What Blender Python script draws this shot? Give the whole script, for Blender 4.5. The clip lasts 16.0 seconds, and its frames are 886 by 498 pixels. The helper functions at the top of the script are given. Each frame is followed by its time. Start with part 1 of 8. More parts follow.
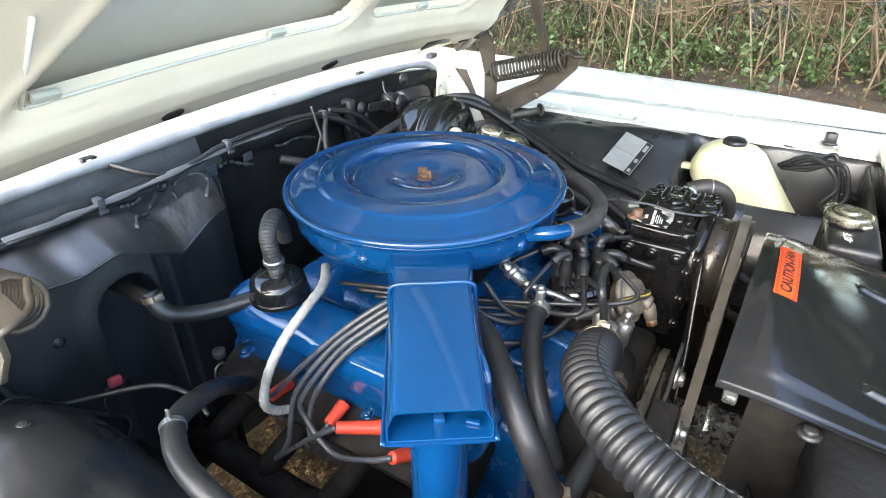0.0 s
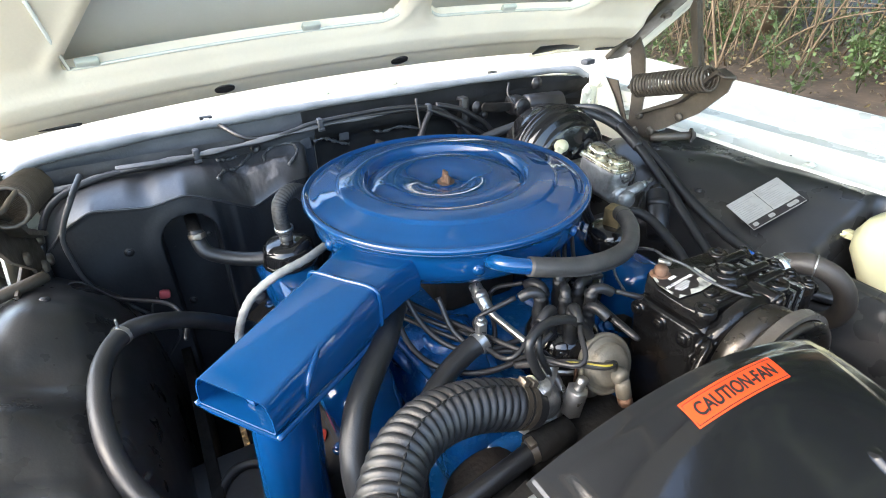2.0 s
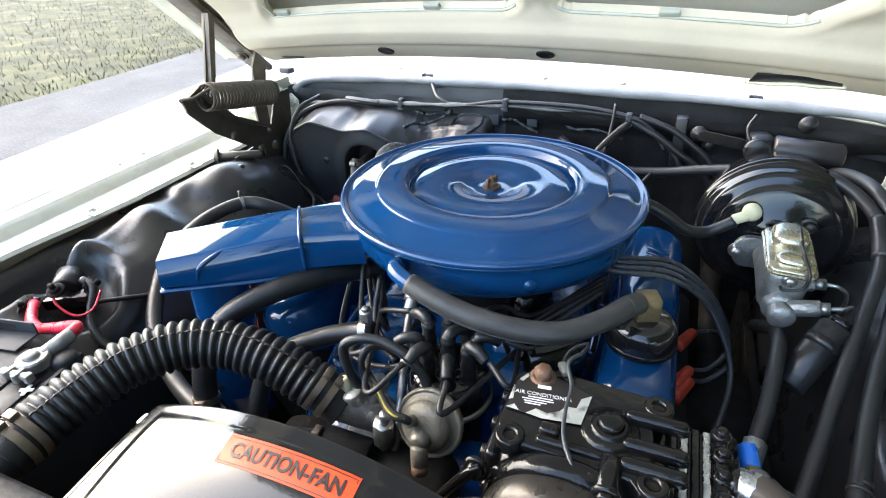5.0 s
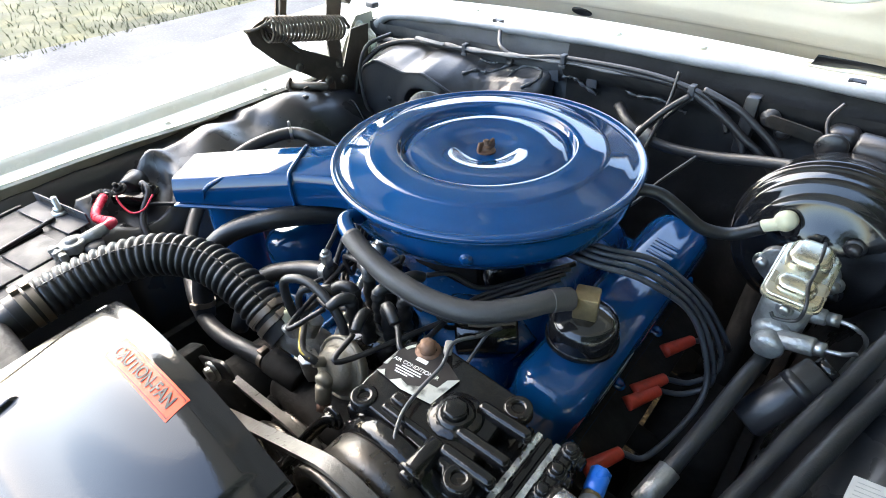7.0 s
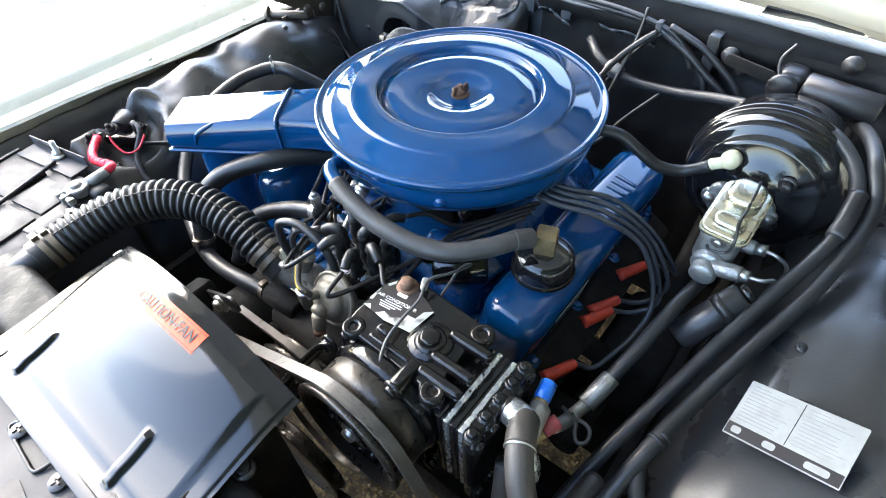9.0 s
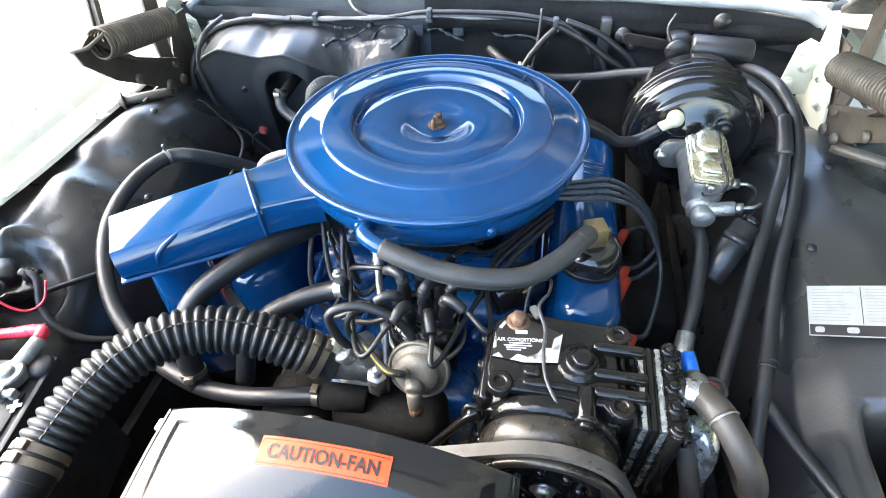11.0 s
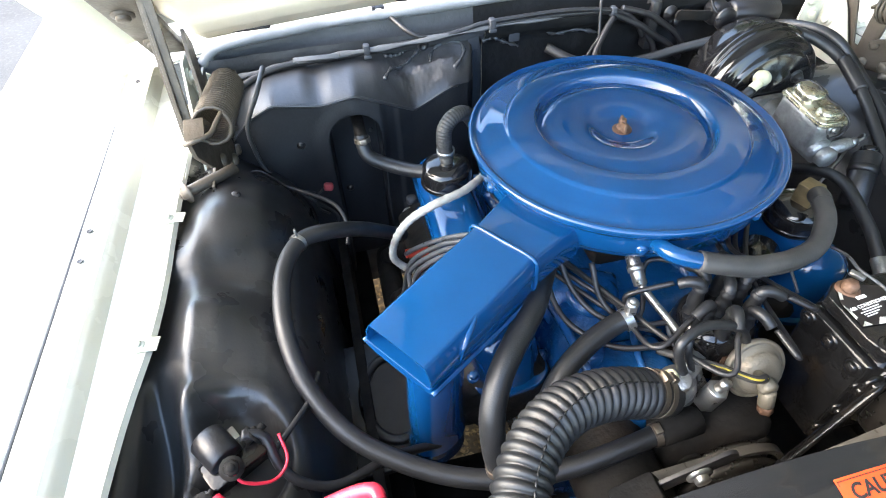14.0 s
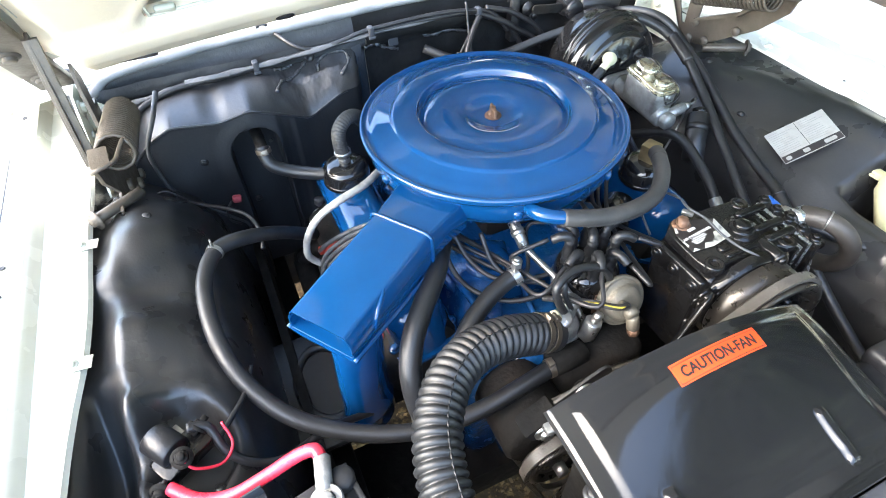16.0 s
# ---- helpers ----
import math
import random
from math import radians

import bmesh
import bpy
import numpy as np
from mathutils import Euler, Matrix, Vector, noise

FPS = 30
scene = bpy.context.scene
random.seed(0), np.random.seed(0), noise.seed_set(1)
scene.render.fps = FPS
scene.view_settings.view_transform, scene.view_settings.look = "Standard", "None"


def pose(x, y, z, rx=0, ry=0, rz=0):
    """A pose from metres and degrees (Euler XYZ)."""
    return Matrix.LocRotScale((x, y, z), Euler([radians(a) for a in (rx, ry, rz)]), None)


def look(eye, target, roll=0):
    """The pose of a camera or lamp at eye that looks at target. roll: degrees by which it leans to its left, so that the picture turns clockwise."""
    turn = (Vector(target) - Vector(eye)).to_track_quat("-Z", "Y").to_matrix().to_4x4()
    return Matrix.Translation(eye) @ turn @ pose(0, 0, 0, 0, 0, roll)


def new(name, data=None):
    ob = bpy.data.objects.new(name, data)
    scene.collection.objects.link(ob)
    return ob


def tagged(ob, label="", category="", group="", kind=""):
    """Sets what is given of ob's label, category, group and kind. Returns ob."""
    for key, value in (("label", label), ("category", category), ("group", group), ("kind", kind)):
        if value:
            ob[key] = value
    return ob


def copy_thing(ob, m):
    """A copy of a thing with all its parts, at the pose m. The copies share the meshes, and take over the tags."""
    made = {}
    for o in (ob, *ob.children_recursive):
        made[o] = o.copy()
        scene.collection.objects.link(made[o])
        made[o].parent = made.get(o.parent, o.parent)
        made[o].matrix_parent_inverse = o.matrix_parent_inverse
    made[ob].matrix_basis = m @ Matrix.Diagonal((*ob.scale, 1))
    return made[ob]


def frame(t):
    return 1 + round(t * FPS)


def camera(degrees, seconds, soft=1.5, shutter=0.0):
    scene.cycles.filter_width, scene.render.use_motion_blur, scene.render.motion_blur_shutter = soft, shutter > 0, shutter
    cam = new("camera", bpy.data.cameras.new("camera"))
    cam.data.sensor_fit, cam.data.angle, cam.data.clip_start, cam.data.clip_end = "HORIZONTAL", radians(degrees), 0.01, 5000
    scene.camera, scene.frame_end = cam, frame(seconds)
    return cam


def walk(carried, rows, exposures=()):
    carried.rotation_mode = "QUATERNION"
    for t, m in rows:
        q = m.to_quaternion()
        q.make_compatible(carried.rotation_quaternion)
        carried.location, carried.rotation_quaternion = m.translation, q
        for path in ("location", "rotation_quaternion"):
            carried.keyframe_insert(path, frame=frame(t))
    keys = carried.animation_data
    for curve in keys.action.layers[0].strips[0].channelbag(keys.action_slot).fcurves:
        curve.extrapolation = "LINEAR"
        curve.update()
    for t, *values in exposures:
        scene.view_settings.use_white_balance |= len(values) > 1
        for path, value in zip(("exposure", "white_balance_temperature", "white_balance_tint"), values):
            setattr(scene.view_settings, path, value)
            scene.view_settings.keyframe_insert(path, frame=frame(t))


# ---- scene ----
cam = camera(78.0, 16.0, 1.0)
PATH = [  # seconds, place, turn
    (0.0, -0.6267, -0.4230, 1.2351, 59.60, 0.59, -58.24),
    (0.5, -0.5898, -0.4909, 1.2251, 59.56, 0.76, -56.01),
    (1.0, -0.5272, -0.5643, 1.2279, 59.66, 1.04, -47.93),
    (1.5, -0.4337, -0.6088, 1.2327, 59.77, 1.31, -38.58),
    (2.0, -0.3534, -0.6496, 1.2297, 59.97, 1.58, -28.90),
    (2.5, -0.2627, -0.6798, 1.2263, 60.16, 1.93, -19.12),
    (3.0, -0.1428, -0.6761, 1.2270, 60.41, 2.19, -9.81),
    (3.5, -0.0511, -0.6804, 1.2278, 60.73, 2.31, -1.68),
    (4.0, 0.0551, -0.7012, 1.2277, 61.06, 2.41, 5.45),
    (4.2, 0.0893, -0.6993, 1.2320, 61.12, 2.34, 8.79),
    (6.3, 0.3489, -0.5685, 1.2325, 55.12, 2.35, 37.60),
    (6.5, 0.3677, -0.5573, 1.2288, 55.13, 2.46, 38.88),
    (7.0, 0.3929, -0.5361, 1.2531, 52.96, 2.42, 39.99),
    (7.2, 0.4018, -0.5298, 1.2612, 51.47, 2.52, 40.40),
    (7.5, 0.4065, -0.5133, 1.2715, 43.53, 2.38, 40.35),
    (8.0, 0.4156, -0.5160, 1.3037, 40.36, 2.34, 40.39),
    (8.5, 0.4370, -0.5364, 1.3300, 40.35, 2.33, 40.38),
    (9.0, 0.4263, -0.5473, 1.3318, 43.28, 2.40, 38.50),
    (9.2, 0.4115, -0.5510, 1.3193, 45.80, 2.43, 36.33),
    (11.3, 0.1069, -0.6505, 1.3297, 44.83, 1.98, 5.45),
    (11.5, 0.0859, -0.6565, 1.3269, 44.85, 2.05, 2.08),
    (12.0, 0.0102, -0.6932, 1.3262, 44.71, 1.94, -3.72),
    (12.5, -0.0893, -0.6814, 1.3400, 44.36, 1.79, -7.70),
    (13.0, -0.2347, -0.5863, 1.3407, 44.27, 1.45, -10.61),
    (13.5, -0.3286, -0.5441, 1.3276, 44.20, 1.52, -12.67),
    (14.0, -0.3686, -0.5590, 1.3364, 44.31, 1.70, -13.46),
    (14.5, -0.3756, -0.5744, 1.3433, 44.25, 1.77, -14.56),
    (15.0, -0.3644, -0.6000, 1.3506, 44.14, 1.76, -17.16),
    (15.5, -0.3665, -0.6277, 1.3707, 44.08, 1.64, -21.29),
    (16.0, -0.3665, -0.6417, 1.3841, 43.89, 1.53, -24.71),
]
walk(cam, [(t, pose(*p)) for t, *p in PATH], [(0.0, 2.57, 6650, 8), (3.0, 2.56, 6750, 8), (4.2, 2.50, 6750, 8), (6.5, 2.52, 6700, 8), (7.8, 3.05, 6400, 8), (8.5, 3.08, 6350, 8), (9.2, 3.05, 6400, 8), (11.5, 3.36, 6600, 8), (12.5, 3.36, 6550, 8), (14.0, 2.92, 6750, 8), (15.0, 3.00, 6700, 8), (16.0, 3.06, 6600, 8)])

# ---- light ----
SUN_TURN, SUN_HEIGHT = -86.0, 40.0      # degrees: from +y towards +x; above the horizon
world = bpy.data.worlds.new("sky")
scene.world = world
world.use_nodes = True
wt = world.node_tree
sky = wt.nodes.new("ShaderNodeTexSky")
sky.sky_type, sky.sun_disc = "NISHITA", False
sky.sun_elevation, sky.sun_rotation = radians(SUN_HEIGHT), radians(SUN_TURN)
wt.links.new(sky.outputs[0], wt.nodes["Background"].inputs[0])
sky.dust_density, sky.air_density = 2.0, 1.1
wt.nodes["Background"].inputs[1].default_value = 0.225
sun = new("sun", bpy.data.lights.new("sun", "SUN"))
sun.data.energy, sun.data.angle, sun.data.color = 0.72, radians(80), (1.0, 0.93, 0.82)   # veiled by bright haze
away = Vector((math.sin(radians(SUN_TURN)), math.cos(radians(SUN_TURN)), math.tan(radians(SUN_HEIGHT)))) * 8
sun.matrix_world = look(away, (0, 0, 0))


# ---- materials ----
def surface(name, base, rough=0.4, metal=0.0, var=0.12, scale=18.0, bump=0.1, grain=350.0, coat=0.0,
            dirt=None, dirt_amount=0.0, dirt_scale=9.0, rough_var=0.1, trans=0.0, tint=0.0, spec=0.5):
    """A node material: base colour varied at two scales, worn patches, uneven gloss and fine relief."""
    m = bpy.data.materials.new(name)
    m.use_nodes = True
    t = m.node_tree
    b = t.nodes["Principled BSDF"]
    co = t.nodes.new("ShaderNodeTexCoord").outputs["Object"]

    def fuzz(s, detail=4.0):
        n = t.nodes.new("ShaderNodeTexNoise")
        n.inputs["Scale"].default_value, n.inputs["Detail"].default_value = s, detail
        t.links.new(co, n.inputs["Vector"])
        return n.outputs["Fac"]

    def spread(fac, lo, hi, a=0.3, z=0.7):
        r = t.nodes.new("ShaderNodeMapRange")
        for i, v in enumerate((a, z, lo, hi)):
            r.inputs[i + 1].default_value = v
        t.links.new(fac, r.inputs[0])
        return r.outputs[0]

    def mix(fac, a, c, kind="MIX"):
        n = t.nodes.new("ShaderNodeMix")
        n.data_type, n.blend_type = "RGBA", kind
        for sock, v in ((n.inputs[0], fac), (n.inputs[6], a), (n.inputs[7], c)):
            if isinstance(v, (int, float)):
                sock.default_value = v
            elif isinstance(v, tuple):
                sock.default_value = (*v[:3], 1)
            else:
                t.links.new(v, sock)
        return n.outputs[2]

    big, small = fuzz(scale), fuzz(grain, 2.0)
    dark = tuple(c * (1 - var) for c in base)
    light = tuple(min(1, c * (1 + var) + 0.01 * var) for c in base)
    col = mix(spread(big, 0, 1), dark, light)
    col = mix(spread(small, 0, var * 0.8), col, tuple(c * 0.55 for c in base))
    if dirt:
        col = mix(spread(fuzz(dirt_scale, 8.0), 0, dirt_amount, 0.52, 0.7), col, dirt)
    if tint:
        rnd = t.nodes.new("ShaderNodeNewGeometry").outputs["Random Per Island"]
        col = mix(spread(rnd, 0, tint, 0, 1), col, tuple(c * 0.35 for c in base))
    t.links.new(col, b.inputs["Base Color"])
    t.links.new(spread(fuzz(scale * 2.3), max(0.03, rough - rough_var), min(1, rough + rough_var)), b.inputs["Roughness"])
    b.inputs["Metallic"].default_value, b.inputs["Specular IOR Level"].default_value = metal, spec
    b.inputs["Coat Weight"].default_value, b.inputs["Coat Roughness"].default_value = coat, min(0.3, rough)
    b.inputs["Transmission Weight"].default_value = trans
    if bump:
        n = t.nodes.new("ShaderNodeBump")
        n.inputs["Strength"].default_value, n.inputs["Distance"].default_value = bump, 0.002
        t.links.new(small, n.inputs["Height"])
        t.links.new(n.outputs[0], b.inputs["Normal"])
    return m


BLUE = surface("blue_enamel", (0.0015, 0.044, 0.150), 0.045, 0.0, 0.10, 14, 0.012, 260, coat=0.25, rough_var=0.02)
BLUE_CAST = surface("blue_cast_iron", (0.002, 0.058, 0.20), 0.22, 0.0, 0.2, 22, 0.6, 150, coat=0.4, dirt=(0.008, 0.03, 0.08), dirt_amount=0.45, dirt_scale=30)
BLACK = surface("black_satin_paint", (0.013, 0.013, 0.015), 0.36, 0.0, 0.3, 9, 0.12, 320, dirt=(0.05, 0.048, 0.045), dirt_amount=0.25, dirt_scale=14)
APRON = surface("black_apron_paint", (0.022, 0.0225, 0.024), 0.33, 0.0, 0.3, 6, 0.1, 240, coat=0.25, dirt=(0.04, 0.038, 0.036), dirt_amount=0.18, dirt_scale=11, rough_var=0.12)
PAD = surface("black_firewall_pad", (0.008, 0.0083, 0.009), 0.6, 0.0, 0.4, 14, 0.6, 90, dirt=(0.02, 0.02, 0.022), dirt_amount=0.4, dirt_scale=12, spec=0.22)
MOULDED = surface("black_moulded_case", (0.022, 0.023, 0.026), 0.5, 0.0, 0.35, 8, 0.15, 200, dirt=(0.045, 0.048, 0.054), dirt_amount=0.5, dirt_scale=10, spec=0.25)
# dusty case plastic, lighter than its face: sky sheen put into colour and gloss
SHOULDER = surface("black_case_sky_sheen", (0.034, 0.035, 0.039), 0.36, 0.0, 0.35, 8, 0.12, 160, dirt=(0.085, 0.08, 0.075), dirt_amount=0.5, dirt_scale=14, spec=0.6, rough_var=0.08, coat=0.3)
SLEEVE = surface("dusty_cable_sleeve", (0.05, 0.052, 0.056), 0.5, 0.0, 0.2, 30, 0.05, 500)
DUSTY = surface("dusty_blue_grey_paint", (0.055, 0.06, 0.068), 0.5, 0.0, 0.3, 12, 0.3, 150, dirt=(0.05, 0.05, 0.055), dirt_amount=0.6, dirt_scale=20)
FIREWALL = surface("black_firewall_paint", (0.050, 0.054, 0.060), 0.42, 0.0, 0.4, 12, 0.5, 120, coat=0.3, dirt=(0.05, 0.05, 0.05), dirt_amount=0.35, dirt_scale=18)
GLOSS = surface("black_gloss_enamel", (0.006, 0.006, 0.0065), 0.14, 0.0, 0.3, 25, 0.4, 110, coat=0.08, dirt=(0.024, 0.017, 0.011), dirt_amount=0.4, dirt_scale=40, spec=0.30)
ENAMEL = surface("smooth_black_enamel", (0.010, 0.010, 0.011), 0.09, 0.0, 0.2, 20, 0.03, 200, coat=0.3, rough_var=0.04)
TIN = surface("dull_tin_plate", (0.20, 0.182, 0.145), 0.5, 0.4, 0.2, 40, 0.3, 300, dirt=(0.14, 0.13, 0.11), dirt_amount=0.5, dirt_scale=40)
GREASE = surface("oily_black_iron", (0.009, 0.0085, 0.008), 0.8, 0.0, 0.5, 30, 0.6, 120, dirt=(0.022, 0.016, 0.012), dirt_amount=0.6, dirt_scale=22, spec=0.2)
RUBBER = surface("black_rubber", (0.014, 0.0148, 0.0165), 0.42, 0.0, 0.2, 20, 0.12, 500, dirt=(0.035, 0.035, 0.036), dirt_amount=0.3, dirt_scale=16)
BROWN_RUBBER = surface("brown_aged_rubber", (0.036, 0.031, 0.027), 0.5, 0.0, 0.25, 20, 0.15, 420, dirt=(0.06, 0.05, 0.04), dirt_amount=0.4, dirt_scale=16)
CLAMP = surface("dull_copper_clamp", (0.24, 0.20, 0.16), 0.4, 0.8, 0.2, 40, 0.1, 400)
GREY_RUBBER = surface("grey_aged_rubber", (0.034, 0.034, 0.035), 0.5, 0.0, 0.2, 20, 0.15, 420, dirt=(0.09, 0.085, 0.08), dirt_amount=0.4, dirt_scale=16)
WIRE = surface("black_wire_sleeve", (0.016, 0.016, 0.018), 0.4, 0.0, 0.2, 30, 0.05, 500)
GREY_WIRE = surface("grey_plug_lead", (0.045, 0.05, 0.058), 0.35, 0.0, 0.2, 30, 0.05, 500)
WHITE = surface("white_car_paint", (0.66, 0.65, 0.56), 0.25, 0.0, 0.03, 5, 0.02, 300, coat=0.5, dirt=(0.58, 0.55, 0.40), dirt_amount=0.5, dirt_scale=5)
LIP = surface("white_inner_paint", (0.56, 0.57, 0.48), 0.38, 0.0, 0.05, 8, 0.08, 260, dirt=(0.5, 0.47, 0.4), dirt_amount=0.4, dirt_scale=12)
CREAM = surface("cream_underhood_paint", (0.88, 0.78, 0.61), 0.42, 0.0, 0.05, 4, 0.05, 260, dirt=(0.55, 0.50, 0.41), dirt_amount=0.25, dirt_scale=7)
HINGE = surface("brown_phosphate_steel", (0.095, 0.080, 0.064), 0.45, 0.3, 0.25, 25, 0.2, 240, dirt=(0.05, 0.04, 0.032), dirt_amount=0.5, dirt_scale=24)
STEEL = surface("dull_steel", (0.42, 0.42, 0.41), 0.35, 0.9, 0.2, 40, 0.1, 400, dirt=(0.2, 0.17, 0.13), dirt_amount=0.4, dirt_scale=50)
ALU = surface("cast_aluminium", (0.36, 0.36, 0.35), 0.45, 0.75, 0.25, 40, 0.5, 260, dirt=(0.12, 0.11, 0.10), dirt_amount=0.6, dirt_scale=35)
ZINC = surface("yellow_zinc", (0.60, 0.56, 0.44), 0.25, 0.9, 0.1, 20, 0.05, 300, dirt=(0.45, 0.36, 0.2), dirt_amount=0.35, dirt_scale=18)
BRASS = surface("aged_brass", (0.30, 0.23, 0.13), 0.42, 0.8, 0.25, 60, 0.2, 400)
GREY_INK = surface("grey_print", (0.22, 0.22, 0.22), 0.5, 0.0, 0.1, 40, 0.0, 300)
# greyer than the frame's cream: recess shade put into the colour
LINING = surface("hood_lining_recess_shade", (0.62, 0.61, 0.56), 0.38, 0.0, 0.06, 5, 0.06, 240, dirt=(0.42, 0.40, 0.34), dirt_amount=0.35, dirt_scale=6)
SILVER = surface("bare_silver_metal", (0.62, 0.64, 0.66), 0.28, 0.9, 0.12, 60, 0.1, 300, dirt=(0.05, 0.05, 0.05), dirt_amount=0.6, dirt_scale=70)
RATING = surface("pale_green_plate", (0.20, 0.24, 0.22), 0.4, 0.3, 0.2, 60, 0.05, 300, dirt=(0.06, 0.06, 0.05), dirt_amount=0.5, dirt_scale=60)
SUN_GLINT_LEAF = surface("sun_glint_leaf", (0.62, 0.48, 0.06), 0.6, 0.0, 0.3, 3.0, 0.0, 60, tint=0.6)
RUST = surface("rusty_bolt", (0.15, 0.085, 0.055), 0.6, 0.4, 0.3, 60, 0.4, 300)
SHROUD = surface("black_shroud_enamel", (0.010, 0.0105, 0.012), 0.11, 0.0, 0.2, 5, 0.03, 300, coat=0.08, rough_var=0.03)
SUPPORT = surface("blue_grey_support_paint", (0.05, 0.055, 0.065), 0.5, 0.0, 0.2, 8, 0.06, 300, dirt=(0.08, 0.082, 0.088), dirt_amount=0.4, spec=0.25)
ORANGE = surface("orange_sticker", (0.80, 0.065, 0.012), 0.5, 0.0, 0.06, 40, 0.03, 300)
# for print, and for the shade in flat hole and slot marks
INK = surface("ink_and_hole_black", (0.015, 0.012, 0.012), 0.5, 0.0, 0.1, 40, 0.0, 300)
PAPER = surface("silver_label", (0.34, 0.335, 0.315), 0.4, 0.25, 0.1, 30, 0.04, 300, dirt=(0.26, 0.25, 0.22), dirt_amount=0.6, dirt_scale=45)
WORN = surface("worn_white_label", (0.55, 0.55, 0.50), 0.4, 0.1, 0.15, 60, 0.05, 300, dirt=(0.02, 0.02, 0.02), dirt_amount=0.9, dirt_scale=60)
DULL_RED = surface("dull_red_plastic", (0.30, 0.05, 0.06), 0.45, 0.0, 0.1, 30, 0.05, 300)
BOOT = surface("orange_red_boot", (0.50, 0.05, 0.025), 0.5, 0.0, 0.15, 60, 0.1, 300, dirt=(0.12, 0.02, 0.015), dirt_amount=0.5, dirt_scale=60)
CABLE_RED = surface("red_battery_cable", (0.62, 0.03, 0.06), 0.3, 0.0, 0.08, 30, 0.05, 300)
IVORY = surface("ivory_plastic", (0.66, 0.62, 0.42), 0.38, 0.0, 0.06, 30, 0.04, 300)
JUG = surface("translucent_yellowed_plastic", (0.72, 0.68, 0.42), 0.4, 0.0, 0.06, 10, 0.05, 120, dirt=(0.55, 0.48, 0.25), dirt_amount=0.35, dirt_scale=9)
BLUE_CAP = surface("blue_plastic", (0.01, 0.13, 0.55), 0.35, 0.0, 0.06, 30, 0.03, 300)
TAPE = surface("grey_wrapped_tape", (0.32, 0.32, 0.30), 0.7, 0.0, 0.2, 60, 0.7, 220, dirt=(0.2, 0.19, 0.17), dirt_amount=0.6, dirt_scale=50)
BATTERY = surface("black_battery_plastic", (0.02, 0.021, 0.024), 0.62, 0.0, 0.15, 20, 0.1, 300)
LEAD = surface("grey_lead", (0.24, 0.24, 0.235), 0.6, 0.5, 0.2, 60, 0.3, 300, dirt=(0.45, 0.45, 0.43), dirt_amount=0.4, dirt_scale=50)
CHALK = surface("white_paint_mark", (0.75, 0.75, 0.73), 0.6, 0.0, 0.08, 60, 0.1, 300)
YELLOW = surface("yellow_stripe", (0.42, 0.33, 0.04), 0.5, 0.0, 0.1, 60, 0.0, 300)
BELT = surface("worn_belt_rubber", (0.075, 0.068, 0.060), 0.36, 0.0, 0.2, 60, 0.2, 300)
PULLEY = surface("bronzed_pulley_steel", (0.062, 0.056, 0.050), 0.32, 0.7, 0.2, 40, 0.1, 300)
SEAL_PALE = surface("pale_weathered_seal", (0.20, 0.215, 0.235), 0.5, 0.0, 0.2, 20, 0.2, 300)
SEAL = surface("grey_cowl_seal", (0.075, 0.08, 0.088), 0.55, 0.0, 0.2, 20, 0.2, 300)
ASPHALT = surface("sunlit_asphalt", (0.085, 0.085, 0.088), 0.9, 0.0, 0.25, 1.2, 1.0, 60, dirt=(0.14, 0.135, 0.13), dirt_amount=0.5, dirt_scale=40)
SOIL = surface("leaf_litter_soil", (0.040, 0.028, 0.018), 0.95, 0.0, 0.6, 3.0, 1.0, 25, dirt=(0.075, 0.052, 0.03), dirt_amount=0.8, dirt_scale=14)
LITTER = surface("brown_leaf_mulch", (0.07, 0.045, 0.022), 0.9, 0.0, 0.6, 25.0, 1.0, 90, dirt=(0.30, 0.20, 0.08), dirt_amount=0.9, dirt_scale=60)
FLAKE = surface("golden_brown_flake", (0.22, 0.14, 0.055), 0.8, 0.0, 0.5, 9.0, 0.0, 60, tint=0.8)
GLASS = surface("dark_windshield", (0.02, 0.022, 0.024), 0.08, 0.0, 0.1, 3.0, 0.0, 60)
TAN = surface("tan_cabin_trim", (0.22, 0.15, 0.09), 0.7, 0.0, 0.2, 6.0, 0.1, 200)
TURF = surface("lawn_turf", (0.048, 0.050, 0.014), 0.9, 0.0, 0.5, 1.5, 1.0, 40, dirt=(0.12, 0.10, 0.035), dirt_amount=0.7, dirt_scale=3)
GRASS = surface("grass_blade", (0.06, 0.066, 0.018), 0.6, 0.0, 0.3, 1.0, 0.0, 40, tint=0.6)
LEAF = surface("green_leaf", (0.052, 0.092, 0.026), 0.5, 0.0, 0.3, 3.0, 0.0, 60, tint=0.6)
DRY_LEAF = surface("yellow_dry_leaf", (0.13, 0.10, 0.045), 0.7, 0.0, 0.3, 3.0, 0.0, 60, tint=0.7)
TWIG = surface("dry_brown_stem", (0.15, 0.108, 0.066), 0.8, 0.0, 0.35, 4.0, 0.3, 60, tint=0.6)


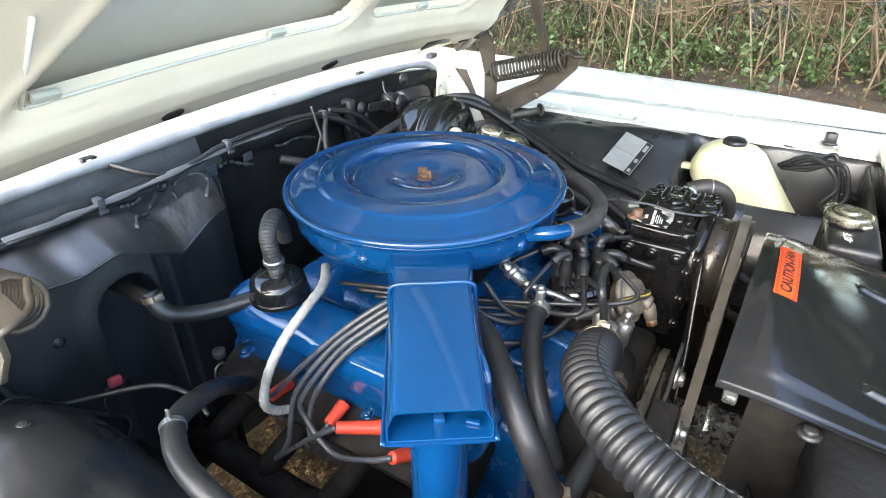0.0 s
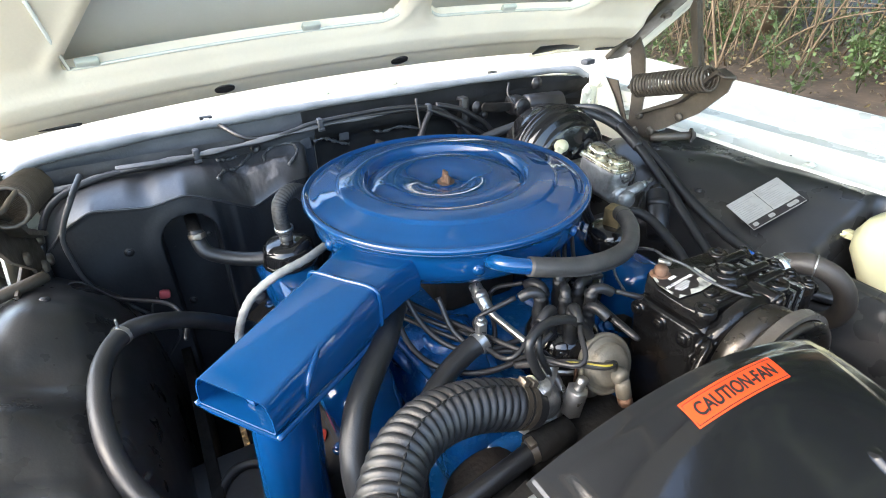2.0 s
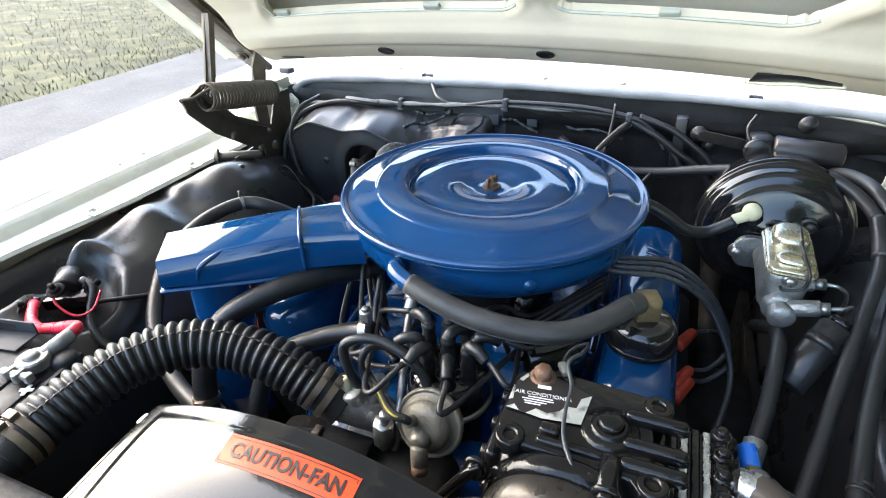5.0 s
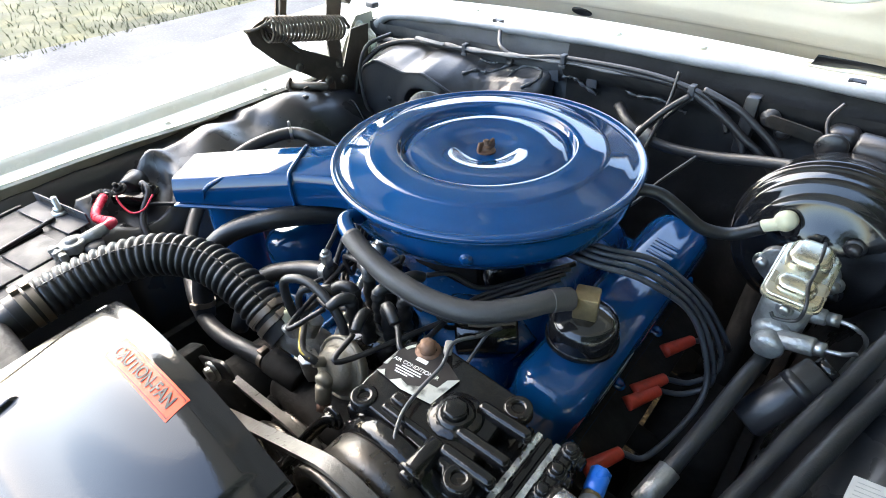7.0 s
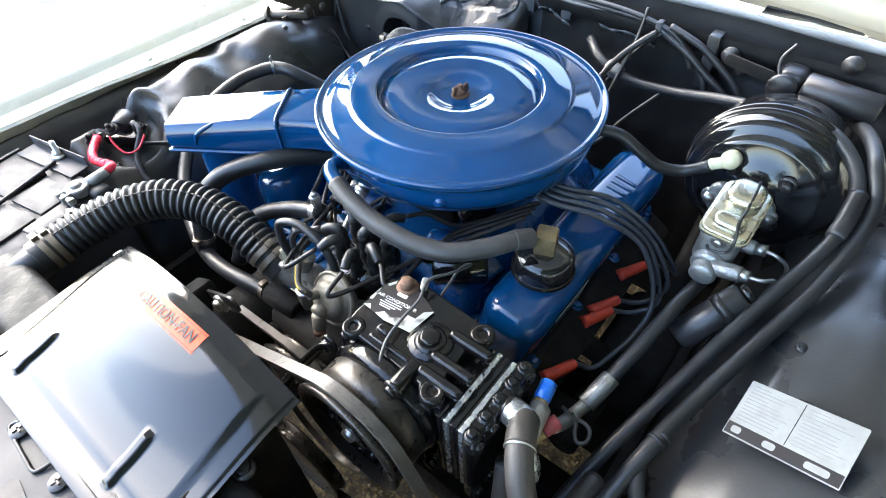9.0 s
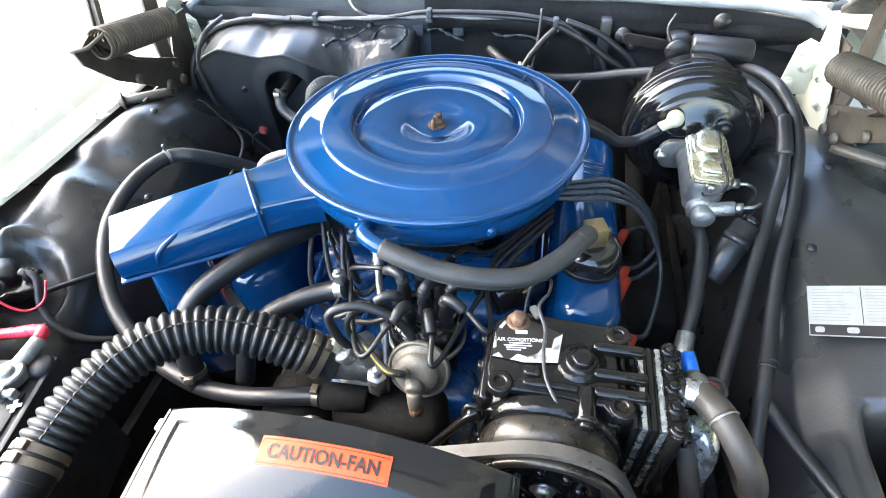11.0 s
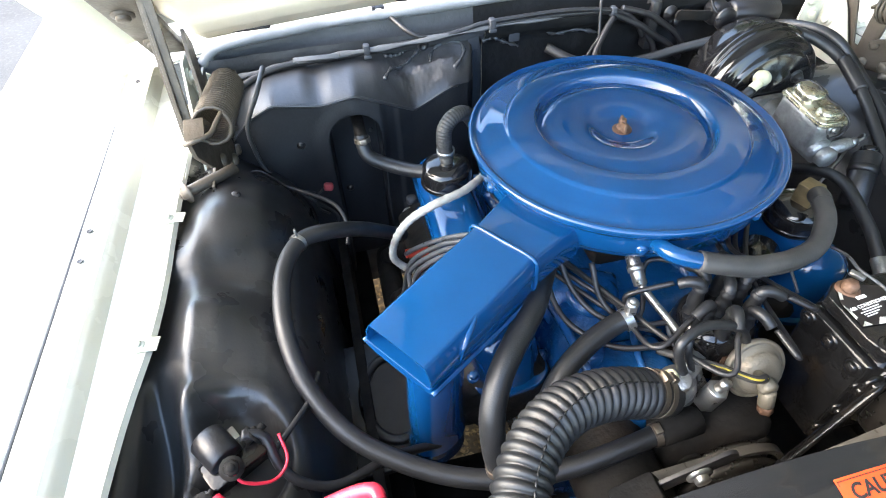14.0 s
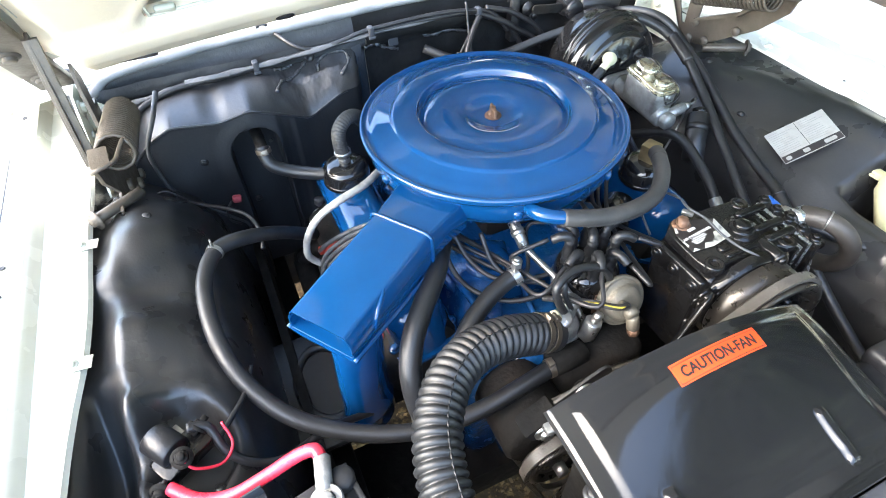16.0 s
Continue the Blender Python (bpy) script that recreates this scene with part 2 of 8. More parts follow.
# ---- mesh tools ----
def part(name, bm, material, parent=None, label="", at=None, sharp=32.0):
    """Links a bmesh as one mesh object, under a thing or a part. Its points are given in the world."""
    base = Vector(at) if at is not None else (parent.matrix_world.translation if parent else Vector())
    for e in bm.edges:
        if len(e.link_faces) == 2 and e.calc_face_angle(0) > radians(sharp):
            e.smooth = False
    for f in bm.faces:
        f.smooth = True
    bmesh.ops.translate(bm, verts=bm.verts, vec=-base)
    me = bpy.data.meshes.new(name)
    bm.to_mesh(me)
    bm.free()
    for m in (material if isinstance(material, (list, tuple)) else [material]):
        me.materials.append(m)
    ob = new(name, me)
    if parent:
        ob.parent = parent
        ob.matrix_world = Matrix.Translation(base)
        ob.matrix_local = Matrix.Translation(base - parent.matrix_world.translation)
    else:
        ob.location = base
    if label:
        ob["label"] = label
    bpy.context.view_layer.update()
    return ob


def thing(name, at, label, category, group="", kind=""):
    ob = new(name)
    ob.empty_display_size = 0.02
    ob.location = at
    bpy.context.view_layer.update()
    return tagged(ob, label, category, group, kind)


def single(name, bm, material, label, category, at, group="", kind=""):
    """A thing of one mesh."""
    return tagged(part(name, bm, material, None, "", at), label, category, group, kind)


def along(p, d, up="Y"):
    return Matrix.Translation(p) @ Vector(d).to_track_quat("Z", up).to_matrix().to_4x4()


def curve(pts, steps=8):
    """A smooth line through the points."""
    p = [Vector(q) for q in pts]
    p = [p[0] * 2 - p[1], *p, p[-1] * 2 - p[-2]]
    out = []
    for i in range(1, len(p) - 2):
        for k in range(steps):
            s = k / steps
            a, b, c, d = p[i - 1:i + 3]
            out.append(0.5 * (2 * b + (c - a) * s + (2 * a - 5 * b + 4 * c - d) * s * s + (3 * b - a - 3 * c + d) * s ** 3))
    return out + [p[-2]]


def tube(bm, pts, radius, seg=12, steps=8, caps=True, raw=False, squash=1.0):
    """A round tube along a smooth line. radius: a number or a function of 0..1."""
    line = pts if raw else curve(pts, steps)
    line = [Vector(q) for q in line]
    rings, n = [], None
    for i, p in enumerate(line):
        d = (line[min(i + 1, len(line) - 1)] - line[max(i - 1, 0)]).normalized()
        n = d.orthogonal().normalized() if n is None else (n - d * n.dot(d)).normalized()
        m = d.cross(n)
        r = radius(i / (len(line) - 1)) if callable(radius) else radius
        rings.append([bm.verts.new(p + (n * math.cos(a) + m * math.sin(a) * squash) * r) for a in (2 * math.pi * k / seg for k in range(seg))])
    for a, b in zip(rings, rings[1:]):
        for k in range(seg):
            bm.faces.new((a[k], a[(k + 1) % seg], b[(k + 1) % seg], b[k]))
    if caps:
        bm.faces.new(rings[0][::-1])
        bm.faces.new(rings[-1])
    return bm


def ribbed(bm, pts, radius, depth, pitch, seg=20, plain=0.0, steps=40):
    """A corrugated hose: rounded ridges every pitch metres, with plain cuffs at both ends."""
    line = curve(pts, steps)
    dist = [0.0]
    for a, b in zip(line, line[1:]):
        dist.append(dist[-1] + (b - a).length)
    total, count = dist[-1], int(dist[-1] / pitch * 8)
    even, j = [], 0
    for i in range(count + 1):
        s = total * i / count
        while j < len(dist) - 2 and dist[j + 1] < s:
            j += 1
        even.append(line[j].lerp(line[j + 1], (s - dist[j]) / max(1e-9, dist[j + 1] - dist[j])))

    def r(u):
        s = u * total
        if s < plain or s > total - plain:
            return radius - depth * 0.5
        return radius - depth * (1 - abs(math.cos(math.pi * s / pitch)) ** 0.7)
    return tube(bm, even, r, seg, raw=True)


def lathe(bm, profile, seg=48, m=Matrix(), close=False):
    """Turns (radius, height) pairs about the local z."""
    rings = []
    for r, z in profile:
        if r < 1e-6:
            rings.append([bm.verts.new(m @ Vector((0, 0, z)))])
        else:
            rings.append([bm.verts.new(m @ Vector((r * math.cos(a), r * math.sin(a), z))) for a in (2 * math.pi * k / seg for k in range(seg))])
    for a, b in zip(rings, rings[1:]):
        for k in range(seg):
            q = [a[k % len(a)], a[(k + 1) % len(a)], b[(k + 1) % len(b)], b[k % len(b)]]
            q = list(dict.fromkeys(q))
            if len(q) > 2:
                bm.faces.new(q)
    if close:
        for ring, flip in ((rings[0], 1), (rings[-1], 0)):
            if len(ring) > 2:
                bm.faces.new(ring[::-1] if flip else ring)
    return bm


def rod(bm, a, b, r, seg=16, bevel=0.0, r2=None):
    a, b = Vector(a), Vector(b)
    h, r2 = (b - a).length, r if r2 is None else r2
    e = min(bevel, h * 0.4, r * 0.6, r2 * 0.6)
    prof = [(0, 0), (r - e, 0), (r, e), (r2, h - e), (r2 - e, h), (0, h)] if e else [(0, 0), (r, 0), (r2, h), (0, h)]
    return lathe(bm, prof, seg, along(a, b - a))


def block(bm, size, m=Matrix(), bevel=0.004, seg=2, taper=1.0):
    """A box of that size about its middle, with rounded edges; taper narrows its top."""
    made = bmesh.ops.create_cube(bm, size=1.0)["verts"]
    for v in made:
        k = taper if v.co.z > 0 else 1.0
        v.co = Vector((v.co.x * size[0] * k, v.co.y * size[1] * k, v.co.z * size[2]))
    if bevel:
        edges = {e for v in made for e in v.link_edges}
        got = bmesh.ops.bevel(bm, geom=list(edges), offset=min(bevel, min(size) * 0.45), segments=seg, affect="EDGES", profile=0.5)
        made = list({v for f in got["faces"] for v in f.verts} | {v for v in made if v.is_valid})
    bmesh.ops.transform(bm, matrix=m, verts=made)
    return bm


def between(bm, lo, hi, bevel=0.004, seg=2, taper=1.0, turn=None):
    lo, hi = Vector(lo), Vector(hi)
    m = Matrix.Translation((lo + hi) / 2)
    return block(bm, hi - lo, m @ turn if turn else m, bevel, seg, taper)


def prism(bm, outline, depth, m=Matrix(), bevel=0.0, seg=2):
    """A flat outline (x, y) pushed up by depth along local z, with its top edge rounded."""
    low = [bm.verts.new((x, y, 0)) for x, y in outline]
    top = [bm.verts.new((x, y, depth)) for x, y in outline]
    n = len(outline)
    faces = [bm.faces.new(low[::-1]), bm.faces.new(top)]
    faces += [bm.faces.new((low[i], low[(i + 1) % n], top[(i + 1) % n], top[i])) for i in range(n)]
    bmesh.ops.recalc_face_normals(bm, faces=faces)
    verts = low + top
    if bevel:
        edges = [e for e in bm.edges if e.verts[0] in top and e.verts[1] in top]
        got = bmesh.ops.bevel(bm, geom=edges, offset=bevel, segments=seg, affect="EDGES", profile=0.5)
        verts = list({v for v in verts if v.is_valid} | {v for f in got["faces"] for v in f.verts})
    bmesh.ops.transform(bm, matrix=m, verts=verts)
    return bm


def rounded(w, h, r, seg=5, cx=0.0, cy=0.0):
    """The outline of a rounded rectangle about (cx, cy)."""
    out = []
    for sx, sy, a0 in ((1, 1, 0), (-1, 1, 90), (-1, -1, 180), (1, -1, 270)):
        for k in range(seg + 1):
            a = radians(a0 + 90 * k / seg)
            out.append((cx + sx * (w / 2 - r) + r * math.cos(a), cy + sy * (h / 2 - r) + r * math.sin(a)))
    return out


def bolt(bm, p, d, r=0.008, h=0.006, washer=True):
    m = along(p, d)
    if washer:
        lathe(bm, [(r * 1.5, -0.002), (r * 1.5, 0.001), (r, 0.002)], 14, m)
    lathe(bm, [(r, 0), (r, h * 0.8), (r * 0.8, h), (0, h)], 6, m)
    return bm


def sheet(bm, fn, nu, nv, thick=0.0):
    """A curved sheet: fn(u, v) gives its points for u, v in 0..1."""
    g = [[bm.verts.new(fn(i / nu, j / nv)) for j in range(nv + 1)] for i in range(nu + 1)]
    for i in range(nu):
        for j in range(nv):
            bm.faces.new((g[i][j], g[i + 1][j], g[i + 1][j + 1], g[i][j + 1]))
    if thick:
        bmesh.ops.recalc_face_normals(bm, faces=bm.faces)
        bmesh.ops.solidify(bm, geom=bm.faces[:], thickness=thick)
    return bm


def ramp(a, b, x):
    s = max(0.0, min(1.0, (x - a) / (b - a)))
    return s * s * (3 - 2 * s)


def line_at(xs, ys, x):
    return float(np.interp(x, xs, ys))


def writing(name, text, size, m, material, parent, depth=0.0004, align="CENTER", spread=1.0, bold=0.0):
    """Letters in the built-in font, as a mesh."""
    cu = bpy.data.curves.new(name, "FONT")
    cu.body, cu.size, cu.extrude, cu.align_x, cu.align_y, cu.space_character = text, size, depth, align, "CENTER", spread
    cu.offset = bold
    tmp = bpy.data.objects.new(name, cu)
    scene.collection.objects.link(tmp)
    bpy.context.view_layer.update()
    me = bpy.data.meshes.new_from_object(tmp.evaluated_get(bpy.context.evaluated_depsgraph_get()))
    bpy.data.objects.remove(tmp)
    me.materials.clear()
    bm = bmesh.new()
    bm.from_mesh(me)
    bmesh.ops.transform(bm, matrix=m, verts=bm.verts)
    bpy.data.meshes.remove(me)
    return part(name, bm, material, parent)


def frame_of(o, x, y):
    """A pose with its own x and y axes along these directions."""
    x = Vector(x).normalized()
    z = x.cross(Vector(y)).normalized()
    y = z.cross(x)
    return Matrix(((x.x, y.x, z.x, o[0]), (x.y, y.y, z.y, o[1]), (x.z, y.z, z.z, o[2]), (0, 0, 0, 1)))


def hose(name, pts, r, label, material=RUBBER, group="", seg=14, category="hose", steps=8):
    return single(name, tube(bmesh.new(), pts, r, seg, steps), material, label, category, pts[0], group)


def clamp(parent, p, d, r, name="clamp"):
    """A wire or screw clamp round a hose."""
    bm = lathe(bmesh.new(), [(r, -0.004), (r + 0.0015, -0.004), (r + 0.0015, 0.004), (r, 0.004)], 24, along(p, d))
    m = along(p, d)
    block(bm, (0.012, 0.007, 0.009), m @ Matrix.Translation((0, r + 0.003, 0)), 0.001)
    return part(name, bm, CLAMP, parent, "small dull hose clamp")


# ---- hood, cowl, fenders, firewall ----
HOOD_O, HOOD_U, HOOD_N = Vector((0, 0.222, 1.036)), Vector((0, -0.755, 0.656)), Vector((0, -0.656, -0.755))


def on_hood(x, s, h=0.0):
    crown = Vector((0, 0.02 * (x / 0.55) ** 2, -0.034 * (x / 0.55) ** 2))
    return HOOD_O + Vector((x, 0, 0)) + HOOD_U * s + HOOD_N * h + crown


def opening(x, s, x0, x1, s0, s1, r, lean=0.0):
    """How far a place lies outside (+) or inside (-) a rounded opening."""
    cx, cs = (x0 + x1) / 2 + lean * (s - s0), (s0 + s1) / 2
    dx, ds = abs(x - cx) - (x1 - x0) / 2 + r, abs(s - cs) - (s1 - s0) / 2 + r
    return min(max(dx, ds), 0.0) + math.hypot(max(dx, 0), max(ds, 0)) - r


def soft_max(values, r):
    """The largest value, with the corners rounded by r."""
    a = [max(v + r, 0) for v in values]
    return math.sqrt(sum(v * v for v in a)) - r if max(values) > -r else max(values)


def build_hood():
    hood = thing("hood", HOOD_O, "open white car hood with cream-painted inner frame, propped on two hinges", "car hood")

    def gap(x, s):
        flare = 0.019 * math.exp(-max(0, s - 0.13) / 0.022)
        low, high = 0.132 - s, s - 0.95
        left = soft_max((low, high, x - (0.004 - flare), ((-0.438 + 0.55 * min(max(s - 0.125, 0), 0.13)) - x) * 0.88), 0.018)
        right = soft_max((low, high, (0.036 + flare) - x, (x - (0.335 + 0.9 * min(max(s - 0.13, 0), 0.10))) * 0.75), 0.018)
        return min(left, right)

    def under(x, s):
        d = gap(x, s)
        h = 0.012 * math.sin(math.pi * min(1, max(0, s) / 0.15)) * ramp(0.0, 0.03, d) + 0.003 * ramp(0.025, 0.012, d)
        h -= 0.016 * (1 - ramp(-0.022, 0.006, s)) - 0.005 * ramp(0.058, 0.072, s) * ramp(0.118, 0.100, s) + 0.035 * ramp(0.52, 0.565, abs(x))
        return h - 0.006 * (1 - ramp(0.0, 0.008, d))
    bm, grid = bmesh.new(), []
    nu, nv = 190, 150
    for i in range(nu + 1):
        row = []
        for j in range(nv + 1):
            x, s = -0.565 + 1.13 * i / nu, 1.32 * (j / nv) ** 1.4 - 0.022
            d = gap(x, s)
            if abs(d) < 0.0055:
                gx, gs = (gap(x + 1e-4, s) - d) / 1e-4, (gap(x, s + 1e-4) - d) / 1e-4
                x, s, d = x - gx * d, s - gs * d, 0.0
            row.append((bm.verts.new(on_hood(x, s, under(x, s))), d))
        grid.append(row)
    for i in range(nu):
        for j in range(nv):
            q = (grid[i][j], grid[i + 1][j], grid[i + 1][j + 1], grid[i][j + 1])
            if max(d for _, d in q) > 1e-6 and min(d for _, d in q) > -0.004:
                bm.faces.new([v for v, _ in q])
    bmesh.ops.delete(bm, geom=[v for v in bm.verts if not v.link_faces], context="VERTS")
    rim = [e for e in bm.edges if len(e.link_faces) == 1 and all(0.10 < (v.co - HOOD_O).dot(HOOD_U) < 1.0 and abs(v.co.x) < 0.5 for v in e.verts)]
    made = bmesh.ops.extrude_edge_only(bm, edges=rim)["geom"]
    bmesh.ops.translate(bm, verts=[g for g in made if isinstance(g, bmesh.types.BMVert)], vec=-HOOD_N * 0.012)
    part("inner_frame", bm, CREAM, hood, "cream-painted stamped inner hood frame", sharp=45)

    # rolled edge along the rear side of both openings, white for its highlight line
    for x0, x1 in ((-0.428, -0.006), (0.048, 0.352)):
        pts = []
        for k in range(61):
            x, s = x0 + (x1 - x0) * k / 60, 0.100
            while gap(x, s) > 0 and s < 0.26:
                s += 0.0005
            pts.append(on_hood(x, s - 0.001, under(x, s + 0.004) + 0.0012))
        part("opening_edge", tube(bmesh.new(), pts, 0.0022, 8, raw=True), WHITE, hood, "rolled edge of an opening, white for its highlight")

    def lining(u, v):
        x, s = -0.56 + 1.12 * u, 0.02 + 1.25 * v
        return on_hood(x, s, -0.036 + 0.004 * math.sin(x * 9 + 1) + 0.004 * ramp(0.02, 0.0, abs(x + 0.27 - 0.25 * s)))
    part("skin_lining", sheet(bmesh.new(), lining, 60, 50), LINING, hood, "lining in the frame's openings, greyed for the recess shade")

    def skin(u, v):
        x, s = -0.69 + 1.38 * u, -0.024 + 1.34 * v
        return on_hood(x, s, -0.044 + 0.012 * ramp(0.65, 0.69, abs(x)))
    part("outer_skin", sheet(bmesh.new(), skin, 40, 24, 0.003), WHITE, hood, "white outer hood skin")
    # flat dark discs stand for the shade inside the holes
    for x, s, w, t in ((-0.249, 0.036, 0.013, 0.013), (0.023, 0.038, 0.013, 0.013), (-0.461, 0.018, 0.024, 0.004), (0.500, 0.02, 0.026, 0.004)):
        p = on_hood(x, s, 0.0125 * math.sin(math.pi * s / 0.15) + 0.0005)
        m = frame_of(p, (1, 0, 0), HOOD_U + HOOD_N * 0.0126 / 0.05 * math.cos(math.pi * s / 0.15))
        bm = lathe(bmesh.new(), [(0, 0.0008), (0.94, 0.0008), (1.0, 0.0014), (1.07, 0.0010), (1.10, -0.002)], 28, m @ Matrix.Diagonal((w, t, 1, 1)))
        part("drain_hole", bm, INK, hood, "dark punched drain hole")
    # flat black outline stands for the slot's shaded depth
    bm = bmesh.new()
    m = frame_of(on_hood(0.361, 0.03, 0.0075), (1, 0, 0), HOOD_U)
    prism(bm, [(-0.056, -0.012), (-0.03, -0.009), (0, -0.004), (0.03, -0.009), (0.056, -0.012), (0.05, 0.012), (-0.05, 0.012)], 0.002, m, 0.0006)
    part("slot", bm, BLACK, hood, "dark curved slot in the frame")
    bm = tube(bmesh.new(), [m @ Vector(q) for q in ((-0.06, -0.013, 0.001), (-0.03, -0.012, 0.003), (0, -0.007, 0.004), (0.03, -0.012, 0.003), (0.06, -0.013, 0.001))], 0.0028, 8)
    part("slot_lip", bm, CREAM, hood)
    for x in (-0.132, 0.189, 0.45, -0.40):
        bm = block(bmesh.new(), (0.026, 0.012, 0.008), frame_of(on_hood(x, 0.137, -0.004), (1, 0, 0), HOOD_U), 0.003)
        part("clip", bm, LIP, hood, "small pressed metal clip")
    for sx in (-1, 1):
        def flange(u, v, sx=sx):
            x, s = sx * (0.60 + 0.085 * v), -0.01 + 1.3 * u
            return on_hood(x, s, -0.034 + 0.012 * math.sin(v * math.pi))
        part("side_flange", sheet(bmesh.new(), flange, 40, 6, 0.002), LIP, hood)


def build_cowl():
    cowl = thing("cowl_panel", (0, 0.42, 0.94), "sunlit white cowl panel with grey rubber seal along its edge", "car cowl")

    def top(u, v):
        x = -0.74 + 1.48 * u
        y = 0.402 - 0.045 * ramp(0.42, 0.66, abs(x)) + 0.5 * v
        return Vector((x, y, 0.948 - 0.02 * (x / 0.6) ** 2 + 0.05 * v + 0.006 * math.sin(v * 9)))
    part("panel", sheet(bmesh.new(), top, 40, 14, 0.003), WHITE, cowl)

    def drop(u, v):
        x = -0.62 + 1.24 * u
        return Vector((x, 0.396 - 0.045 * ramp(0.42, 0.66, abs(x)) - 0.012 * v, 0.945 - 0.02 * (x / 0.6) ** 2 - 0.05 * v))
    part("flange", sheet(bmesh.new(), lambda u, v: drop(u * 0.42, v), 16, 3, 0.003), DUSTY, cowl, "blue-grey dusty cowl flange")
    part("flange", sheet(bmesh.new(), lambda u, v: drop(0.42 + u * 0.58, v), 20, 3, 0.003), PAD, cowl, "black cowl flange")
    line = [(-0.57, 0.352, 0.918), (-0.53, 0.366, 0.938), (-0.40, 0.385, 0.944), (-0.2, 0.389, 0.949), (0.04, 0.390, 0.951), (0.25, 0.388, 0.950), (0.42, 0.380, 0.949), (0.54, 0.366, 0.944), (0.585, 0.356, 0.925)]
    part("seal", tube(bmesh.new(), line, lambda u: 0.0085 + 0.0012 * math.sin(u * 37), 12, 12), SEAL_PALE, cowl, "grey weathered rubber cowl seal")
    for x in (-0.266, 0.345):
        bm = block(bmesh.new(), (0.02, 0.014, 0.002), pose(x, 0.402, 0.957), 0.0006)
        block(bm, (0.006, 0.010, 0.009), pose(x - 0.008, 0.400, 0.955), 0.001)
        block(bm, (0.006, 0.010, 0.007), pose(x + 0.008, 0.402, 0.954), 0.001)
        part("clip", bm, BLACK, cowl, "small dark spring clip")
    for x in (-0.03, -0.35, 0.12):
        part("pin", lathe(bmesh.new(), [(0.007, 0), (0.007, 0.002), (0, 0.003)], 14, pose(x, 0.44, 0.956)), LIP, cowl)


def build_fender(sx, lip, label):
    f = thing("front_fender", (sx * 0.75, 0, 0.84), label, "car fender")
    xs = [(lip, 0.836), (lip + 0.004, 0.842), (lip + 0.055, 0.846), (lip + 0.062, 0.860), (lip + 0.068, 0.866), (lip + 0.10, 0.868),
          (lip + 0.104, 0.862), (lip + 0.110, 0.868), (lip + 0.18, 0.888), (lip + 0.25, 0.896), (lip + 0.285, 0.884), (lip + 0.31, 0.85), (lip + 0.325, 0.76), (lip + 0.33, 0.6), (lip + 0.325, 0.42)]

    def body(u, v):
        y = -1.0 + 1.9 * u
        k = v * (len(xs) - 1)
        i = min(int(k), len(xs) - 2)
        (xa, za), (xb, zb) = xs[i], xs[i + 1]
        x, z = xa + (xb - xa) * (k - i), za + (zb - za) * (k - i)
        wave = 0.004 * math.sin(y * 21) * (1 - ramp(0, 0.06, x - lip))
        if sx < 0:
            wave += line_at((-0.75, -0.316, -0.15, 0.06, 0.4), (0.055, 0.040, 0.004, -0.012, -0.012), y) * (1 - ramp(0.0, 0.05, x - lip))
        return Vector((sx * (x + wave * 0.6), y, z + (0.03 * y - 0.02 * ramp(-0.3, -1.0, y)) * ramp(0.06, 0.2, x - lip)))
    part("panel", sheet(bmesh.new(), body, 60, (len(xs) - 1) * 3, 0.0025), WHITE, f, "white fender sheet metal", sharp=30)
    part("seam_sealer", tube(bmesh.new(), [(sx * (lip + 0.1045), -0.9 + 0.2 * k, 0.8635) for k in range(8)], 0.0016, 6), SUPPORT, f, "dark line of old seam sealer")
    for y in (-0.55, -0.147, 0.063, 0.30):
        off = line_at((-0.75, -0.316, -0.15, 0.06, 0.4), (0.033, 0.024, 0.002, -0.007, -0.007), y) if sx < 0 else 0.0
        bm = block(bmesh.new(), (0.030, 0.018, 0.002), pose(sx * (lip + off + 0.006), y, 0.8462, 0, 0, 8 * sx), 0.0006)
        bolt(bm, (sx * (lip + off + 0.014), y, 0.847), (0, 0, 1), 0.006, 0.005)
        part("lip_bolt", bm, LIP, f, "painted bolt and tab")
    # holes are flat black discs, their inner shade given as colour
    for y, dx, r in ((-0.018, 0.090, 0.0036), (0.036, 0.090, 0.0036), (0.43, 0.088, 0.0042)) if sx < 0 else ((-0.10, 0.030, 0.002), (0.16, 0.12, 0.003)):
        part("hole", lathe(bmesh.new(), [(0, 0.0004), (r * 0.8, 0.0004), (r, 0.0008), (r * 1.15, 0)], 14, pose(sx * (lip + dx), y, line_at((0.0, 0.055, 0.068, 0.10, 0.11, 0.18), (0.842, 0.846, 0.866, 0.868, 0.868, 0.888), dx) + (0.0014 if dx < 0.1 else 0.004))), INK, f, "small dark punched hole")
    return f


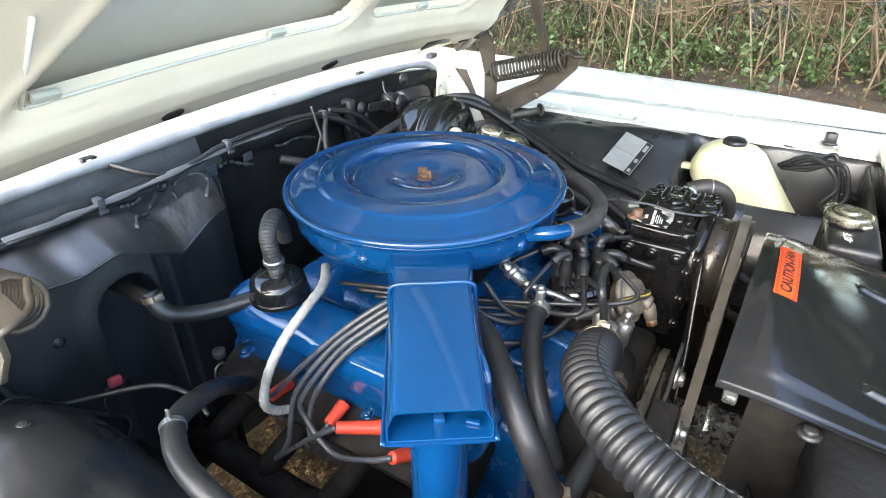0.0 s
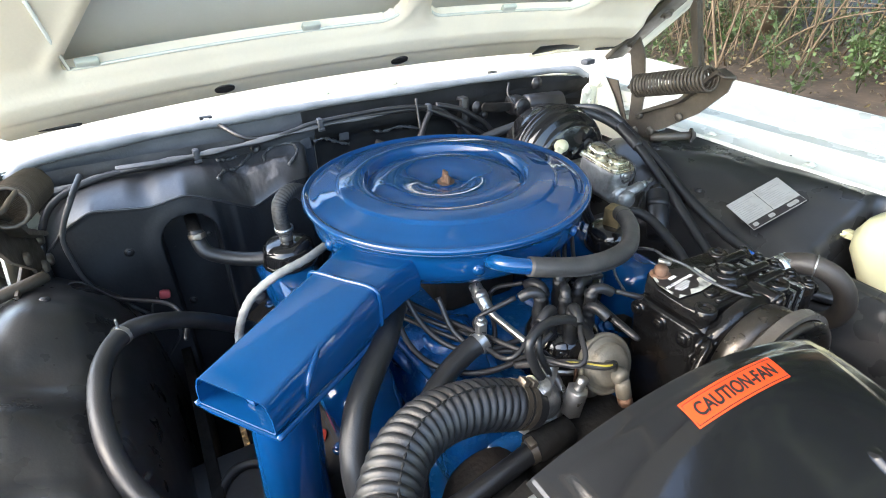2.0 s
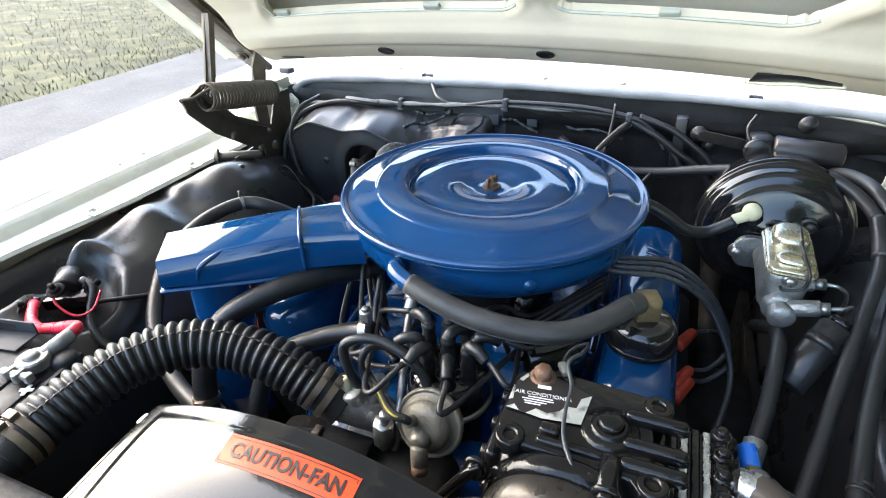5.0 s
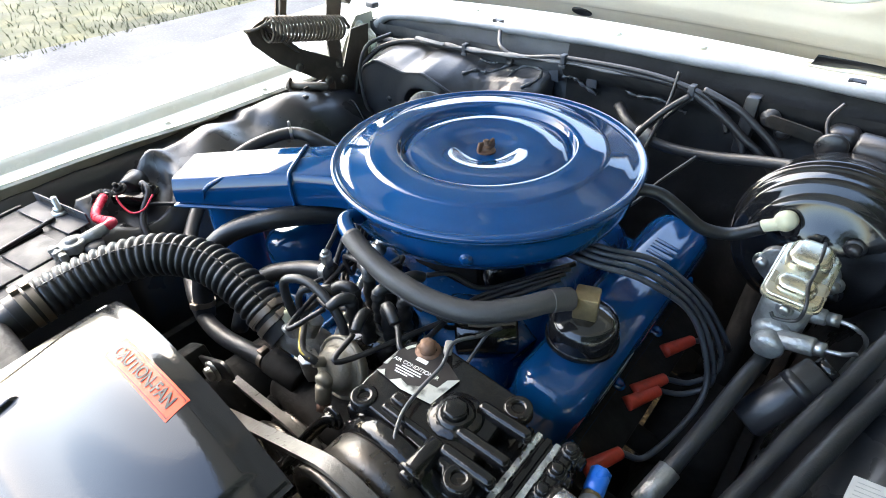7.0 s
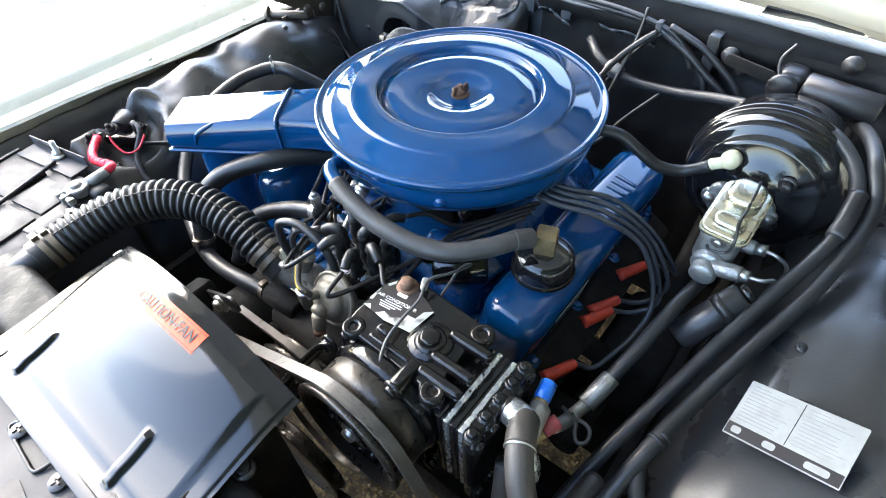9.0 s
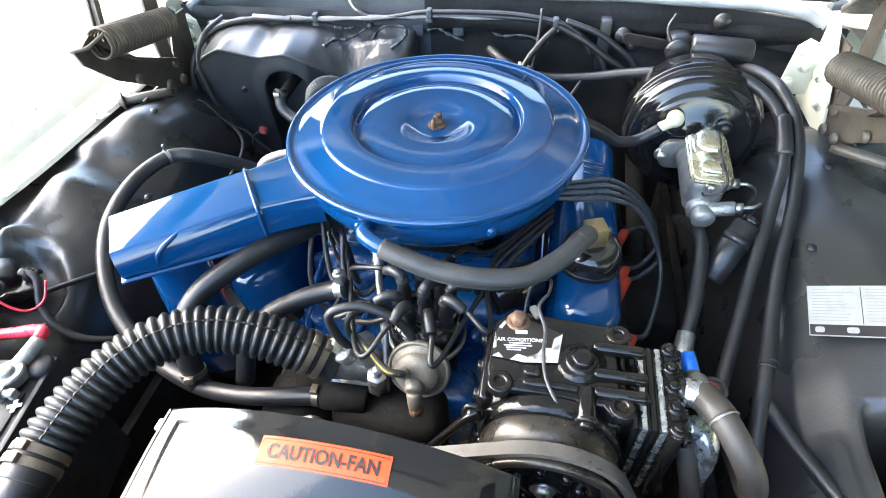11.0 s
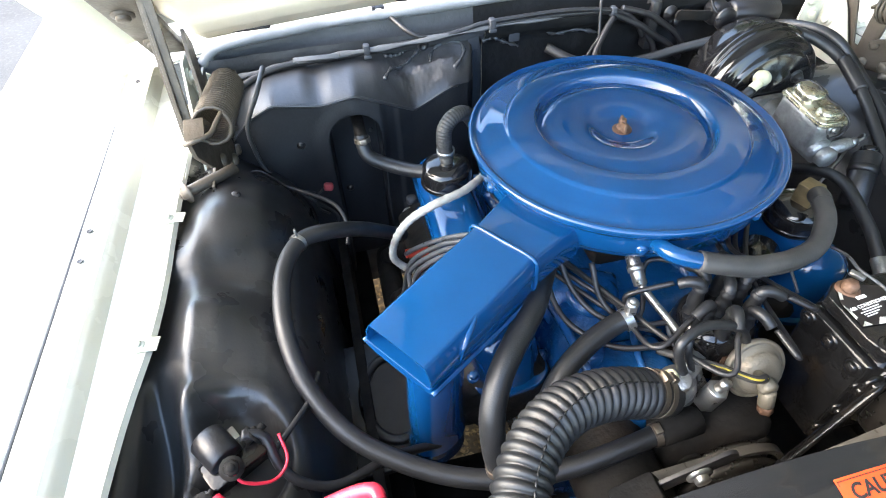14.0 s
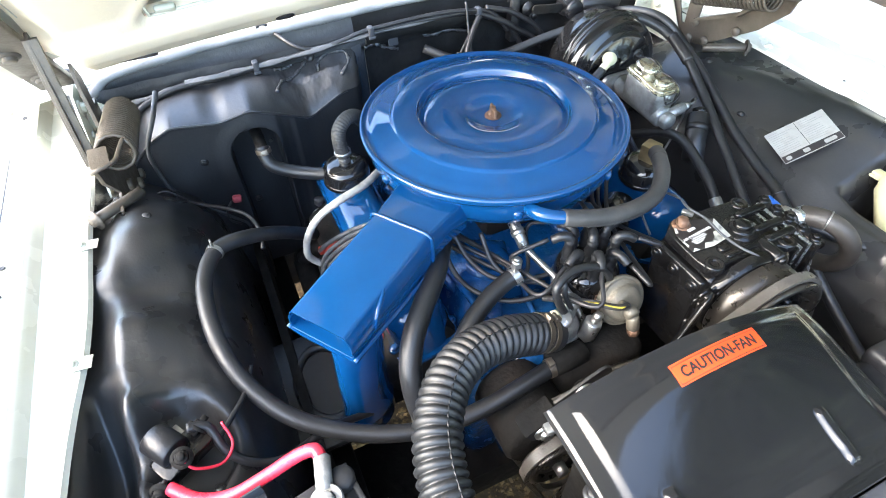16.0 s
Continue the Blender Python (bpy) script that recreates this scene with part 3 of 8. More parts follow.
def apron_height(d, y, side):
    """Height of the apron at d metres inwards from the fender lip."""
    if side < 0:
        d = d * 1.22
    z = line_at((0, 0.03, 0.06, 0.10, 0.16, 0.20, 0.225, 0.245, 0.27), (0.836, 0.838, 0.832, 0.815, 0.786, 0.755, 0.71, 0.60, 0.38), d)
    if side < 0:
        hump = lambda cd, cy, r: math.exp(-((d - cd) ** 2 + (y - cy) ** 2) / r ** 2)
        z += 0.026 * hump(0.13, 0.07, 0.065) - 0.016 * hump(0.10, -0.04, 0.045) + 0.014 * hump(0.17, -0.12, 0.07)
        reach = math.hypot((d / 1.22 - 0.095) / 0.92, (y + 0.268) / 1.08)
        z -= 0.026 * ramp(0.060, 0.043, reach) - 0.009 * math.exp(-((reach - 0.066) / 0.013) ** 2) * ramp(-0.33, -0.28, y)
        z -= 0.09 * ramp(-0.15, -0.27, y) * ramp(0.072, 0.030, d) * ramp(0.0, 0.012, d)
        z += 0.016 * hump(0.085, -0.10, 0.05) * ramp(0.0, 0.05, d)
        z -= 0.22 * ramp(-0.355, -0.385, y) * ramp(0.0, 0.02, d)
        z -= 0.018 * ramp(0.075, 0.025, d)
        bow = line_at((0.0, 0.04, 0.08, 0.12, 0.16, 0.19), (-0.030, -0.016, 0.000, 0.022, 0.060, 0.110), d / 1.22)
        z += 0.009 * ramp(bow - 0.010, bow + 0.006, y) - 0.006 * ramp(bow + 0.01, bow + 0.11, y)
    else:
        z += 0.012 * math.exp(-((d - 0.12) ** 2 + (y + 0.02) ** 2) / 0.006) - 0.010 * math.exp(-((d - 0.05) ** 2 + (y - 0.06) ** 2) / 0.003)
        z -= 0.30 * ramp(-0.275, -0.30, y) * ramp(0.0, 0.03, d) * ramp(0.150, 0.140, d)
        z += 0.008 * ramp(0.012, 0.006, abs(d - 0.175)) * ramp(-0.30, -0.31, y) * ramp(-0.41, -0.40, y)
    z += 0.012 * ramp(-0.05, 0.10, y) * ramp(0.05, 0.12, d) * ramp(0.25, 0.16, d)
    z -= 0.03 * ramp(-0.20, -0.34, y) * ramp(0.02, 0.08, d)
    z -= 0.05 * ramp(0.14, 0.32, y) * ramp(0.0, 0.06, d)
    z += 0.008 * noise.noise(Vector((d * 14, y * 10, side * 7.0))) + 0.0012 * noise.noise(Vector((d * 40, y * 30, side * 3.0)))
    return z


def build_apron(sx, lip, label):
    a = thing("fender_apron", (sx * 0.5, 0, 0.6), label, "inner fender")

    def body(u, v):
        y, d = -0.75 + 1.1 * u, 0.285 * v ** 0.85 - 0.012
        return Vector((sx * (lip - d), y, apron_height(max(0, d), y, sx)))
    part("panel", sheet(bmesh.new(), body, 110, 60), APRON, a, "black-painted wheelhouse panel", sharp=70)
    for y, d in ((0.10, 0.10), (-0.05, 0.15), (-0.32, 0.12)):
        part("screw", bolt(bmesh.new(), (sx * (lip - d), y, apron_height(d, y, sx)), (0, 0, 1), 0.005, 0.003), BLACK, a)
    return a


def build_firewall():
    fw = thing("firewall", (0, 0.37, 0.6), "black-painted firewall with sound-deadener ridges and stains", "firewall")

    def body(u, v):
        x, z = -0.62 + 1.24 * u, 0.30 + 0.625 * v
        y = 0.372 + 0.010 * noise.noise(Vector((x * 7, z * 7, 1))) + 0.004 * noise.noise(Vector((x * 30, z * 30, 2)))
        y -= 0.022 * ramp(0.885, 0.90, z)
        y -= 0.02 * ramp(0.25, 0.30, x) * ramp(0.86, 0.84, z)
        return Vector((x, y, z))
    part("panel", sheet(bmesh.new(), lambda u, v: body(u * 0.43, v), 60, 60), FIREWALL, fw, "greyed black panel behind the blower", sharp=80)
    part("insulation_pad", sheet(bmesh.new(), lambda u, v: body(0.43 + u * 0.57, v) - Vector((0, 0.004, 0)), 70, 60), PAD, fw, "matt black insulation pad", sharp=80)
    # runs of sealer
    ridges = ([(-0.09, 0.89), (-0.07, 0.894), (-0.05, 0.884), (-0.02, 0.872)], [(0.02, 0.90), (0.05, 0.885), (0.09, 0.888), (0.14, 0.875)])
    for r in ridges:
        part("sealer_ridge", tube(bmesh.new(), [(x, 0.360, z) for x, z in r], lambda u: 0.0030 + 0.0012 * math.sin(u * 31) + 0.0008 * math.sin(u * 83), 8, 10), FIREWALL, fw, "lumpy black sealer ridge")
    part("grommet", lathe(bmesh.new(), [(0.009, 0), (0.010, 0.004), (0.006, 0.007), (0.004, 0.004), (0, 0.004)], 20, along((-0.201, 0.351, 0.903), (0, -1, 0))), BLACK, fw)
    for x, z in ((-0.107, 0.892), (-0.03, 0.895)):
        bm = block(bmesh.new(), (0.020, 0.004, 0.024), pose(x, 0.357, z), 0.001)
        part("grommet_plate", bm, SUPPORT, fw, "small grey blanking plate")
    # torn sealing lip that runs along the top
    pts = [(-0.53, 0.335, 0.896), (-0.46, 0.335, 0.905), (-0.40, 0.335, 0.912), (-0.33, 0.333, 0.914), (-0.25, 0.333, 0.916), (-0.15, 0.335, 0.922), (-0.05, 0.338, 0.926), (0.10, 0.34, 0.926)]
    part("sealing_strip", tube(bmesh.new(), pts, lambda u: 0.0042 + 0.0016 * math.sin(u * 50), 8, 10, squash=0.35), SEAL, fw, "torn grey sealing strip")
    bm = block(bmesh.new(), (0.075, 0.010, 0.003), pose(-0.385, 0.325, 0.917, 20, 3, 2), 0.001)
    part("torn_flap", bm, SEAL, fw, "bent grey flap of sealing strip")
    for x in (0.24, 0.285):
        part("stud", bolt(bmesh.new(), (x, 0.345, 0.885), (0, -1, 0), 0.008, 0.008), BLACK, fw)
    part("bracket", between(bmesh.new(), (0.225, 0.335, 0.84), (0.245, 0.36, 0.93), 0.004), BLACK, fw)
    return fw


CASE_S = (0.0, 0.06, 0.10, 0.16, 0.24, 0.40, 0.53, 0.61, 0.78, 0.92, 0.97, 1.0)
CASE_X = (-0.562, -0.556, -0.545, -0.510, -0.468, -0.390, -0.336, -0.300, -0.234, -0.163, -0.118, -0.108)
CASE_Y = (0.365, 0.285, 0.258, 0.247, 0.245, 0.245, 0.245, 0.252, 0.284, 0.296, 0.312, 0.365)
CASE_Z = (0.800, 0.805, 0.825, 0.866, 0.887, 0.874, 0.883, 0.864, 0.818, 0.846, 0.842, 0.842)


def case_fold(u):
    n = 0.012
    mean = lambda ys: sum(line_at(CASE_S, ys, u + k * n) for k in (-1, 0, 1)) / 3
    return Vector((mean(CASE_X), mean(CASE_Y), mean(CASE_Z)))


def case_top(u, w):
    """The shoulder of the blower case, from its front fold (w = 0) back to the firewall (w = 1)."""
    p = case_fold(u)
    back = line_at((-0.56, -0.50, -0.40, -0.30, -0.24, -0.155, -0.11), (0.850, 0.893, 0.903, 0.903, 0.893, 0.902, 0.905), p.x)
    y = p.y + (0.368 - p.y) * w
    z = p.z + (back - p.z) * (w ** 0.8) + 0.004 * math.sin(math.pi * w)
    rough = ramp(-0.31, -0.25, p.x) * math.sin(math.pi * min(1, w * 1.1 + 0.02))
    z += rough * (0.007 * noise.noise(Vector((p.x * 38, y * 45, 3))) + 0.003 * abs(noise.noise(Vector((p.x * 110, y * 110, 5)))))
    z -= 0.006 * ramp(0.028, 0.0, abs(p.x + 0.395)) * w * (1 - w) * 4
    return Vector((p.x + 0.003 * w, y, z))


def build_blower_case():
    c = thing("blower_case", (-0.4, 0.3, 0.6), "black moulded heater blower case with a dented shoulder on the firewall", "heater case")

    def face(u, w):
        p = case_fold(u)
        z = 0.48 + (p.z - 0.48) * w
        r = max(abs(p.x + 0.345), 0.0) if z < 0.806 else math.hypot(p.x + 0.345, z - 0.806)
        y = p.y + 0.055 * ramp(0.0445, 0.0405, r) - 0.004 * ramp(0.075, 0.050, r) * ramp(0.60, 0.75, z)
        y += 0.006 * ramp(-0.30, -0.285, p.x) * ramp(-0.262, -0.275, p.x) + 0.003 * noise.noise(Vector((p.x * 12, z * 12, 7)))
        y += 0.010 * (1 - ramp(0.48, 0.86, z)) * (1 - ramp(0.0, 0.1, abs(u - 1)))
        if w > 0.985:
            y = p.y
        return Vector((p.x, y, z))
    part("case_face", sheet(bmesh.new(), face, 260, 130), MOULDED, c, "upright face with an arched pocket", sharp=60)
    part("shoulder", sheet(bmesh.new(), case_top, 200, 36), SHOULDER, c, "dented satin shoulder, lightened for its sky sheen", sharp=60)
    edge = [case_fold(k / 60) + Vector((0, 0.001, -0.0004)) for k in range(6, 57)]
    part("fold_edge", tube(bmesh.new(), edge, 0.0024, 8, raw=True), SHOULDER, c)
    for pts in ([(0.93, 0.25), (0.955, 0.5), (0.95, 0.78), (0.91, 0.85), (0.87, 0.74), (0.86, 0.55)], [(0.66, 0.35), (0.70, 0.55), (0.75, 0.62), (0.80, 0.75), (0.84, 0.92)], [(0.68, 0.8), (0.74, 0.85), (0.78, 0.92)]):
        part("sealer_ridge", tube(bmesh.new(), [case_top(u, w) + Vector((0, 0, 0.0012)) for u, w in pts], lambda u: 0.0030 + 0.0010 * math.sin(u * 31) + 0.0006 * math.sin(u * 83), 8, 10), FIREWALL, c, "lumpy black sealer ridge")
    for x, y, z in ((-0.437, 0.245, 0.808), (-0.374, 0.299, 0.778), (-0.315, 0.303, 0.782), (-0.37, 0.299, 0.66), (-0.49, 0.247, 0.70)):
        part("screw", bolt(bmesh.new(), (x, y, z), (0, -1, 0), 0.005, 0.004), BLACK, c)
    part("pipe_stub", rod(bmesh.new(), (-0.337, 0.305, 0.822), (-0.337, 0.20, 0.822), 0.0105, 16, 0.001), GREASE, c)
    part("control_cable", tube(bmesh.new(), [(-0.470, 0.300, 0.925), (-0.482, 0.242, 0.915), (-0.508, 0.236, 0.868), (-0.511, 0.236, 0.826), (-0.498, 0.236, 0.768), (-0.438, 0.236, 0.694), (-0.403, 0.236, 0.647), (-0.431, 0.238, 0.601)], lambda u: 0.0046 - 0.0022 * u, 8, 10), SLEEVE, c, "dusty grey control cable")
    return c


def build_hinge(sx):
    x = sx * 0.545 + 0.018
    fy = -0.034 if sx > 0 else 0.0      # the driver's linkage is folded further forward
    h = thing("hood_linkage", (x, 0.15, 0.83), "brown phosphated hood linkage with a large coil spring", "hood linkage", "hood linkages")
    side = Matrix(((0, 0, sx, 0), (1, 0, 0, 0), (0, 1, 0, 0), (0, 0, 0, 1)))   # outline (y, z), depth along x outwards

    def plate(name, pts, x0, t, label="", dy=0.0):
        part(name, prism(bmesh.new(), pts, t, Matrix.Translation((sx * x0 + 0.018, dy, 0)) @ side, 0.0008), HINGE, h, label)
    # lower link: from the front tip back to the pivot
    plate("lower_link", [(0.005, 0.992), (0.03, 1.002), (0.10, 0.935), (0.20, 0.885), (0.215, 0.852), (0.195, 0.840), (0.14, 0.864), (0.06, 0.917), (0.012, 0.966)], 0.552, 0.005, "pressed brown steel link", fy)
    part("link_flange", prism(bmesh.new(), [(0.003, 0.996), (0.03, 1.006), (0.10, 0.939), (0.20, 0.889), (0.20, 0.883), (0.10, 0.930), (0.03, 0.997)], 0.022, Matrix.Translation((sx * 0.535 + 0.018, fy, 0)) @ side, 0.0008), HINGE, h)
    plate("rear_arm", [(0.195, 0.82), (0.222, 0.83), (0.225, 0.93), (0.245, 1.0), (0.225, 1.03), (0.205, 1.0), (0.19, 0.92)], 0.565, 0.005, dy=fy * 0.4)
    plate("front_arm", [(0.078, 0.955), (0.098, 0.955), (0.140, 1.095), (0.134, 1.112), (0.120, 1.108), (0.082, 0.985)], 0.572, 0.004, dy=fy)
    part("arm_edge", prism(bmesh.new(), [(0.078, 0.955), (0.084, 0.955), (0.126, 1.108), (0.120, 1.108)], 0.016, Matrix.Translation((sx * 0.563 + 0.018, fy, 0)) @ side, 0.0006), HINGE, h)
    # mounting channel under the hood's edge
    bm = bmesh.new()
    m = frame_of(on_hood(sx * 0.588, 0.14, -0.012), (1, 0, 0), HOOD_U)
    block(bm, (0.05, 0.36, 0.012), m, 0.003)
    part("hood_channel", bm, HINGE, h, "brown channel bolted under the hood")
    for s in (0.02, 0.12, 0.25):
        part("bolt", bolt(bmesh.new(), on_hood(sx * 0.592, s, -0.005), HOOD_N, 0.009, 0.007), HINGE, h)
    plate("body_plate", [(0.13, 0.80), (0.30, 0.80), (0.32, 0.93), (0.27, 0.93), (0.23, 0.85), (0.12, 0.845)], 0.578, 0.004)
    part("cross_bar", rod(bmesh.new(), (sx * 0.55 + 0.018, 0.165 + fy, 0.84), (sx * 0.615 + 0.018, 0.115 + fy, 0.846), 0.0085, 16, 0.002), HINGE, h)
    part("bar_washer", lathe(bmesh.new(), [(0.016, 0), (0.016, 0.003), (0.010, 0.004), (0.008, 0.009), (0, 0.009)], 20, along((sx * 0.615 + 0.018, 0.115 + fy, 0.846), (sx * 0.6, -0.45, 0.05))), HINGE, h)
    for y, z in ((0.205, 0.845), (0.165, 0.855), (0.20, 0.88), (0.10, 0.90)):
        part("rivet", lathe(bmesh.new(), [(0.009, 0), (0.0085, 0.004), (0.006, 0.006), (0, 0.0065)], 16, along((sx * 0.549 + 0.018, y + fy, z), (-sx, 0, 0))), HINGE, h)
    # the coil spring, from the front hook to the rear one
    a, b = Vector((sx * 0.530 + 0.018, 0.022 + fy, 0.993)), Vector((sx * 0.530 + 0.018, 0.212 + fy, 0.953 + fy * 0.35))
    d = (b - a).normalized()
    n1 = d.orthogonal().normalized()
    n2 = d.cross(n1)
    turns, pts = 21, []
    for i in range(turns * 14 + 1):
        u = i / (turns * 14)
        ang = 2 * math.pi * turns * u
        pts.append(a + (b - a) * (0.06 + 0.88 * u) + (n1 * math.cos(ang) + n2 * math.sin(ang)) * 0.0215)
    part("spring", tube(bmesh.new(), pts, 0.0027, 6, raw=True), HINGE, h, "tightly wound steel coil spring")
    for p, s in ((a, 1), (b, -1)):
        q = p + d * s * 0.012
        hook = [q + n1 * 0.021, q + n1 * 0.012 - d * s * 0.01, p - d * s * 0.012, p - d * s * 0.02 + Vector((sx * 0.02, 0, -0.004)), p - d * s * 0.01 + Vector((sx * 0.03, 0, -0.01))]
        part("spring_hook", tube(bmesh.new(), hook, 0.003, 8), HINGE, h)
    return h


def build_hinge_bracket(sx):
    b = thing("hinge_bracket", (sx * 0.59, 0.3, 0.85), "white-painted body bracket behind the hood hinge", "bracket", "hinge brackets")
    side = Matrix(((0, 0, sx, 0), (1, 0, 0, 0), (0, 1, 0, 0), (0, 0, 0, 1)))
    part("plate", prism(bmesh.new(), [(0.20, 0.80), (0.36, 0.80), (0.36, 0.945), (0.31, 0.945), (0.27, 0.90)], 0.004, Matrix.Translation((sx * 0.586, 0, 0)) @ side, 0.001), LIP, b)
    part("face_plate", prism(bmesh.new(), [(sx * x, z) for x, z in ((0.538, 0.82), (0.588, 0.82), (0.588, 0.905), (0.560, 0.918), (0.545, 0.905))][::sx], 0.004, frame_of((0, 0.326, 0), (1, 0, 0), (0, 0, 1)), 0.001), LIP, b)
    for x, z in ((0.558, 0.900), (0.568, 0.872), (0.550, 0.84)):
        part("bolt", bolt(bmesh.new(), (sx * x, 0.322, z), (0, -1, 0), 0.008, 0.006), LIP, b)
    part("shelf", between(bmesh.new(), (min(sx * 0.605, sx * 0.65), 0.16, 0.834), (max(sx * 0.605, sx * 0.65), 0.36, 0.840), 0.001), LIP, b)
    for y, z in ((0.315, 0.92), (0.30, 0.87), (0.26, 0.84)):
        part("bolt", bolt(bmesh.new(), (sx * 0.585, y, z), (-sx, 0, 0), 0.009, 0.008), LIP, b)
    bm = block(bmesh.new(), (0.030, 0.020, 0.012), pose(sx * 0.60, 0.375, 0.953, 0, 0, sx * 8), 0.003)
    part("bumper_block", bm, SUPPORT, b, "blue-grey hood stop block")


def build_cabin():
    # out of view; blocks the sky behind the hood gap and browns reflections
    c = thing("car_cabin", (0, 1.5, 0.9), "unseen white car cabin with windshield, added behind the cowl to block the sky", "car cabin")
    part("windshield", sheet(bmesh.new(), lambda u, v: Vector(((-0.66 + 1.32 * u) * (1 - 0.12 * v), 0.80 + 0.52 * v + 0.10 * (2 * u - 1) ** 2, 1.0 + 0.40 * v)), 16, 8, 0.006), GLASS, c, "dark sloping windshield")
    part("dashboard", between(bmesh.new(), (-0.66, 0.90, 0.85), (0.66, 1.30, 1.0), 0.03, 3), TAN, c)
    part("roof", between(bmesh.new(), (-0.62, 1.28, 1.385), (0.62, 2.9, 1.42), 0.015, 3), WHITE, c)
    part("lower_body", between(bmesh.new(), (-0.95, 0.92, 0.30), (0.97, 3.4, 0.93), 0.05, 3), WHITE, c)
    part("seat_bench", between(bmesh.new(), (-0.6, 1.7, 0.9), (0.6, 1.95, 1.25), 0.06, 3), TAN, c)
    for sx in (-1, 1):
        part("pillar", rod(bmesh.new(), (sx * 0.70, 0.84, 0.97), (sx * 0.60, 1.34, 1.40), 0.022, 12), WHITE, c)
        part("rear_pillar", between(bmesh.new(), (sx * 0.62 - 0.03, 2.5, 0.92), (sx * 0.62 + 0.03, 2.9, 1.40), 0.01), WHITE, c)
    part("rear_wheel", rod(bmesh.new(), (-0.85, 2.9, 0.33), (-0.68, 2.9, 0.33), 0.33, 32, 0.03), RUBBER, c)
    part("rear_wheel", rod(bmesh.new(), (0.70, 2.9, 0.33), (0.87, 2.9, 0.33), 0.33, 32, 0.03), RUBBER, c)


build_cabin()
build_hood()
build_cowl()
build_fender(-1, 0.612, "sunlit white front fender, passenger's side, with bolted inner lip")
build_fender(1, 0.662, "white front fender, driver's side, with bolted inner lip")
build_apron(-1, 0.632, "black-painted wheelhouse apron carrying the starter relay")
build_apron(1, 0.662, "black-painted wheelhouse apron carrying a silver service label")
build_firewall()
build_blower_case()
for side_x in (-1, 1):
    build_hinge(side_x)
    build_hinge_bracket(side_x)


# ---- engine ----
def build_air_cleaner():
    ac = thing("air_cleaner", (0, 0, 0.845), "round blue enamelled air cleaner with a wing nut and one snorkel", "air cleaner")
    prof = [(0, 0.9145), (0.012, 0.9145), (0.024, 0.9135), (0.034, 0.9150), (0.042, 0.9195), (0.048, 0.9220), (0.06, 0.9245), (0.08, 0.9262), (0.100, 0.9255),
            (0.107, 0.9225), (0.1115, 0.9195), (0.1135, 0.9190), (0.1150, 0.9200), (0.1165, 0.9290), (0.1175, 0.9312), (0.1195, 0.9320), (0.135, 0.9316), (0.152, 0.9305), (0.1555, 0.9300), (0.1572, 0.9275), (0.160, 0.9258),
            (0.180, 0.9225), (0.190, 0.9190), (0.1950, 0.9165), (0.1975, 0.9165), (0.2000, 0.9188), (0.2022, 0.9200), (0.2045, 0.9196), (0.2065, 0.9172), (0.2068, 0.9140), (0.205, 0.9115), (0.200, 0.911)]
    part("lid", lathe(bmesh.new(), prof, 128), BLUE, ac, "stamped blue lid with concentric steps", sharp=70)
    pan = [(0.1995, 0.9125), (0.2035, 0.9105), (0.2035, 0.9085), (0.1985, 0.9070), (0.1975, 0.895), (0.196, 0.880), (0.190, 0.866), (0.178, 0.855), (0.160, 0.848), (0.12, 0.846), (0.07, 0.842), (0.07, 0.82), (0, 0.82)]
    part("pan", lathe(bmesh.new(), pan, 128), BLUE, ac, sharp=50)
    bm = bmesh.new()
    lathe(bm, [(0.013, 0.9147), (0.013, 0.9165), (0.008, 0.918), (0.0075, 0.922), (0.0045, 0.924), (0.0035, 0.931), (0, 0.931)], 20)
    for s in (-1, 1):
        block(bm, (0.004, 0.011, 0.013), pose(s * 0.003, s * 0.0085, 0.923, s * 14), 0.0015)
    part("wing_nut", bm, RUST, ac, "rusty brass wing nut")
    # snorkel, which points out radially
    ax, px = Vector((-0.82, -0.572, 0)), Vector((0.572, -0.82, 0))

    def ring(bm, s, zt, zb, wt, wm, wb, e=0.0):
        pts = [(-wb - e, zb - e), (wb + e, zb - e), (wm + e, zt - 0.017), (wt + e, zt + e), (-wt - e, zt + e), (-wm - e, zt - 0.017)]
        return [bm.verts.new(ax * s + px * p + Vector((0, 0, z))) for p, z in pts]

    def shell(rows, name, label=""):
        bm = bmesh.new()
        rs = [ring(bm, *r) for r in rows]
        for a, b in zip(rs, rs[1:]):
            for k in range(6):
                bm.faces.new((a[k], a[(k + 1) % 6], b[(k + 1) % 6], b[k]))
        bmesh.ops.recalc_face_normals(bm, faces=bm.faces)
        sharp_edges = [e for e in bm.edges if len(e.link_faces) == 2 and e.calc_face_angle(0) > 0.3]
        bmesh.ops.bevel(bm, geom=sharp_edges, offset=0.004, segments=3, affect="EDGES", profile=0.5)
        bmesh.ops.solidify(bm, geom=bm.faces[:], thickness=0.0016)
        part(name, bm, BLUE, ac, label)
    shell([(0.185, 0.900, 0.852, 0.050, 0.056, 0.054), (0.215, 0.901, 0.852, 0.046, 0.050, 0.048), (0.262, 0.9005, 0.851, 0.041, 0.0455, 0.044)], "neck")
    shell([(0.258, 0.9015, 0.848, 0.0405, 0.0470, 0.0460), (0.30, 0.8995, 0.846, 0.0405, 0.0475, 0.0470), (0.36, 0.8955, 0.850, 0.040, 0.0465, 0.0465), (0.434, 0.8905, 0.8555, 0.039, 0.0460, 0.0465)], "snorkel", "blue sheet-metal snorkel with an open mouth")
    bm = bmesh.new()
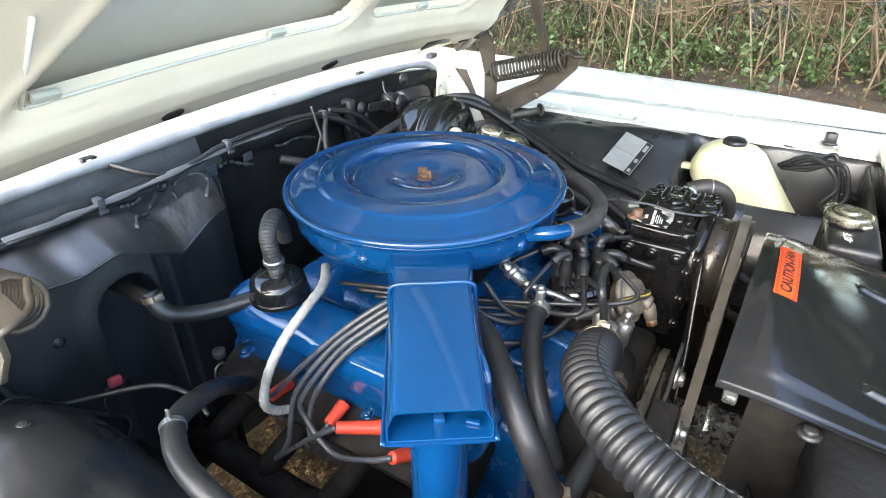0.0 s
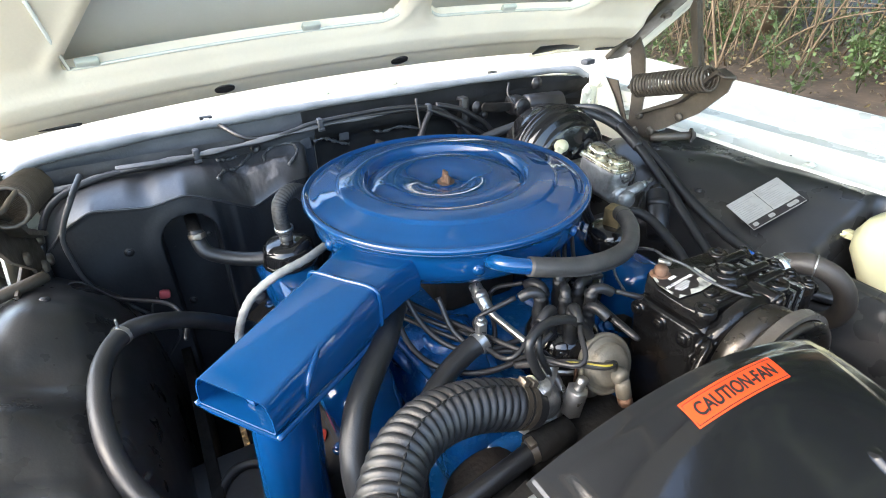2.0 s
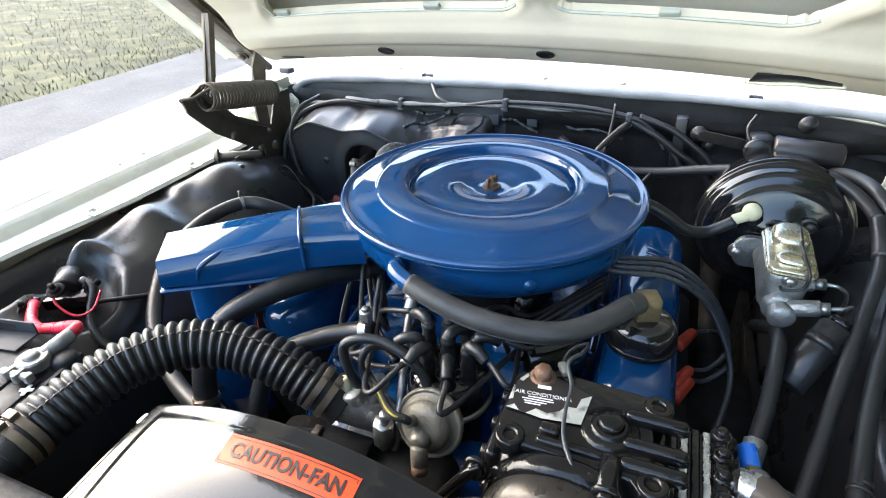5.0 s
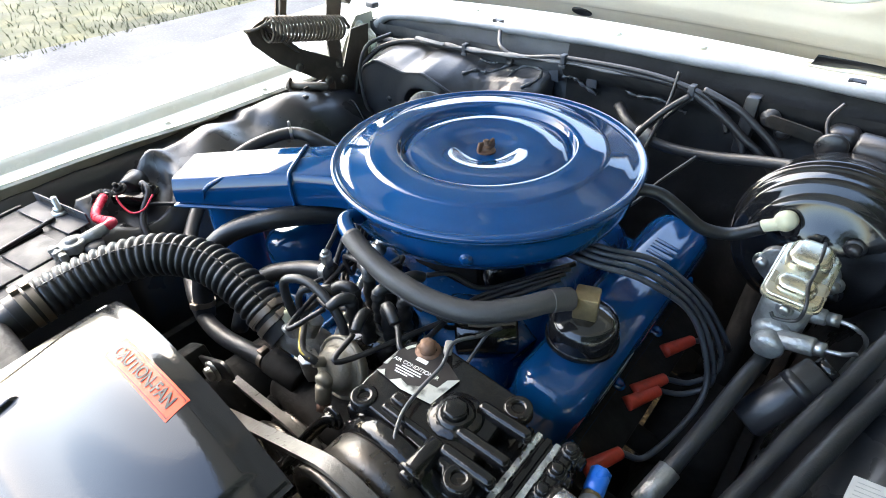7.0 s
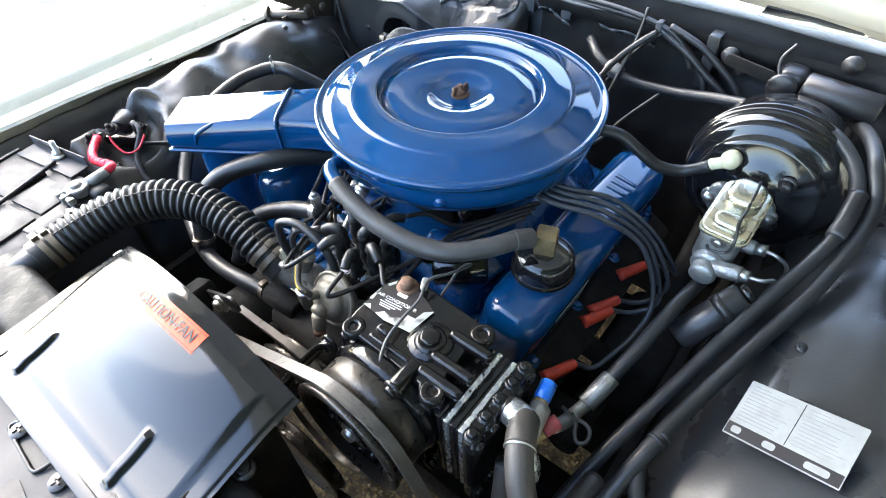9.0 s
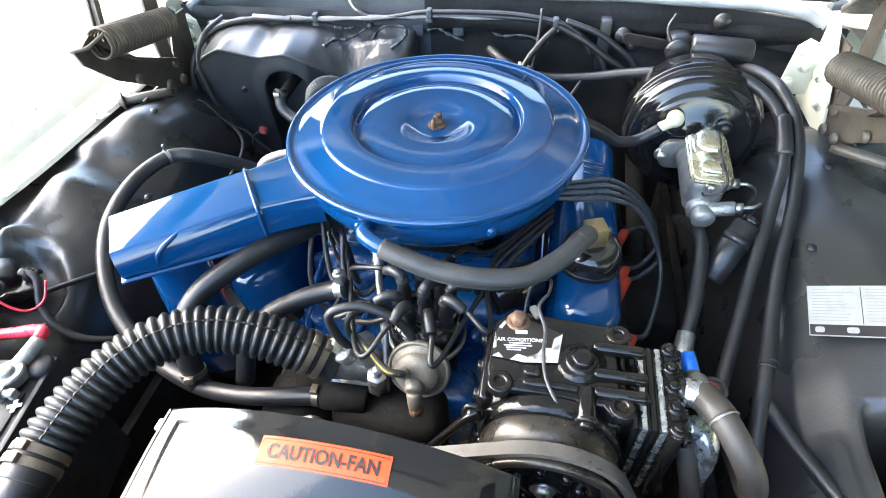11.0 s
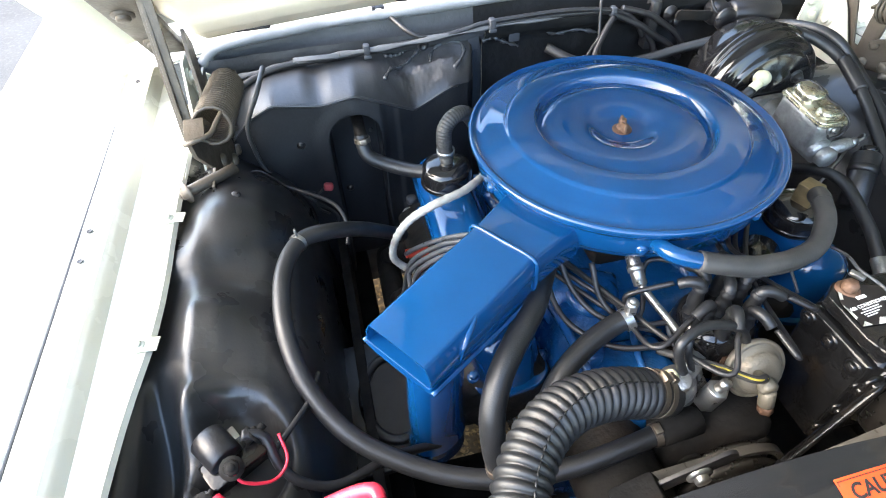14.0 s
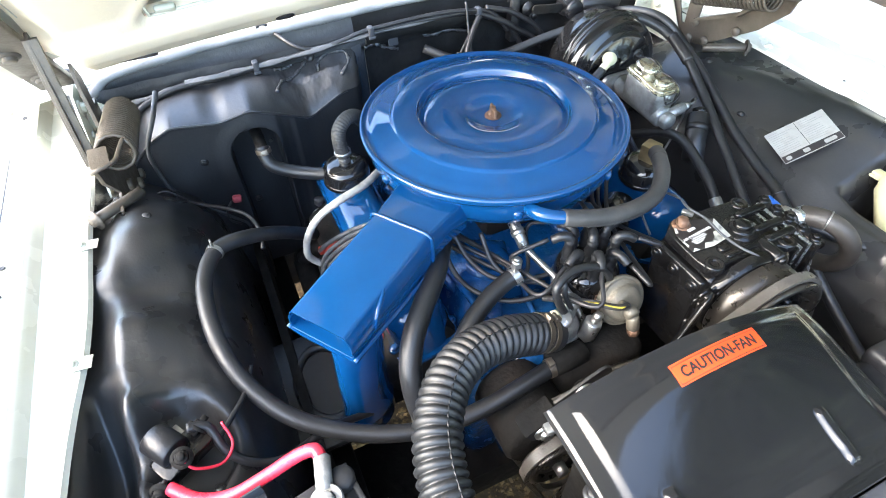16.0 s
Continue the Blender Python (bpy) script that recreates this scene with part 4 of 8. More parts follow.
    for p in (-1, 1):
        tube(bm, [ax * s + px * p * w + Vector((0, 0, z)) for s, w, z in ((0.262, 0.050, 0.849), (0.33, 0.0500, 0.850), (0.38, 0.0495, 0.852), (0.436, 0.0495, 0.8545))], 0.003, 6, squash=0.5)
    part("snorkel_flange", bm, BLUE, ac)
    bm = tube(bmesh.new(), [ax * 0.262 + px * p + Vector((0, 0, z)) for p, z in ((-0.047, 0.852), (-0.0475, 0.884), (-0.041, 0.9015), (0.0, 0.9025), (0.041, 0.9015), (0.0475, 0.884), (0.047, 0.852))], 0.0026, 8, 4)
    part("snorkel_bead", bm, BLUE, ac)
    bm = tube(bmesh.new(), [ax * s + px * p + Vector((0, 0, z)) for s, p, z in ((0.345, 0.034, 0.8955), (0.365, 0.041, 0.890), (0.385, 0.0465, 0.879), (0.392, 0.0475, 0.862))], lambda u: 0.0035 * math.sin(math.pi * (0.08 + 0.84 * u)), 8)
    part("pressed_rib", bm, BLUE, ac)
    part("flap", block(bmesh.new(), (0.085, 0.002, 0.042), frame_of(ax * 0.318 + Vector((0, 0, 0.874)), px, ax * 0.45 + Vector((0, 0, 0.9))), 0.0006), BLUE, ac, "blue thermostatic flap inside the mouth")
    coil = [ax * (0.404 + 0.0045 * math.cos(k * 0.7)) + px * (0.0045 * math.sin(k * 0.7)) + Vector((0, 0, 0.862 + 0.00042 * k)) for k in range(56)]
    part("flap_spring", tube(bmesh.new(), coil, 0.0007, 6, raw=True), STEEL, ac, "small steel coil spring in the mouth")
    part("spring_anchor", block(bmesh.new(), (0.010, 0.008, 0.006), frame_of(ax * 0.412 + Vector((0, 0, 0.8585)), px, ax), 0.001), BLUE, ac)
    lip = frame_of(ax * 0.430 + Vector((0, 0, 0.8542)), px, ax)
    part("lower_lip", prism(bmesh.new(), [(-0.049, -0.03), (0.049, -0.03), (0.0485, 0.006), (0.030, 0.0075), (-0.030, 0.0075), (-0.0485, 0.006)], 0.0016, lip, 0.0005), BLUE, ac, "bare-edged lower lip of the mouth")
    part("flap_stem", block(bmesh.new(), (0.013, 0.005, 0.004), frame_of(ax * 0.418 + px * 0.030 + Vector((0, 0, 0.8585)), px + ax * 0.3, ax), 0.001), BLUE, ac)
    # hot-air stove pipe under the snorkel
    bm, rings = bmesh.new(), []
    for z, out, grow in ((0.852, 0.378, 0.96), (0.80, 0.380, 1.0), (0.74, 0.384, 1.0), (0.68, 0.386, 1.02), (0.652, 0.386, 1.05), (0.646, 0.386, 1.12), (0.640, 0.386, 1.12), (0.60, 0.380, 1.0)):
        rings.append([bm.verts.new(ax * (out + 0.039 * grow * math.cos(k * math.pi / 16)) + px * 0.0295 * grow * math.sin(k * math.pi / 16) + Vector((0, 0, z))) for k in range(32)])
    for a, b in zip(rings, rings[1:]):
        for k in range(32):
            bm.faces.new((a[k], a[(k + 1) % 32], b[(k + 1) % 32], b[k]))
    part("stove_pipe", bm, BLUE, ac, "blue oval hot-air pipe below the snorkel")
    # hose nipple on the pan
    part("nipple", tube(bmesh.new(), [(-0.046, -0.190, 0.893), (-0.047, -0.205, 0.900), (-0.042, -0.217, 0.902), (-0.026, -0.226, 0.899), (0.0, -0.234, 0.894)], 0.0098, 16), BLUE, ac)
    for a in (213, 252, 300, 190):
        d = Vector((math.cos(radians(a)), math.sin(radians(a)), 0))
        part("screw", bolt(bmesh.new(), d * 0.1975 + Vector((0, 0, 0.884)), d, 0.005, 0.003), BLUE, ac)
    return ac


def build_valve_cover(sx, y0, y1, label):
    v = thing("valve_cover", (sx * 0.235, (y0 + y1) / 2, 0.70), label, "valve cover", "valve covers")
    m = Matrix.Translation((sx * 0.220, (y0 + y1) / 2, 0.750)) @ pose(0, 0, 0, 0, sx * 11, 0)
    n = y1 - y0
    bm = prism(bmesh.new(), rounded(0.088, n, 0.038, 8), 0.100, m @ Matrix.Translation((0, 0, -0.049)), 0.030, 8)
    part("cover", bm, BLUE, v, sharp=50)
    part("rim", prism(bmesh.new(), rounded(0.102, n + 0.014, 0.032, 6), 0.006, m @ Matrix.Translation((0, 0, -0.051)), 0.002), BLUE, v)
    for k in range(6):
        if (sx > 0) == (k < 3):
            yy = n * (0.20 + 0.035 * k) if sx > 0 else -n * 0.05 + 0.02 * k
            bm = block(bmesh.new(), (0.034, 0.008, 0.004), m @ Matrix.Translation((0.0, yy + (0.0 if sx > 0 else -0.1), 0.0500)), 0.0015)
            part("embossed_bar", bm, BLUE, v)
    for y in (-0.42, -0.14, 0.14, 0.42):
        for s in (-1, 1):
            part("bolt", bolt(bmesh.new(), m @ Vector((s * 0.047, y * n, -0.044)), m.to_3x3() @ Vector((0, 0, 1)), 0.006, 0.006), BLUE, v)
    if sx > 0:
        mm = m @ frame_of((0.0432, -0.105, 0.008), (0, 1, 0), (0, 0, 1))
        part("plate", prism(bmesh.new(), rounded(0.085, 0.036, 0.002), 0.0008, mm), RATING, v, "small pale rating plate")
    return v


def build_oil_cap(p, label, clip):
    p = Vector(p)
    c = thing("oil_filler_cap", p, label, "oil cap", "breather caps")
    lathe_prof = [(0.026, 0), (0.0375, 0.004), (0.039, 0.010), (0.038, 0.024), (0.036, 0.032), (0.028, 0.038), (0.012, 0.040), (0, 0.040)]
    part("cap", lathe(bmesh.new(), lathe_prof, 40, Matrix.Translation(p)), ENAMEL, c)
    part("neck", rod(bmesh.new(), p + Vector((0, 0, -0.045)), p, 0.024, 24), BLUE, c)
    part("crimp", lathe(bmesh.new(), [(0.0375, 0.0), (0.0405, 0.003), (0.0405, 0.008), (0.038, 0.010)], 40, Matrix.Translation(p)), GLOSS, c)
    if clip:
        part("elbow", block(bmesh.new(), (0.026, 0.026, 0.030), Matrix.Translation(p + Vector((0.0, 0.0, 0.053))) @ pose(0, 0, 0, 0, 0, 20), 0.003), BRASS, c, "square brass hose elbow")
    else:
        part("valve", rod(bmesh.new(), p + Vector((0, 0, 0.038)), p + Vector((0, 0, 0.058)), 0.010, 16, 0.002), STEEL, c, "steel ventilation valve")
    return c


def build_block():
    e = thing("engine_block", (0, -0.05, 0.35), "blue-painted cast-iron V8 engine block with oily grime", "engine")
    part("crankcase", between(bmesh.new(), (-0.17, -0.26, 0.36), (0.17, 0.27, 0.68), 0.03, 3), BLUE_CAST, e)
    part("intake_manifold", between(bmesh.new(), (-0.168, -0.228, 0.66), (0.168, 0.21, 0.766), 0.02, 3, 0.84), BLUE_CAST, e, "blue cast-iron intake manifold")
    for sx in (-1, 1):
        # blue heads given black iron, which carries the shade below the covers
        part("cylinder_head", between(bmesh.new(), (sx * 0.212 - 0.07, -0.215, 0.60), (sx * 0.212 + 0.07, 0.185, 0.715), 0.012, 2, 1.0, pose(0, 0, 0, 0, sx * 30, 0)), GREASE, e)
        for y in (-0.17, -0.06, 0.05, 0.16):
            part("exhaust_runner", tube(bmesh.new(), [(sx * 0.25, y, 0.615), (sx * 0.30, y, 0.605), (sx * 0.325, y + 0.02, 0.57)], 0.017, 12), GREASE, e, "dark rusty exhaust runner")
        bm = tube(bmesh.new(), [(sx * 0.325, -0.2, 0.565), (sx * 0.328, 0, 0.555), (sx * 0.325, 0.2, 0.545), (sx * 0.31, 0.28, 0.45)], 0.022, 14)
        part("exhaust_manifold", bm, GREASE, e, "dark rusty exhaust manifold")
    part("timing_cover", between(bmesh.new(), (-0.12, -0.31, 0.40), (0.10, -0.25, 0.72), 0.02, 3), BLUE_CAST, e)
    part("water_crossover", between(bmesh.new(), (-0.160, -0.292, 0.655), (-0.010, -0.205, 0.752), 0.018, 3, 0.9), BLUE_CAST, e, "blue cast water passage ahead of the intake")
    for x, y0, y1 in ((-0.13, -0.20, -0.06), (0.13, -0.20, -0.06), (-0.13, 0.02, 0.15), (0.13, 0.02, 0.15)):
        part("intake_runner", tube(bmesh.new(), [(x * 0.4, y0 * 0.6 + y1 * 0.4, 0.752), (x * 0.8, (y0 + y1) / 2, 0.760), (x * 1.18, (y0 + y1) / 2 - 0.01, 0.742)], 0.030, 16, squash=0.7), BLUE_CAST, e)
    part("cast_boss", lathe(bmesh.new(), [(0.036, -0.01), (0.034, 0.010), (0.028, 0.013), (0.024, 0.010), (0, 0.009)], 32, pose(-0.085, -0.150, 0.766)), BLUE_CAST, e, "round raised casting boss")
    part("cast_boss", lathe(bmesh.new(), [(0.020, -0.01), (0.018, 0.008), (0.010, 0.010), (0, 0.010)], 24, pose(-0.120, -0.225, 0.755)), BLUE_CAST, e)
    part("cast_rib", tube(bmesh.new(), [(-0.150, -0.075, 0.765), (-0.145, -0.14, 0.770), (-0.138, -0.20, 0.766), (-0.130, -0.262, 0.752)], 0.006, 10), BLUE_CAST, e)
    part("cast_rib", tube(bmesh.new(), [(-0.055, -0.205, 0.764), (-0.062, -0.235, 0.757), (-0.066, -0.268, 0.752)], 0.005, 10), BLUE_CAST, e)
    part("coil_can", rod(bmesh.new(), (0.100, -0.195, 0.792), (0.155, -0.150, 0.792), 0.026, 28, 0.003), ENAMEL, e, "black ignition coil can")
    for k in range(5):
        part("casting_mark", block(bmesh.new(), (0.005, 0.010, 0.002), pose(-0.040 + 0.009 * k, -0.155, 0.7665, 0, 0, 10), 0.0006), BLUE_CAST, e)
    part("carburetor", between(bmesh.new(), (-0.06, -0.10, 0.74), (0.06, 0.08, 0.83), 0.012, 2), GREASE, e, "dull cast carburettor below the air cleaner")
    part("choke_housing", rod(bmesh.new(), (0.06, -0.06, 0.79), (0.095, -0.08, 0.79), 0.028, 24, 0.004), GLOSS, e)
    part("water_pump", between(bmesh.new(), (-0.075, -0.36, 0.62), (0.065, -0.29, 0.735), 0.02, 3), GREASE, e, "grimy cast water pump")
    part("hose_neck", rod(bmesh.new(), (-0.03, -0.33, 0.735), (-0.085, -0.335, 0.742), 0.017, 18, 0.002), GREASE, e)
    for k in range(6):
        x = -0.14 + 0.056 * k
        part("bolt", bolt(bmesh.new(), (x, -0.222 + 0.002 * k, 0.735), (0, -0.5, 0.87), 0.008, 0.007), BLUE_CAST, e)
    for x, y, z in ((-0.05, -0.363, 0.71), (0.045, -0.363, 0.70), (-0.005, -0.363, 0.645)):
        part("pump_bolt", bolt(bmesh.new(), (x, y, z), (0, -1, 0), 0.009, 0.008), GREASE, e)
    part("transmission", rod(bmesh.new(), (0, 0.27, 0.45), (0, 0.6, 0.42), 0.15, 24, 0.02), GREASE, e)
    return e


def build_thermostat():
    t = thing("thermostat_housing", (-0.05, -0.30, 0.73), "grey cast-aluminium thermostat housing with an ivory plug", "thermostat housing")
    part("elbow", tube(bmesh.new(), [(-0.035, -0.285, 0.73), (-0.04, -0.292, 0.757), (-0.055, -0.302, 0.772), (-0.085, -0.311, 0.786)], 0.0225, 20), ALU, t)
    part("flange", prism(bmesh.new(), rounded(0.085, 0.055, 0.02), 0.012, pose(-0.035, -0.285, 0.728, 0, 0, 20), 0.003), ALU, t)
    part("boss", rod(bmesh.new(), (-0.052, -0.305, 0.775), (-0.058, -0.310, 0.803), 0.012, 18, 0.002), ALU, t)
    part("switch_body", rod(bmesh.new(), (-0.045, -0.298, 0.780), (-0.030, -0.292, 0.812), 0.011, 6, 0.001), ALU, t)
    part("plug", rod(bmesh.new(), (-0.064, -0.306, 0.798), (-0.072, -0.305, 0.812), 0.0075, 16, 0.002), IVORY, t, "ivory plastic plug")
    part("valve", rod(bmesh.new(), (-0.018, -0.318, 0.748), (-0.014, -0.322, 0.785), 0.0125, 6, 0.001), STEEL, t, "steel hexagonal vacuum valve")
    part("valve_tip", rod(bmesh.new(), (-0.014, -0.322, 0.785), (-0.010, -0.324, 0.800), 0.006, 12), STEEL, t)
    return t


def build_distributor():
    c = Vector((0.028, -0.242, 0.77))
    d = thing("distributor", c, "black distributor cap with rubber-booted towers and leads", "distributor")
    part("body", rod(bmesh.new(), c - Vector((0, 0, 0.09)), c, 0.036, 24, 0.004), GREASE, d)
    part("cap", lathe(bmesh.new(), [(0.046, 0), (0.048, 0.004), (0.046, 0.024), (0.040, 0.036), (0.02, 0.04), (0, 0.04)], 36, Matrix.Translation(c)), ENAMEL, d, "glossy black cap")
    part("cap_rim", lathe(bmesh.new(), [(0.044, -0.004), (0.0495, -0.004), (0.0495, 0.001), (0.046, 0.002)], 36, Matrix.Translation(c)), STEEL, d)
    part("clip", block(bmesh.new(), (0.012, 0.003, 0.04), Matrix.Translation(c + Vector((-0.012, -0.048, 0.0))), 0.001), RUST, d, "rusty spring clip")
    for k in range(9):
        a = 2 * math.pi * k / 8 + 0.35
        p = c + (Vector((0.031 * math.cos(a), 0.031 * math.sin(a), 0.03)) if k < 8 else Vector((0, 0, 0.034)))
        bm = tube(bmesh.new(), [p, p + Vector((0, 0, 0.018)), p + Vector((0, 0, 0.034 + 0.008 * (k % 2))), p + Vector((0, 0, 0.046 + 0.008 * (k % 2)))], lambda u: 0.0090 - 0.0018 * u + 0.0008 * math.sin(u * 18), 12)
        part("boot", bm, RUBBER, d, "black rubber tower boot")
        top = p + Vector((0, 0, 0.046 + 0.008 * (k % 2)))
        o = (Vector((math.cos(a), math.sin(a), 0)) if k < 8 else Vector((0.5, 0.8, 0)))
        part("elbow", tube(bmesh.new(), [top - Vector((0, 0, 0.010)), top + o * 0.003, top + o * 0.014 + Vector((0, 0, 0.001)), top + o * 0.025 - Vector((0, 0, 0.005))], lambda u: 0.0072 - 0.001 * u, 12), RUBBER, d)
        # the lead that leaves this tower
        e = top + o * 0.03 - Vector((0, 0, 0.004))
        left = k in (2, 3, 4, 5)
        if k == 8:
            pts = [e, e + Vector((0.03, 0.01, 0.0)), (0.09, -0.20, 0.80), (0.10, -0.16, 0.78)]
        elif left:
            j = k - 2
            pts = [e, e + o * 0.03 - Vector((0.02, 0, 0.022)), (-0.06 - 0.012 * j, -0.215 + 0.018 * j, 0.792 + 0.006 * j), (-0.12 - 0.01 * j, -0.15 + 0.03 * j, 0.800 + 0.008 * j), (-0.17, -0.06 + 0.03 * j, 0.815)]
        else:
            j = {6: 0, 7: 1, 0: 2, 1: 3}[k]
            pts = [e, e + o * 0.03 - Vector((0, 0, 0.01)), (0.10, -0.19 + 0.02 * j, 0.815), (0.17, -0.085 + 0.012 * j, 0.835)]
        part("lead", tube(bmesh.new(), pts, 0.0032, 8), WIRE, d, "black ignition lead")
    return d


def plug_lead(pts, boot_from, boot_to, label):
    w = thing("spark_plug_lead", boot_to, label, "spark plug lead", "spark plug leads")
    part("cable", tube(bmesh.new(), [*pts, boot_from], 0.0037, 8, 10), GREY_WIRE, w)
    a, b = Vector(boot_from), Vector(boot_to)
    part("boot", tube(bmesh.new(), [a, a.lerp(b, 0.3), a.lerp(b, 0.7), b], lambda u: 0.0075 + 0.002 * u, 12), BOOT, w, "orange-red rubber plug boot")
    return w


def build_vacuum_pot():
    v = thing("vacuum_diaphragm", (0.03, -0.30, 0.75), "tan-grey metal vacuum diaphragm with a yellow-striped hose", "vacuum valve")
    d = Vector((-0.04, -0.90, 0.43)).normalized()
    c = Vector((0.034, -0.312, 0.792))
    m = along(c, d)
    part("back_shell", lathe(bmesh.new(), [(0, -0.022), (0.014, -0.022), (0.024, -0.016), (0.0285, -0.006), (0.0350, -0.0045)], 48, m), TIN, v, sharp=24)
    part("flange", lathe(bmesh.new(), [(0.0345, -0.0046), (0.0362, -0.0040), (0.0366, -0.0015), (0.0366, 0.0015), (0.0355, 0.0035), (0.0335, 0.0040), (0.0325, 0.0028), (0.0315, 0.0028), (0.0305, 0.0042), (0.0295, 0.0044)], 64, m), TIN, v, "rolled double flange", sharp=24)
    part("front_shell", lathe(bmesh.new(), [(0.0300, 0.0040), (0.0285, 0.0058), (0.0270, 0.0062), (0.0262, 0.0100), (0.0235, 0.0150), (0.0170, 0.0185), (0.0130, 0.0195), (0, 0.0198)], 48, m), TIN, v, sharp=24)
    nose = c + d * 0.018 + Vector((0.0, 0, -0.006))
    part("nose", rod(bmesh.new(), nose, nose + d * 0.016 + Vector((0.001, 0, -0.010)), 0.0105, 20, 0.003), TIN, v)
    tip = nose + d * 0.012 + Vector((0.001, 0, -0.010))
    part("outlet", rod(bmesh.new(), tip, tip + Vector((0.002, -0.006, -0.022)), 0.0088, 20, 0.002), TIN, v)
    part("plug", rod(bmesh.new(), tip + Vector((0.002, -0.006, -0.022)), tip + Vector((0.003, -0.009, -0.031)), 0.0085, 6), RUST, v)
    part("stem", rod(bmesh.new(), c - d * 0.02, c - d * 0.02 + Vector((0, 0.004, -0.06)), 0.014, 14), ALU, v)
    port = c + d * 0.017 + Vector((-0.010, 0, 0.006))
    part("hose_port", rod(bmesh.new(), port - d * 0.006, port + d * 0.010 + Vector((-0.002, 0, 0.003)), 0.0060, 14, 0.001), TIN, v)
    part("back_port", rod(bmesh.new(), (0.030, -0.297, 0.800), (0.028, -0.296, 0.818), 0.0062, 14, 0.001), TIN, v)
    line = [port + d * 0.004, port + d * 0.012 + Vector((-0.003, 0.002, 0.006)), (0.004, -0.336, 0.820), (-0.022, -0.314, 0.820), (-0.047, -0.290, 0.812), (-0.062, -0.268, 0.800)]
    part("striped_hose", tube(bmesh.new(), line, 0.0044, 10), GREY_RUBBER, v)
    part("stripe", tube(bmesh.new(), [Vector(p) + Vector((0.0, -0.0026, 0.0030)) for p in line[1:5]], 0.0013, 6), YELLOW, v, "yellow stripe along the hose")
    return v


build_block()
build_valve_cover(-1, -0.222, 0.188, "blue enamelled valve cover with chipped white spots, passenger's bank")
build_valve_cover(1, -0.218, 0.195, "blue enamelled valve cover with embossed bars, driver's bank")
build_oil_cap((0.222, -0.122, 0.800), "glossy black oil filler cap with a brass hose elbow", True)
build_oil_cap((-0.222, 0.095, 0.800), "glossy black breather cap with a ventilation valve", False)
build_air_cleaner()
build_thermostat()
build_distributor()
build_vacuum_pot()
for j, (low, boot_from, boot_to) in enumerate((
        ([(-0.293, 0.018, 0.745), (-0.302, 0.040, 0.716)], (-0.303, 0.051, 0.704), (-0.268, 0.054, 0.697)),
        ([(-0.303, 0.000, 0.735), (-0.318, 0.014, 0.655), (-0.325, 0.040, 0.612), (-0.320, 0.005, 0.650), (-0.316, -0.034, 0.690)], (-0.304, -0.064, 0.713), (-0.268, -0.110, 0.706)),
        ([(-0.304, -0.012, 0.735), (-0.310, -0.022, 0.705), (-0.316, -0.066, 0.680), (-0.313, -0.120, 0.700)], (-0.304, -0.148, 0.712), (-0.268, -0.156, 0.690)),
        ([(-0.298, -0.030, 0.745), (-0.306, -0.018, 0.690), (-0.312, -0.030, 0.676)], (-0.299, -0.046, 0.704), (-0.268, -0.046, 0.711)))):
    k = 0.011 * j
    plug_lead([(-0.165, -0.105 - k, 0.842), (-0.205, -0.085 - k, 0.850), (-0.240, -0.052 - k, 0.826), (-0.268, -0.020 - k, 0.792), *low], boot_from, boot_to,
              "grey spark plug lead with an orange-red boot, passenger's bank")
for j, (y, bx) in enumerate(((-0.195, 0.279), (-0.085, 0.277), (-0.062, 0.276), (0.025, 0.279))):
    plug_lead([(0.14, -0.05 + 0.01 * j, 0.845), (0.195, -0.055 + 0.012 * j, 0.850), (0.25, -0.03 + 0.014 * j, 0.835), (0.305, 0.01 + 0.012 * j, 0.775), (0.345, 0.03 * j - 0.02, 0.70), (0.325, y + 0.075, 0.672)],
              (bx + 0.020, y + 0.048, 0.683), (bx, y, 0.690), "grey spark plug lead with an orange-red boot, driver's bank")


# ---- front end: radiator, shroud, battery ----
def shroud_z(x, y):
    back = ramp(-0.60, -0.46, y)
    z = 0.860 + back * (0.012 + 0.040 * (1 - (x / 0.17) ** 2))
    rim, rear = min(0.158 - abs(x + 0.010), y + 0.612), -0.441 - 0.040 * (x + 0.168) - y
    edge = min(rim, rear)
    z -= 0.0028 * (1 - min(ramp(0.011, 0.023, rim), ramp(0.007, 0.018, rear)))
    z -= 0.0015 * (1 - ramp(0.0, 0.002, edge + 0.004))
    for rx in (-0.115, 0.070):
        z += 0.005 * ramp(0.008, 0.003, abs(x - rx)) * ramp(-0.55, -0.56, y) * ramp(-0.606, -0.602, y)
    return z


def shroud_at(x, v):
    y = -0.614 + (0.176 - 0.040 * (x + 0.168)) * v
    return Vector((x, y, shroud_z(x, y)))


